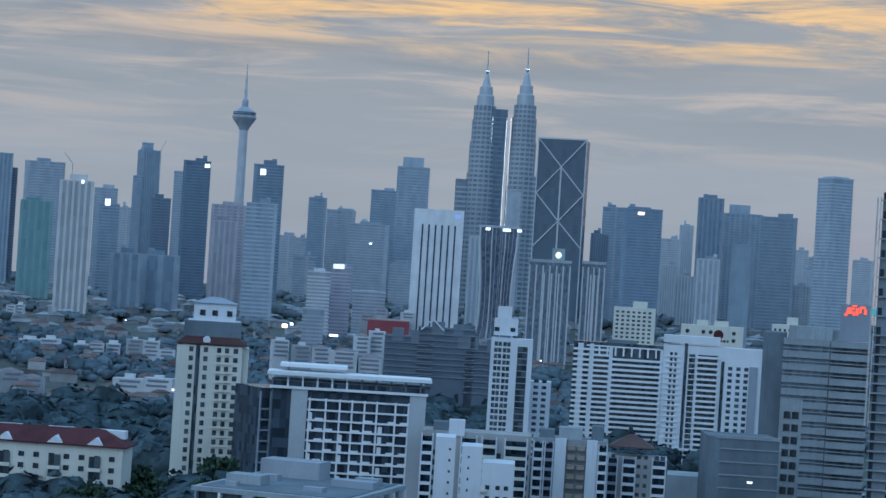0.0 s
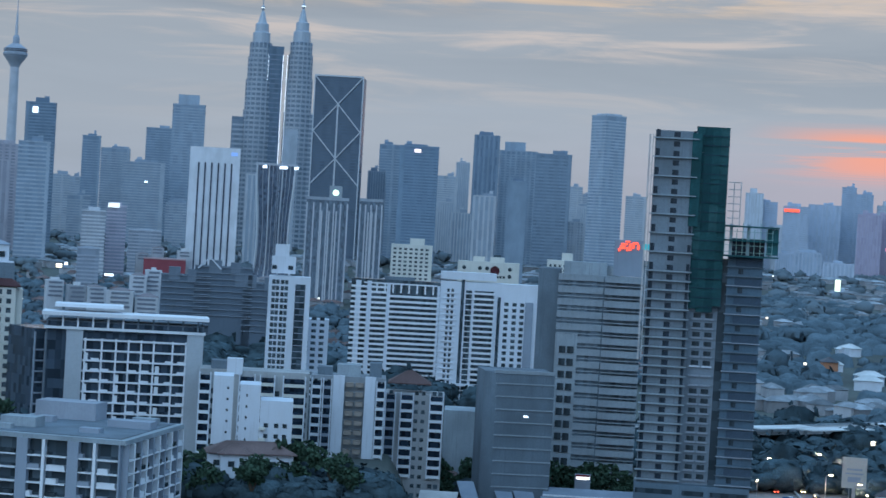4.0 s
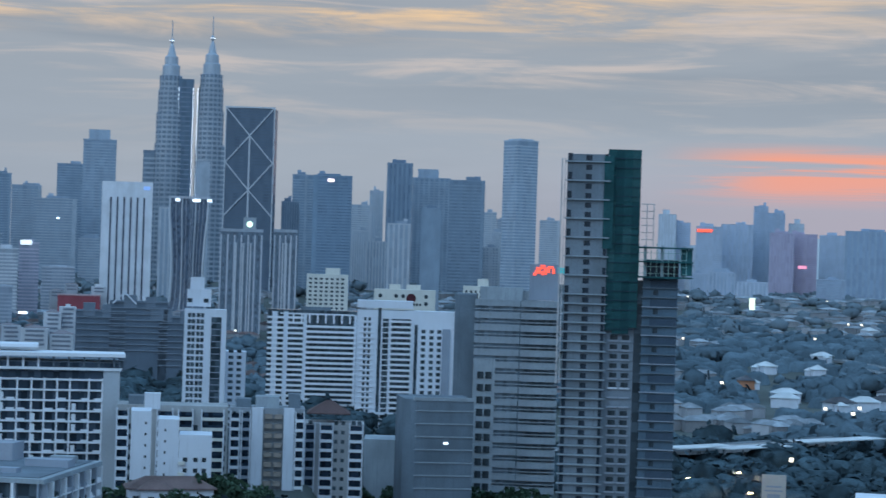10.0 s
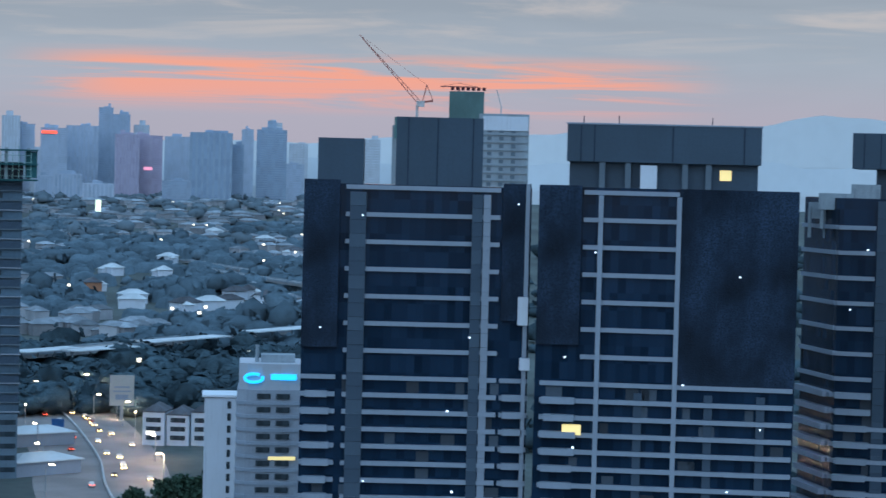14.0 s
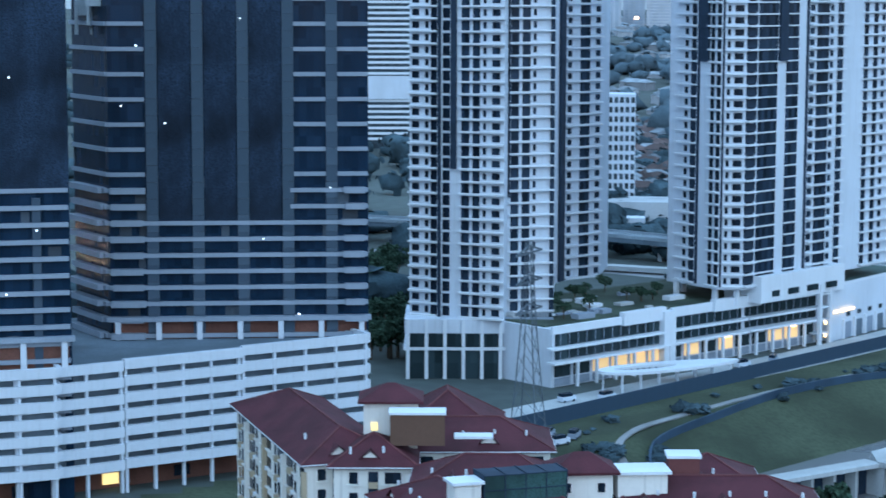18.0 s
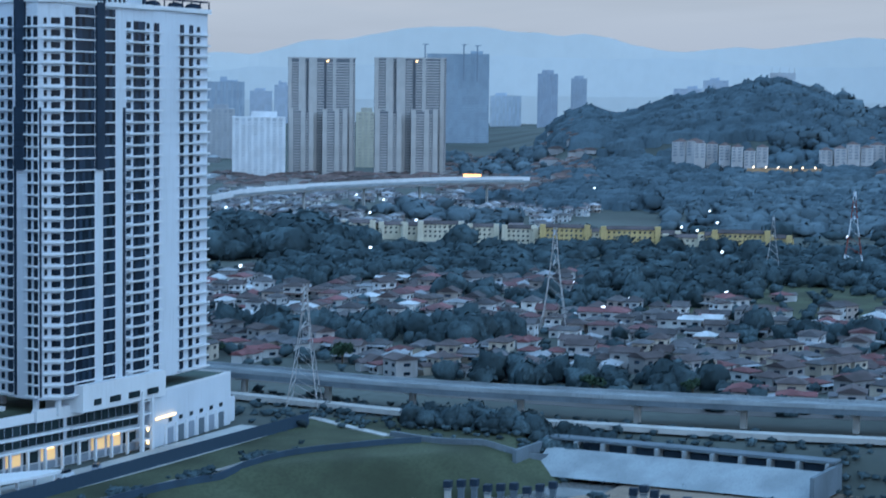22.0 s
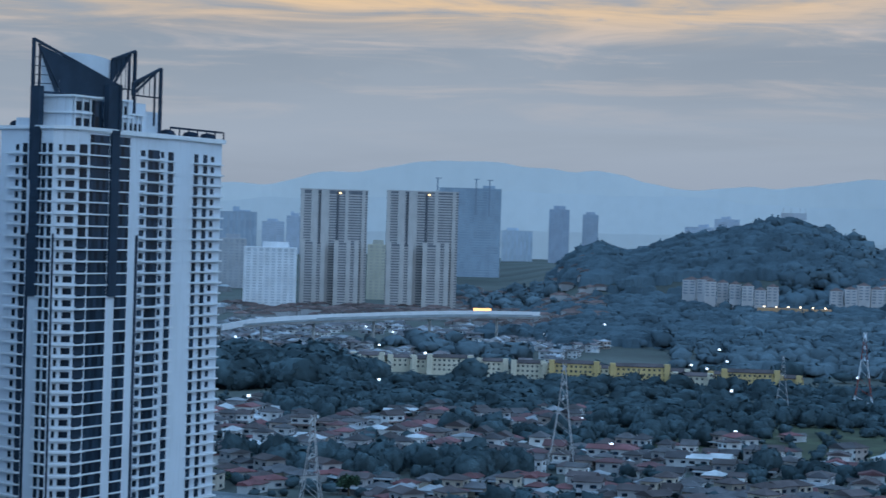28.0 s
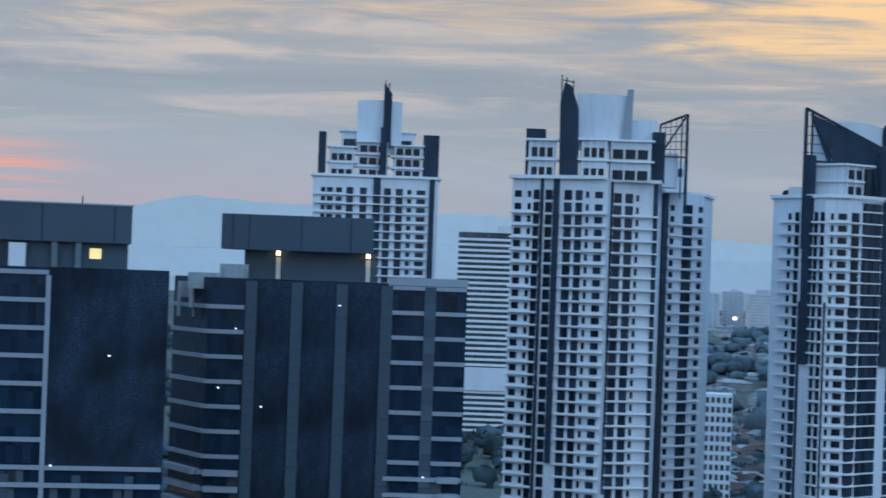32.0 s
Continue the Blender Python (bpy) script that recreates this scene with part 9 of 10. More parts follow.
prism("roof_slab", lr, CONCRETE, grow(1.06), 44.6, 45.7)
prism("roof_deck", lr, DARK_CONCRETE, grow(.97), 45.7, 45.9)
for x, y, w, d, h in ((-25, 22, 9, 6, 2.4), (-15, 45, 16, 8, 4.4), (1, 28, 11, 5, 1.8), (-8, 12, 5, 3, 1.2), (-20, 33, 4, 3, 1.6), (4, 38, 6, 4, 1.6), (-28, 14, 3, 2, 1.2)):
    box("roof_plant", lr, (CONCRETE, BLUE_GREY, SLAB_GREY)[int(w) % 3], (w, d, h), (x, y, 45.85), -.31)
v2 = thing("villa", 1.25, 616, 6, "white villa with tiled hip roofs among trees", "house", z=22)
box("wall", v2, WHITE, (24, 10, 9), (0, 5, 0))
box("wing", v2, WHITE, (8, 5, 9), (-5, 0, 0))
hip("roof", v2, 24, 10, 9, 3.4, (0, 5), 0, 1.0, ROOF_MIX)
hip("porch_roof", v2, 8, 7, 9, 2.8, (-5, 1), 0, .8, ROOF_MIX)
for i in range(6):
    box("window_pane", v2, HAZED_PANE, (1.8, .2, 1.6), (-10 + i * 4, -.1 if i not in (1, 2) else -2.6, 5.6))
hv = site("villa", 80, 791, -8, "white villa with hipped tile roof under trees", "house")
box("wall", hv, WHITE, (26, 10, 7), (0, 0, 0))
hip("roof", hv, 26, 10, 7, 4, (0, 0), 0, 1.0, ROOF_MIX)
hip("porch_roof", hv, 9, 8, 7, 3.4, (-6, -4), 0, .8, ROOF_MIX)
box("porch", hv, WHITE, (9, 6, 7), (-6, -5, 0))
for i in range(7):
    box("window_pane", hv, HAZED_PANE, (1.6, .2, 1.8), (-11 + i * 3.6, -8.05 if 0 < i < 3 else -5.05, 3.5))

# red-roofed flats at the far left
rl = thing("red_roof_flats", -10.15, 640, -14, "cream flats with red hipped roof and white gables", "apartment building", z=0)
prism("wall", rl, CREAM, rect(46, 14, 0, 0), 0, 43)
hip("roof", rl, 46, 14, 43, 4.6, (0, 7), 0, 1.2, ROOF_RED)
for i in range(10):
    for k in range(7):
        box("window_pane", rl, HAZED_PANE, (1.7, .2, 1.5), (-20.5 + i * 4.5, -.03, 38.8 - k * 3.3))
for x in (-12, 3, 15):
    box("balcony_stack", rl, HAZED_PANE, (3.4, .6, 36), (x, -.3, 4))
    for k in range(10):
        box("balcony", rl, CREAM, (3.8, 1.4, 1.0), (x, -.6, 6 + k * 3.3))
    v = [(x - 3, -1.0, 43), (x + 3, -1.0, 43), (x, -1.0, 45.6), (x, 6, 45.6)]
    put("gable", mesh_of("gable", v, [(0, 1, 2), (0, 2, 3), (1, 3, 2)], WHITE), rl)
for x in (-14, 2, 18):
    box("roof_house", rl, WHITE, (8, 4, 2.4), (x, 9, 45))


# white terraces before the skyline
def terrace(bearing, dist, wide, top, label, storeys=4):
    ob = thing("terrace_block", bearing, dist, random.Random(int(bearing * 100)).uniform(-12, 12), label, "low block", "pale terraces before the skyline")
    z0 = ob.location.z
    h = top - z0
    rng = random.Random(int(bearing * 77))
    n = max(2, int(wide / 14))
    w = wide / n
    for j in range(n):               # units of their own height and depth, pale fronts, dark balcony bands, roof rooms
        x, y, t = -wide / 2 + (j + .5) * w, rng.uniform(-12, 10), h * rng.uniform(.62, 1.0)
        prism("body", ob, paint(.46, .50, .55) if rng.random() < .7 else paint(.30, .33, .37), rect(w * rng.uniform(.85, 1.12), 13, x, y), -4, t)
        for k in range(storeys):
            z = t - 2.7 - k * 3.4
            if z > 0:
                box("window_band", ob, paint(.17, .20, .25), (w * .7, .5, 1.6), (x + rng.uniform(-.06, .06) * w, y - .1, z))
        if rng.random() < .6:
            box("roof_house", ob, paint(.52, .56, .60), (w * rng.uniform(.3, .6), 5, rng.uniform(1.6, 3.4)), (x, y + 6, t))
        else:
            hip("roof", ob, w * .8, 11, t, rng.uniform(1.6, 3.0), (x, y + 6.5), 0, .4, paint(.19, .18, .20))


terrace(-11.19, 2400, 18.2, 40.3, "pale terrace block among the trees")
terrace(-10.48, 2000, 40.6, 22.1, "pale terrace block among the trees")
terrace(-8.98, 1950, 42.5, 22.0, "pale terrace block among the trees")
terrace(-7.56, 1900, 42.7, 25.7, "long pale terrace behind dark trees")
terrace(-3.60, 1700, 44.9, 40.5, "pale stepped apartments before the towers")
terrace(-2.08, 1650, 39.8, 47.6, "pale stepped apartments before the towers")
terrace(-1.81, 1680, 23.8, 53.3, "pale stepped apartments before the towers", 5)
terrace(-7.65, 1500, 41.4, 16.5, "pale villas behind dark trees", 2)
terrace(-10.86, 1500, 30.4, 17.8, "pale villas behind dark trees", 2)
terrace(1.72, 1750, 36.7, 61.4, "pale block under the waisted tower", 5)
terrace(-1.35, 2300, 57.4, 59.6, "dark red and cream hall before the towers", 2)
rd_ = thing("red_hall", -1.33, 2280, 0, "dark red walled hall before the towers", "hall")
box("wall", rd_, paint(.26, .07, .09), (44, 14, 32), (0, 7, 0))
box("roof_edge", rd_, paint(.4, .3, .32), (45, 15, 1.4), (0, 7, 32))
ob_ = thing("apartment_block", 0.09, 1500, 0, "dark stepped concrete flats with triangular gable", "apartment block")
for x, w, top in ((-22, 34, 55), (4, 40, 62), (30, 24, 52)):
    prism("body", ob_, paint(.10, .135, .18), rect(w, 16, x, 0), -5, top - ob_.location.z)
    for k in range(9):
        box("slab_edge", ob_, paint(.17, .215, .27), (w + .6, 1, .7), (x, -.3, top - ob_.location.z - 1 - k * 4.2))
for i, (x, w, h) in enumerate(((-30, 8, 60), (-18, 6, 59), (-2, 9, 66), (12, 7, 65), (24, 6, 57), (36, 7, 56), (18, 12, 58))):
    box("roof_room", ob_, paint(.14, .18, .23), (w, 9, 9), (x, 4, h - 9 - ob_.location.z))
lattice("gable_frame", ob_, WHITE, [((-14, -1, 60), (-6, -1, 68), 1.0), ((-6, -1, 68), (2, -1, 60), 1.0)])

# a farther row of towers behind the eastern suburbs, haze put into their pale colours
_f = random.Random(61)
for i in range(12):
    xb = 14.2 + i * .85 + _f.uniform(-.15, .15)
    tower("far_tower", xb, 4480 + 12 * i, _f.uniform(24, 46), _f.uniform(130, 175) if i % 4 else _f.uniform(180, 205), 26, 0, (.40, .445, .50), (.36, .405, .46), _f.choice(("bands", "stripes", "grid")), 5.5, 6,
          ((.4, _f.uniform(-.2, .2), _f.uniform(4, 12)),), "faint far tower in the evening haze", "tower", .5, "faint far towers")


def midblock(bearing, dist, wide, top, wall, label, cap=4.0):
    tower("office_block", bearing, dist, wide, top, wide * .7, 0, wall, (.12, .15, .19), "bands", 3.8, 6, ((.5, 0, cap),), label, "office block")


midblock(-3.25, 2300, 24.7, 93.0, (.42, .46, .51), "pale mid-rise block before the towers")
midblock(-2.66, 2350, 21.0, 99.4, (.36, .36, .44), "mid-rise block with lit roof")
midblock(-3.34, 2150, 21.4, 55.9, (.28, .33, .40), "small dark block in the trees", 2)
midblock(-1.89, 2450, 36.7, 73.0, (.33, .37, .43), "banded low office before the towers", 2)

# ------------------------------------------------------------------ lit signs on the skyline
def roof_lamp(bearing, dist, z, w, h, mat, label):
    ob = thing("lit_sign", bearing, dist, 0, label, "sign", "lit signs on the skyline", z=z)
    box("panel", ob, mat, (w, .4, h), (0, -.5, 0))
    box("bracket", ob, DARK_STEEL, (w * .6, 1.0, .5), (0, 0, -.4))


roof_lamp(-6.39, 3099, 230.3, 7, 5, WHITE_LIGHT, "white lit sign on a dark tower")
roof_lamp(-4.91, 2899, 217.1, 7, 8, WHITE_LIGHT, "white lit sign on a dark tower")
roof_lamp(-8.94, 2999, 164.6, 7, 9, WHITE_LIGHT, "white lit sign on a grey tower")
roof_lamp(-9.62, 2599, 180.2, 3, 4, WHITE_LIGHT, "white lit sign on a pale tower")
roof_lamp(5.21, 2999, 198.3, 9, 4.5, lamp_glow("bank_sign", (1, .8, .75), 1.6), "lit bank sign on the dark blue tower")
roof_lamp(-1.94, 3299, 137.4, 4, 2.5, WHITE_LIGHT, "white lamp on an office block")
roof_lamp(-2.74, 2349, 97.9, 12, 5, lamp_glow("roof_glow", (.9, .95, .9), .9), "lit roof storey on a block")
roof_lamp(-4.08, 2000, 40.6, 5, 3.5, lamp_glow("warm_flood", (1, .8, .45), 5), "bright warm flood light")
roof_lamp(-3.90, 2000, 43.1, 3, 2.5, WHITE_LIGHT, "bright white flood light")
roof_lamp(-2.77, 2000, 34.9, 8, 2.2, WHITE_LIGHT, "bright white flood light")
roof_lamp(15.19, 4299, 163.7, 30, 6, RED_LIGHT, "red lit sign on a hazy tower")
roof_lamp(17.77, 4199, 96.7, 16, 6, lamp_glow("pink_sign", (.9, .3, .4), 1.0), "pink lit sign on a hazy block")
roof_lamp(16.49, 2600, 47, 6.5, 14, lamp_glow("screen_light", (.9, 1, .7), 1.2), "tall bright video screen")
roof_lamp(50.09, 2900, 52, 5, 4, lamp_glow("amber_tower_lamp", (1, .6, .3), 5), "bright amber lamp among far towers")
roof_lamp(63.81, 2400, 7.8, 20, 6, lamp_glow("toll_light", (1, .45, .15), 2.5), "orange lit toll plaza")
roof_lamp(64.61, 2400, 6.1, 14, 3, WHITE_LIGHT, "white lit toll canopy")

# ------------------------------------------------------------------ cranes and the building site behind the dark towers
cs = thing("unfinished_tower", 27.19, 900, 0, "pale concrete tower under construction behind a dark tower", "tower")
prism("body", cs, CONCRETE, rect(21, 20), 0, 126.5)
prism("wing", cs, CONCRETE, rect(42, 16, -26, 4), 0, 120.8)
box("plaster_band", cs, WHITE, (19, .6, 6), (.6, -.2, 119.5))
prism("core", cs, surface("teal_formwork", (.10, .17, .17), .9, .2, .4, .2), rect(14.5, 12, -16, 2), 0, 135.6)
box("formwork", cs, surface("teal_mesh", (.10, .19, .19), .9, .3, .4, .2), (8, 10, 9), (-42, 6, 115.2))
box("formwork", cs, surface("teal_mesh", (.11, .19, .19), .9, .3, .4, .2), (20, 10, 7), (-30, 3, 115.9))
for k in range(9):
    box("floor_ledge", cs, CONCRETE, (20, .8, .5), (0, -.2, 92 + k * 3.2))
    for x in (-6, -1, 4):
        # dark concrete patch, its colour standing for the shade in a hole
        box("window_hole", cs, DARK_CONCRETE, (1.8, .2, 1.6), (x, -.02, 93 + k * 3.2))
for i in range(7):
    box("rebar", cs, ROOF_RED, (1.4, .3, 1.4), (-22 + i * 2.2, 2, 136.0))
crane = thing("tower_crane", 24.86, 890, 0, "red luffing tower crane with raised jib", "crane")
zc = 128.9
lattice("mast", crane, STEEL, [((0, 0, 60), (0, 0, zc), 1.1)])
box("cab", crane, STEEL, (3.4, 2.4, 2.4), (1.4, 0, zc - .6))
RUST = surface("red_crane_paint", (.34, .12, .10), .6, .2)
tip = (-24.5, 0, zc + 28.5)
lattice("jib", crane, RUST, [((0, 0, zc + 1), tip, .32), ((.9, 0, zc + 2.2), tip, .24)] + [((-24.5 * i / 12, 0, zc + 1 + 27.5 * i / 12), (.9 - 25.4 * (i + .5) / 12, 0, zc + 2.2 + 26.3 * (i + .5) / 12), .22) for i in range(12)])
lattice("counter_jib", crane, RUST, [((0, 0, zc + 1), (6.5, 0, zc + 2), .8), ((2, 0, zc + 1), (3.8, 0, zc + 8.5), .4), ((6.5, 0, zc + 2), (3.8, 0, zc + 8.5), .3), ((3.8, 0, zc + 8.5), tip, .12)])
crane2 = thing("tower_crane", 25.97, 905, 0, "small saddle crane over the formwork", "crane")
z2 = 137.6
lattice("mast", crane2, RUST, [((0, 0, 80), (0, 0, z2), .7)])
lattice("jib", crane2, RUST, [((-8, 0, z2), (8, 0, z2), .45), ((0, 0, z2 + 1.6), (-8, 0, z2), .15), ((0, 0, z2 + 1.6), (8, 0, z2), .15)])
crane3 = thing("tower_crane", 27.10, 905, 0, "small leaning crane jib on the roof", "crane")
lattice("jib", crane3, STEEL, [((0, 0, 129.5 - 30), (0, 0, 129.5), .6), ((0, 0, 129.5), (-2.0, 0, 136.6), .4)])
for az_, d_, z_, lean in ((-9.91, 3290, 230.4, -14), (-7.65, 3690, 277.7, 8)):
    k_ = thing("tower_crane", az_, d_, 0, "thin crane on a skyline roof", "crane")
    lattice("mast", k_, STEEL, [((0, 0, z_ - k_.location.z - 40), (0, 0, z_ - k_.location.z), 1.2)])
    lattice("jib", k_, STEEL, [((0, 0, z_ - k_.location.z), (lean, 0, z_ - k_.location.z + 17), .9)])
for px_ in (0, 1, 2):
    k_ = thing("tower_crane", (62.52, 63.55, 63.91)[px_], 3590, 0, "thin crane on the hazy tower", "crane")
    zt = (186.7, 186.5, 185.2)[px_] - k_.location.z
    lattice("mast", k_, paint(.22, .28, .36), [((0, 0, zt - 60), (0, 0, zt), 2.2), ((-4, 0, zt), (6, 0, zt), 1.4)])

# pale tower behind the white towers
pb = block(43.39, 1300, 31.8, 125.7, 20, "pale banded apartment tower behind the white towers", HAZED_PANE)
shelf_rows(pb, 31.8, 0, 1, 2, 124, 3.3, W_LEDGE, 1.5, .9, name="balcony_band")
prism("side", pb, WHITE, rect(9, 16, 12, 4), 0, 130)
box("base_block", pb, WHITE, (36, 24, 14), (2, 10, 30))
wo = block(49.65, 900, 14.2, 53.9, 16, "white office with open window grid", WHITE)
rows_on(wo, 14.5, (.06, .22, .38, .54, .70, .86), 1.5, 6, 53.5, 4.0, 2.4)
wo2 = thing("low_hall", 50.06, 880, 0, "pale flat-roofed hall behind the white towers", "building", z=0)
box("wall", wo2, surface("pale_hall_wall", (.40, .43, .46), .85, .15), (34, 24, 12), (0, 0, 0))
box("wall", wo2, WHITE, (22, 12, 7), (-6, -20, 0))

# ------------------------------------------------------------------ flyover, road, cars, sign building
viaduct("flyover", ((180, 985), (265, 1013), (326, 1055), (375, 1091), (460, 1147), (600, 1180)), 16, 10, "long concrete flyover crossing the valley", 45)
viaduct("flyover", ((676, 1990), (676, 1955), (670, 1858), (668, 1800)), 9, 12, "short pale viaduct in the hazy valley", 300)
viaduct("flyover", ((634, 1830), (634, 1797), (634, 1678), (634, 1567), (640, 1500)), 10, 12, "pale viaduct running through the suburbs", 300)
viaduct("flyover", ((1035, 3450), (1030, 3293), (1001, 2979), (945, 2729), (871, 2425), (845, 2330)), 16, 12, "far highway curving through the hazy valley", 600)
SHEET = surface("pale_sheet_metal", (.50, .55, .58), .6, .15, .3, .1)
for gx, gy, w in ((270, 992, 40), (297, 996, 44), (357, 1047, 62), (433, 1104, 60)):
    st_ = site("station_roof", gx, gy, 32, "pale metal station roof over the flyover", "roof", "station roofs", z=13)
    box("roof_sheet", st_, SHEET, (w, 13, .5), (0, 0, 0))
    for i in range(4):
        box("post", st_, CONCRETE, (.6, .6, 3), (-w / 2 + 3 + i * (w - 6) / 3, 0, -3))
road_pts = curve_points(((171, 528), (194, 641), (211, 707), (228, 793), (238, 856), (245, 915), (237, 979)), 50)
# paler, warmer asphalt: lamplight is put into the road colour
strip_along("road", surface("lamplit_asphalt", (.23, .21, .205), .85, .15, .2), road_pts, 44, .3, .15, "broad pale highway with evening traffic", "road")
strip_along("road_barrier", PALE_CONC, [(p.x + .5, p.y) for p in road_pts], .6, .8, 1.0, "concrete median barrier on the highway", "barrier")
CAR_PAINT = [surface("car_paint_" + n, c, .35, .05, 1.0, 0, 0, .2) for n, c in (("white", (.6, .6, .6)), ("silver", (.35, .36, .38)), ("dark", (.03, .03, .035)), ("red", (.25, .03, .03)))]
HEAD = lamp_glow("headlight", (1, .60, .22), 18)
TAIL = lamp_glow("taillight", (1, .12, .05), 5)


def car(i):
    ob = new("car")
    tagged(ob, "%s car on the highway with lit lamps" % ("white", "silver", "dark", "red")[i], "car", "evening traffic")
    body = mesh_of("body", [(x * .9, y * 2.1, z) for x, y, z in ((-1, -1, .3), (1, -1, .3), (1, 1, .3), (-1, 1, .3), (-1, -1, .85), (1, -1, .85), (1, 1, .85), (-1, 1, .85), (-.8, -.5, 1.4), (.8, -.5, 1.4), (.8, .55, 1.4), (-.8, .55, 1.4))],
                   [(3, 2, 1, 0), (0, 1, 5, 4), (1, 2, 6, 5), (2, 3, 7, 6), (3, 0, 4, 7), (4, 5, 9, 8), (5, 6, 10, 9), (6, 7, 11, 10), (7, 4, 8, 11), (8, 9, 10, 11)], CAR_PAINT[i])
    put("body", body, ob)
    for x in (-.62, .62):
        box("headlight", ob, HEAD, (.42, .1, .32), (x, -2.12, .5))
        box("taillight", ob, TAIL, (.5, .1, .3), (x, 2.12, .6))
    for x in (-.85, .85):
        for y in (-1.3, 1.3):
            box("wheel", ob, DARK_STEEL, (.25, .65, .65), (x, y, 0))
    return ob


CARS = [car(i) for i in range(4)]
def on_road(s, off):
    k = s * 50
    j = min(49, int(k))
    p = road_pts[j].lerp(road_pts[j + 1], k - j)
    t = (road_pts[j + 1] - road_pts[j]).to_2d().normalized()
    return p.x - t.y * off, p.y + t.x * off, t
_r = random.Random(31)
for i in range(30):
    back = i % 3 == 0
    x, y, t = on_road(.18 + .6 * (i / 30) ** .9, (-1 if not back else 1) * _r.choice((4, 7.5, 11, 15)))
    ang = math.atan2(t.y, t.x) + (-math.pi / 2 if back else math.pi / 2) * -1
    m_ = Matrix.Translation((x, y, ground_z(x, y) + .2)) @ Matrix.Rotation(ang, 4, "Z")
    if i < 4:
        CARS[i].matrix_basis = m_
    else:
        copy_thing(CARS[_r.randrange(4)], m_)


def street_lamp():
    ob = new("street_lamp")
    tagged(ob, "tall street lamp with a glowing warm head", "street lamp", "street lamps")
    lattice("pole", ob, STEEL, [((0, 0, 0), (0, 0, 9), .22), ((0, 0, 9), (1.6, 0, 9.5), .16)])
    box("lamp_head", ob, lamp_glow("street_light", (1, .72, .38), 24), (1.5, .6, .35), (1.9, 0, 9.3))
    return ob


LAMP = street_lamp()
LAMP.location = (*on_road(.15, 19)[:2], 0)
for i in range(12):
    x, y, t = on_road(.2 + i * .062, 19 if i % 2 else -19)
    if i % 2 == 0:
        bulb = bpy.data.lights.new("street_bulb", "POINT")
        bulb.energy, bulb.color, bulb.shadow_soft_size = 15000, (1, .66, .40), .35
        new("street_bulb", bulb).location = (x, y, ground_z(x, y) + 8.6)
    copy_thing(LAMP, Matrix.Translation((x, y, ground_z(x, y))) @ Matrix.Rotation(_r.uniform(0, 6), 4, "Z"))
for gx, gy in ((312, 969), (234, 882), (233, 851), (245, 828), (248, 799), (24, 1226), (65, 1187)):
    copy_thing(LAMP, Matrix.Translation((gx, gy, ground_z(gx, gy))))
bb = site("billboard", 253, 817, -18, "pale billboard on a post beside the highway", "billboard")
box("panel", bb, surface("billboard_print", (.42, .42, .40), .7, .1, .2), (9.5, .8, 12), (0, 0, 6))
for x, z, w, h in ((0, 13, 6, .7), (0, 11.4, 7, .6), (0, 8.4, 5, 2)):
    box("print_bar", bb, SLAB_GREY, (w, .1, h), (x, -.45, z))
box("post", bb, STEEL, (1.2, .6, 6.2), (0, 0, 0))
rs_ = site("road_sign", 214, 769, -20, "blue road sign over the verge", "road sign")
box("panel", rs_, surface("blue_sign_face", (.02, .10, .28), .5), (4.5, .2, 3.2), (0, 0, 4))
box("post", rs_, STEEL, (.3, .3, 4.2), (0, 0, 0))


# red-roofed halls and sheds at the foot of the grey office
TERRA = surface("terracotta_roof", (.185, .082, .082), .85, .25, .5, .15, .3)
SHED_SHEET = surface("blue_grey_sheet_roof", (.20, .25, .32), .6, .15, .4, .2, .2)
def roof_hall(bearing, dist, w, d, eave, high, turn, label):
    ob = thing("hall", bearing, dist, turn, label, "hall", "red-roofed halls", z=0)
    box("wall", ob, CREAM, (w, d, eave), (0, d / 2, 0))
    hip("roof", ob, w, d, eave, high, (0, d / 2), 0, 1.2, TERRA)
    for i in range(3):
        box("window_pane", ob, HAZED_PANE, (2.2, .2, 1.5), (-w / 3 + i * w / 3, -.05, eave - 2.6))
    return ob
roof_hall(9.45, 684, 24, 15, 6.2, 5.0, 4, "cream hall with a faded red hipped roof")
roof_hall(7.0, 668, 32, 13, 6.0, 3.6, -5, "long cream hall with a faded red roof")
roof_hall(6.1, 690, 15, 12, 6.4, 3.8, 8, "small cream hall with a faded red roof")
def shed(bearing, dist, w, d, low, top, turn, mat, label):
    """A shed with one sloping sheet roof and a pale edge."""
    ob = thing("shed", bearing, dist, turn, label, "shed", "sheet-roofed sheds", z=0)
    box("wall", ob, SLAB_GREY, (w, d, low), (0, d / 2, 0))
    v = [(-w / 2 - .4, -.5, low), (w / 2 + .4, -.5, low), (w / 2 + .4, d, top), (-w / 2 - .4, d, top)]
    v += [(x, y, z + .3) for x, y, z in v]
    put("roof", mesh_of("shed_roof", v, QUADS, mat), ob)
    box("roof_edge", ob, W_LEDGE, (w + 1, .4, .55), (0, -.7, low - .05))
shed(10.25, 716, 30, 9, 8.4, 10.0, 2, SHED_SHEET, "long shed with a blue-grey sheet roof")
shed(10.35, 728, 32, 9, 10.2, 11.8, 2, SHED_SHEET, "long shed with a blue-grey sheet roof")
shed(7.15, 722, 5, 11, 7.0, 12.5, 12, SHED_SHEET, "narrow shed with a steep blue-grey roof")
shed(8.1, 724, 5, 11, 7.4, 12.6, 14, SHED_SHEET, "narrow shed with a steep blue-grey roof")
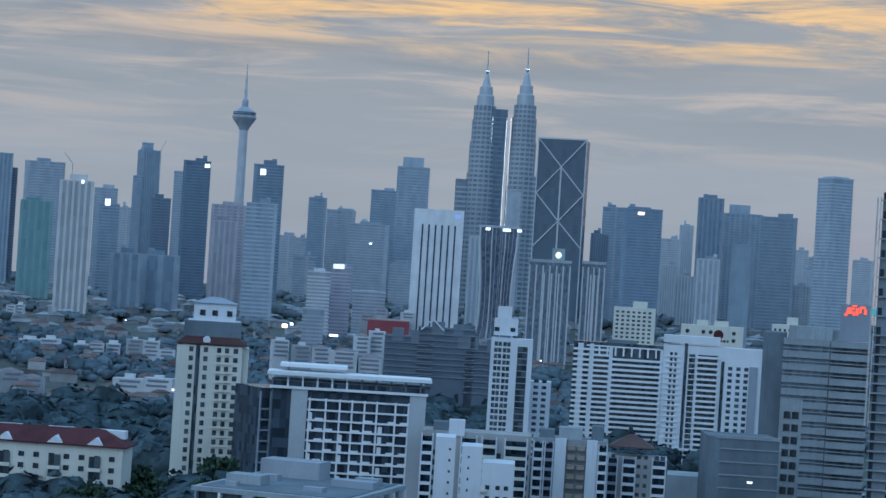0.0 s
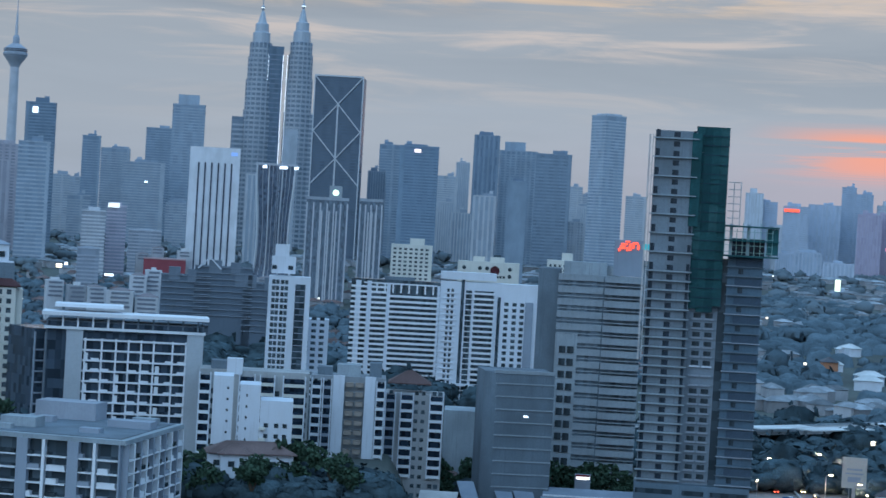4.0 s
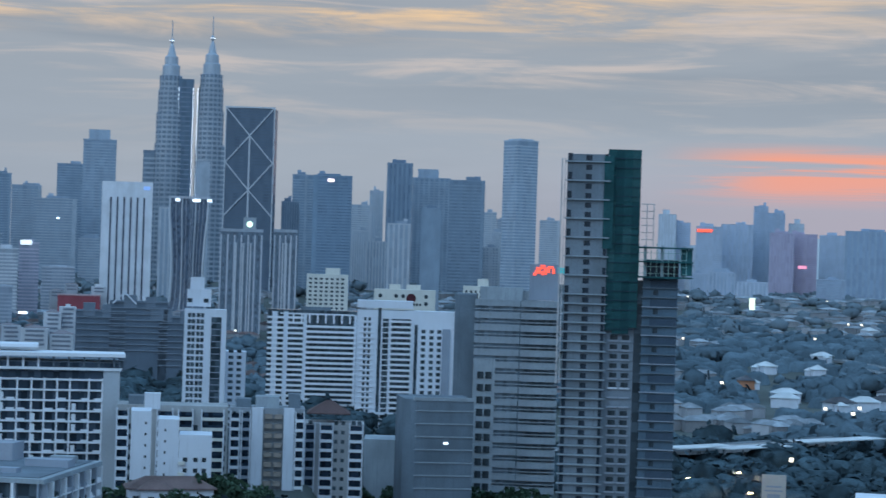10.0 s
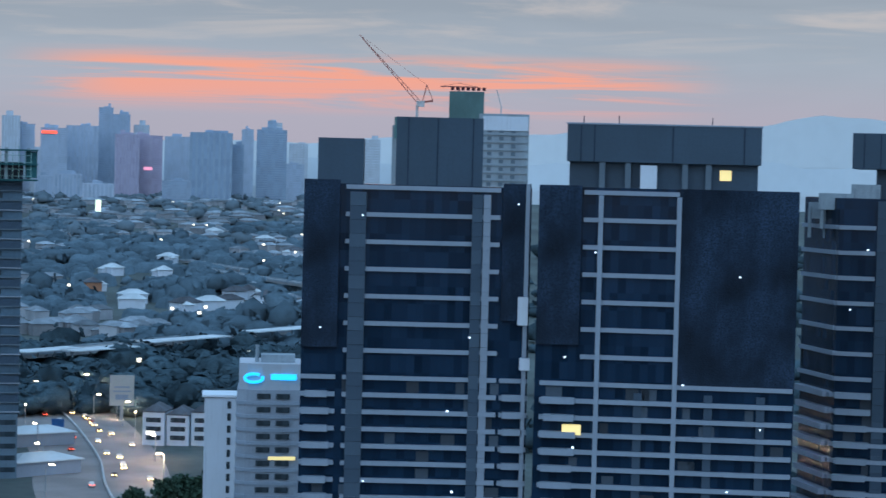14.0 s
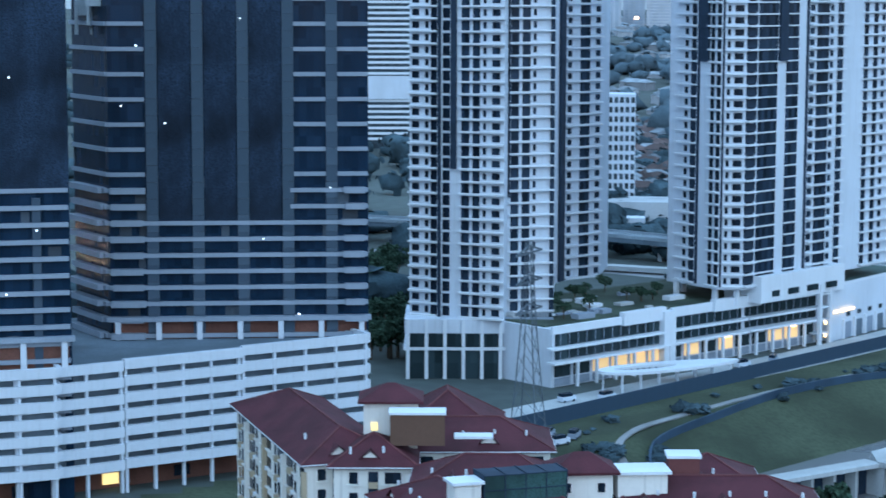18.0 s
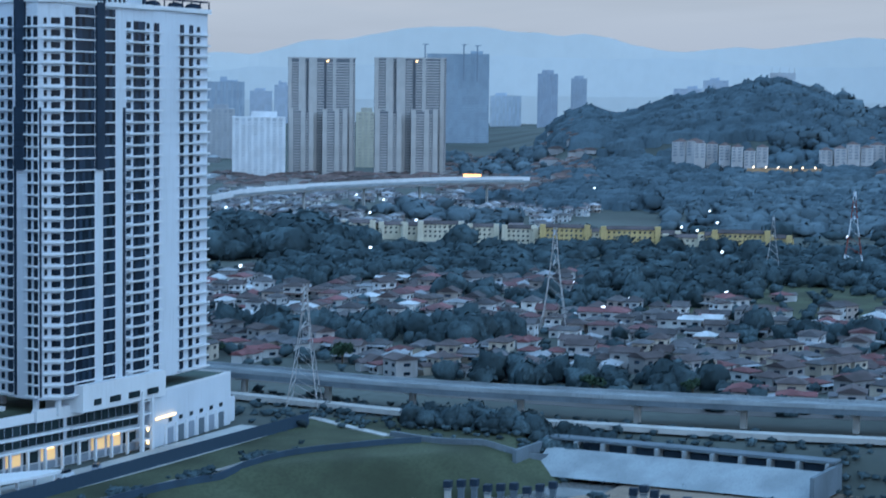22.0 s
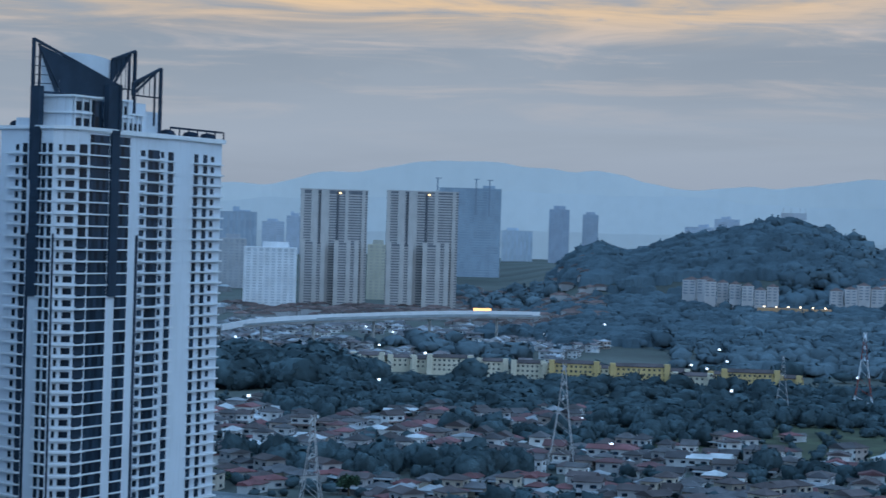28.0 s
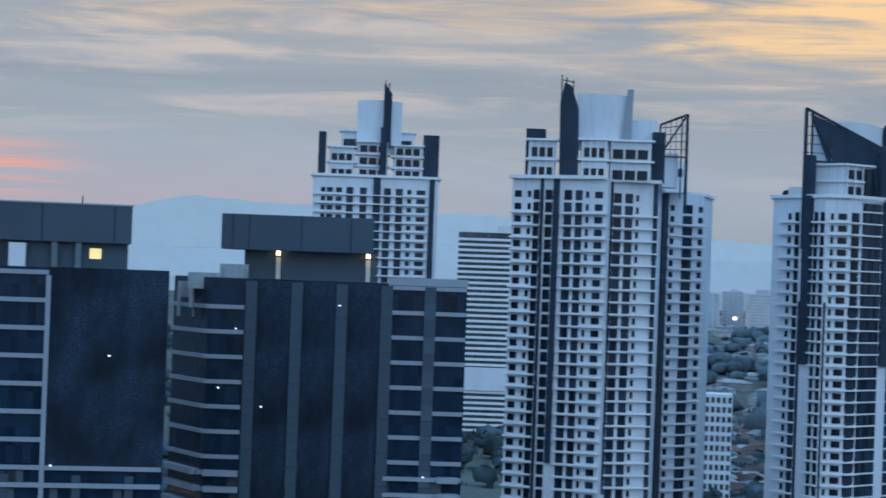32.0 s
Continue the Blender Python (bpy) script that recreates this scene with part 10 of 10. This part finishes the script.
shed(8.65, 724, 6, 11, 7.0, 12.6, 14, SHED_SHEET, "narrow shed with a steep blue-grey roof")
shed(6.25, 712, 12, 8, 8.0, 10.2, -4, PALE_CONC, "low shed with a pale flat roof")
shed(7.55, 708, 9, 6, 7.2, 8.2, -8, SHEET, "low shed with a white sheet roof")
kiosk = thing("shop", 10.1, 752, 0, "narrow grey shop front with a lit sign band", "shop", z=0)
box("wall", kiosk, SLAB_GREY, (5.5, 3, 15.2), (0, 1.5, 0))
box("light_band", kiosk, lamp_glow("kiosk_light", (1, .92, .86), 2.2), (4.6, .12, .9), (0, -.08, 13.6))
box("sign_band", kiosk, surface("kiosk_sign", (.30, .05, .06), .6), (4.8, .14, .7), (0, -.08, 14.6))

sb = thing("sign_building", 21.11, 560, 0, "rounded grey office with a glowing blue sign", "office block", z=0)
W_ = 17
v = []
plan_ = [(-8.5, 2.2), (-6, .4), (-2, -.4), (3, -.4), (8.5, .6), (8.5, 18), (-8.5, 18)]
prism("body", sb, BLUE_GREY, plan_, 0, 43.0)
prism("upper", sb, surface("pale_metal_panel", (.40, .44, .50), .5, .08, .4, .1), [(x * .95, y + .5) for x, y in plan_], 43.0, 49.8)
for k in range(10):
    prism("floor_band", sb, SLAB_GREY, [(x * 1.03, y - .3) for x, y in plan_], 43.0 - 3.9 - k * 3.5, 43.0 - 3.0 - k * 3.5)
    for x in (-1.5, 3.5):
        box("window_pane", sb, HAZED_PANE, (3.6, .3, 1.4), (x, -.5, 43.0 - 2.3 - k * 3.5))
zs = 46.1
arc = [(-4.2 + 2.4 * math.cos(a), zs + 1.1 * math.sin(a)) for a in [math.pi * 2 * i / 14 for i in range(15)]]
lattice("sign_ring", sb, BLUE_LIGHT, [((x0, -.2, z0), (x1, -.2, z1), .7) for (x0, z0), (x1, z1) in zip(arc, arc[1:]) if not (x0 > -2.6 and z0 > zs)], "glowing blue ring sign")
box("sign_bar", sb, BLUE_LIGHT, (6.6, .3, 1.5), (3.6, -.2, zs - .4), label="glowing blue lettering bar")
box("lit_strip", sb, YELLOW_LIGHT, (7, .3, .9), (3.5, -.6, 24.8), label="lit yellow strip")
box("roof_plant", sb, CONCRETE, (9, 6, 2), (2, 8, 49.8))
lathe("chimney", sb, CONCRETE, [(.5, 0), (.5, 4.5)], 10, at=(-3.5, 6, 49.8))
sl = block(19.81, 585, 8.6, 38.0, 12, "narrow white block with a column of dark windows", WHITE)
rows_on(sl, 8.7, (.72,), 1.0, 2, 37.7, 3.3, 2.0)
box("roof_slab", sl, W_LEDGE, (10, 13, .6), (0, 6, 38.3))
sh = site("shophouses", 245, 747, -30, "white gabled shophouses beside the highway", "shophouse row")
for i in range(4):
    box("wall", sh, WHITE, (8, 14, 12 - i % 2), (i * 8.6, i * 1.5, 0))
    hip("roof", sh, 8, 14, 12 - i % 2, 3, (i * 8.6, i * 1.5), 0, .3, ROOF_SET[1])
    for k in range(3):
        box("window_pane", sh, HAZED_PANE, (5.4, .3, 1.7), (i * 8.6, i * 1.5 - 7.05, 2 + k * 3.2))
box("lit_front", sh, lamp_glow("shop_flood", (1, .95, .8), 2.2), (3, .3, 1.2), (-1, -7.3, 4), label="bright shop light")
for i, (gx, gy) in enumerate(((104, 770), (125, 777), (147, 781), (202, 755), (184, 684))):
    sd = site("market_shed", gx, gy, -6 + 5 * i, "low shed with pale ribbed metal roof", "shed", "sheds at the foot of the towers")
    box("wall", sd, SLAB_GREY, (24, 14, 4.5), (0, 0, 0))
    hip("roof", sd, 24, 14, 4.5, 2.4, (0, 0), 0, .8, surface("blue_sheet_roof", (.12, .19, .30), .6, .3, .4, .2) if i < 2 else SHEET)
for i, (gx, gy) in enumerate(((85, 715), (111, 722), (54, 794))):
    rh = site("long_house", gx, gy, -4 + 8 * i, "low house with broad red tile roof", "house")
    box("wall", rh, HOUSE_PALE, (26, 12, 4), (0, 0, 0))
    hip("roof", rh, 26, 12, 4, 4.5, (0, 0), 0, 1, surface("clay_tile", (.15, .062, .058), .85, .25, .6, .2, .3))
for i, (gx, gy) in enumerate(VILLAS):
    vh = site("villa", gx, gy, 20 * i, "large %s suburban house among trees" % ("white", "white", "white", "grey", "orange-walled", "pale", "pale", "white", "white", "white", "white", "grey", "grey", "pale", "pale", "grey")[i], "house")
    box("wall", vh, surface("orange_wall", (.40, .20, .12), .85) if i == 4 else WHITE, (19, 12, 8), (0, 0, -1))
    hip("roof", vh, 19, 12, 7, 4.0, (0, 0), 0, 1, SHEET if i in (0, 2, 5, 6, 8, 9, 13, 14) else ROOF_SET[1])
    hip("porch_roof", vh, 8, 7, 5.5, 2.6, (-4.5, -7), 0, .6, SHEET)
    box("porch", vh, WHITE, (8, 6, 5.5), (-4.5, -7, 0))

# ------------------------------------------------------------------ beyond the river: flats, halls, pylons
YELLOW = surface("yellow_render", (.54, .43, .21), .85, .15, .3, .3)
PALE_YELLOW = surface("faded_yellow_render", (.60, .58, .49), .85, .15, .3, .3)


def flats(bearing, dist, wide, top, bright):
    ob = thing("yellow_flats", bearing, dist, random.Random(int(bearing * 50)).uniform(-10, 10), "%s low flats above the trees" % ("bright yellow" if bright else "faded yellow"), "flats", "row of yellow flats")
    w_ = YELLOW if bright else PALE_YELLOW
    top -= 2.2
    prism("body", ob, w_, rect(wide, 10), -2, top)
    rows_on(ob, wide, [(.04 + .94 * i / max(3, int(wide / 3.4))) for i in range(max(3, int(wide / 3.4)))], 1.5, 1, top, 3.2, 1.4)
    hip("roof", ob, wide, 10, top, 2.4, (0, 5), 0, .6, ROOF_SET[2])
    for e in (-1, 1):
        box("stair_block", ob, w_, (3.6, 4, top + 3.4), (e * (wide / 2 - 2), -.6, -1))


for b_, d_, w_ in ((60.3, 1490, 16), (62.3, 1490, 18), (65.72, 1455, 14), (67.2, 1450, 20), (68.95, 1440, 22), (70.2, 1430, 18), (72.0, 1415, 16)):
    flats(b_, d_, w_, 12, b_ > 70)
flats(60.79, 1500, 24, 13, False)
flats(61.69, 1500, 20, 12, False)
flats(62.99, 1480, 32, 14, False)
flats(64.12, 1470, 22, 13, False)
flats(65.09, 1460, 24, 13, False)
flats(66.31, 1440, 34, 15, True)
flats(68.05, 1430, 40, 15, True)
flats(69.45, 1420, 27, 11, False)
flats(70.97, 1410, 38, 15, True)
wh = thing("white_hall", 77.26, 1170, -16, "large blank white hall above the houses", "hall")
box("wall", wh, WHITE, (76, 30, 26), (4, 15, 0))
box("wing", wh, WHITE, (14, 24, 14), (-34, 8, 0))
for k in range(2):
    for i in range(16):
        box("window_pane", wh, HAZED_PANE, (2.4, .3, 1.3), (-28 + i * 4.4, -.03, 6 + k * 5))
sc = thing("school_block", 75.85, 1040, -6, "long school block with open corridors", "school")
box("wall", sc, HAZED_GLASS, (32, 10, 10), (0, 5, 0))
for k in range(4):
    box("corridor_rail", sc, WHITE, (33, 1.4, 1.3), (0, -.4, .2 + k * 3.1))
hip("roof", sc, 33, 11, 10.4, 2.6, (0, 5), 0, 1, ROOF_SET[1])
box("stair_block", sc, WHITE, (4, 11, 11), (17.5, 5, 0))
rh = thing("red_roof_hall", 77.87, 1040, 4, "long hall under a red metal roof", "hall")
box("wall", rh, CREAM, (36, 14, 8), (0, 7, 0))
hip("roof", rh, 36, 14, 8, 3.6, (0, 7), 0, 1, surface("red_sheet_roof", (.26, .07, .06), .7, .2))


PYLON_GREY = surface("dull_pylon_steel", (.11, .14, .17), .6, .15, 1.0, 0, 0, .3)


def pylon(x, y, h, red, label, slim=.12):
    """A lattice mast: four legs, cross bracing, three pairs of arms."""
    ob = site("pylon", x, y, 20, label, "pylon", "power line pylons")
    b = h * slim
    legs, brace, arms = [], [], []
    def w(s):
        return b * (1 - s) ** 1.5 + h * .013
    n = 9
    pale, dark = (W_LEDGE, surface("red_pylon_paint", (.22, .06, .05), .7)) if red else (PYLON_GREY, PYLON_GREY) if slim < .1 else (STEEL, STEEL)
    sets = {0: [], 1: []}
    for i in range(n):
        s0, s1 = i / n, (i + 1) / n
        a, c = w(s0), w(s1)
        k = (i // 2) % 2 if red else 0
        for sx in (-1, 1):
            for sy in (-1, 1):
                sets[k].append(((sx * a, sy * a, s0 * h), (sx * c, sy * c, s1 * h), h * (.0045 if slim < .1 else .0052)))
        for sx, sy, ex, ey in ((-1, -1, 1, -1), (1, -1, -1, -1), (-1, 1, 1, 1), (-1, -1, -1, 1), (1, -1, 1, 1)):
            sets[k].append(((sx * a, sy * a, s0 * h), (ex * c, ey * c, s1 * h), h * (.0022 if slim < .1 else .0032)))
    lattice("leg_frame", ob, pale, sets[0])
    if sets[1]:
        lattice("red_leg_frame", ob, dark, sets[1], "red painted sections")
    for s in (.66, .80, .94):
        r = w(s)
        lattice("cross_arm", ob, WHITE if red else pale, [((-h * .16, 0, s * h), (h * .16, 0, s * h), h * .008), ((-h * .16, 0, s * h), (0, 0, s * h + h * .035), h * .008), ((h * .16, 0, s * h), (0, 0, s * h + h * .035), h * .008)])


for gx, gy, h, red in ((1220, 352, 48, True), (1238, 331, 48, True), (1383, 332, 48, True), (1461, 332, 48, True), (834, 370.5, 45, False),
                      (1181, 388, 34, False), (588, 348, 40, False), (3494, 1345, 36, False)):
    pylon(gx, gy, h, red, "red and white lattice pylon" if red else "grey steel lattice pylon above the roofs")
pylon(337, 311, 45, False, "tall grey lattice pylon before the mall", .06)

# raised highway under the apartment towers
viaduct("highway_viaduct", ((1258, 852), (1416, 887), (1586, 882), (1712, 861), (1776, 818)), 17, 24, "pale raised highway curving below the towers", 80)
strip_along("noise_wall", W_LEDGE, curve_points(((1301, 848), (1440, 891), (1606, 894), (1735, 873), (1791, 822)), 30), 1.2, 4.5, 27.5, "long pale noise barrier along the highway", "wall", follow=False)

# pale flats and halls at the foot of the wooded hill


def hill_flats(bearing, dist, wide, top, wall, label):
    ob = thing("hill_flats", bearing, dist, random.Random(int(bearing * 70)).uniform(-20, 20), label, "flats", "pale flats below the hill")
    h = max(6.0, top - ob.location.z)
    rng = random.Random(int(bearing * 30))
    n = max(2, int(wide / 13))
    w = wide / n
    for j in range(n):
        x, y, t = -wide / 2 + (j + .5) * w, rng.uniform(-7, 7), h + rng.uniform(-6, 2.5)
        prism("body", ob, wall, rect(w * .92, 14, x, y), -6, t)
        many("window_band", ob, paint(.22, .26, .31), [((w * .26, .4, 1.5), (x + e * w, y - .1, t - 2.8 - k * 3.3), 0) for k in range(5) for e in (-.24, .2)])
        hip("roof", ob, w * .8, 12, t, 3.6, (x, y + 7), 0, .5, ROOF_MIX)


P_ = paint(.44, .45, .48)
hill_flats(69.49, 2450, 35.4, 52.6, P_, "pale stepped flats below the wooded hill")
hill_flats(70.17, 2400, 40.9, 49.9, P_, "pale stepped flats below the wooded hill")
hill_flats(71.15, 2380, 40.5, 47.6, P_, "pale stepped flats below the wooded hill")
hill_flats(73.69, 2450, 60.3, 49.7, P_, "long pale flats with peaked roofs")
hill_flats(74.69, 2480, 38.4, 53.5, P_, "long pale flats with peaked roofs")
hill_flats(75.63, 2450, 42.8, 53.9, P_, "long pale flats with peaked roofs")
hill_flats(77.56, 2600, 68.0, 61.6, P_, "cream school-like flats near the far slab")
tq = thing("sports_hall", 76.83, 2350, 0, "hall with a pale teal roof", "hall")
box("wall", tq, P_, (46, 20, 8), (0, 10, 0))
hip("roof", tq, 46, 20, 8, 6, (0, 10), 0, 1, surface("teal_sheet_roof", (.16, .34, .38), .6, .1))
qr = thing("quarry_yard", 72.1, 2330, 0, "lit works yard with tan roofs", "yard")
for i in range(6):
    box("shed", qr, surface("tan_shed", (.40, .27, .16), .85), (14, 10, 11), (-34 + i * 13, (i % 3) * 6, 0))
    box("yard_lamp", qr, lamp_glow("yard_light", (1, .7, .4), 6), (1.6, .4, 1.2), (-34 + i * 13, -2, 12))
hs = thing("hill_station", 71.97, 2880, 0, "small mast station on the hilltop", "building")
box("wall", hs, paint(.4, .44, .5), (34, 10, 9), (0, 0, 8))
for x in (-14, -4, 8, 15):
    lattice("mast", hs, STEEL, [((x, 0, 8), (x, 0, 24), .7)])

# small lights scattered over the suburbs
def lights(name, places, mat, size, high, label):
    many(name, None, mat, [((size, size, size), (x, y, ground_z(x, y) + high), 0) for x, y in places], label)


lights("distant_lamps", fill(57, 80, 780, 2300, 60, 51), lamp_glow("far_white_lamp", (.85, .95, 1), 2.5), 1.3, 6, "small white lamps among the houses")
lights("distant_lamps", fill(13, 25, 1000, 3400, 46, 52), lamp_glow("far_warm_lamp", (1, .85, .6), 2.5), 1.8, 8, "small warm lamps among the far houses")
lights("distant_lamps", fill(-12, 10, 1000, 2400, 22, 53), lamp_glow("far_lamp", (1, .9, .75), 2.5), 1.5, 8, "small lamps before the skyline")
for o in list(scene.objects):
    if o.name.startswith("distant_lamps"):
        tagged(o, "", "lamps", kind="stuff")
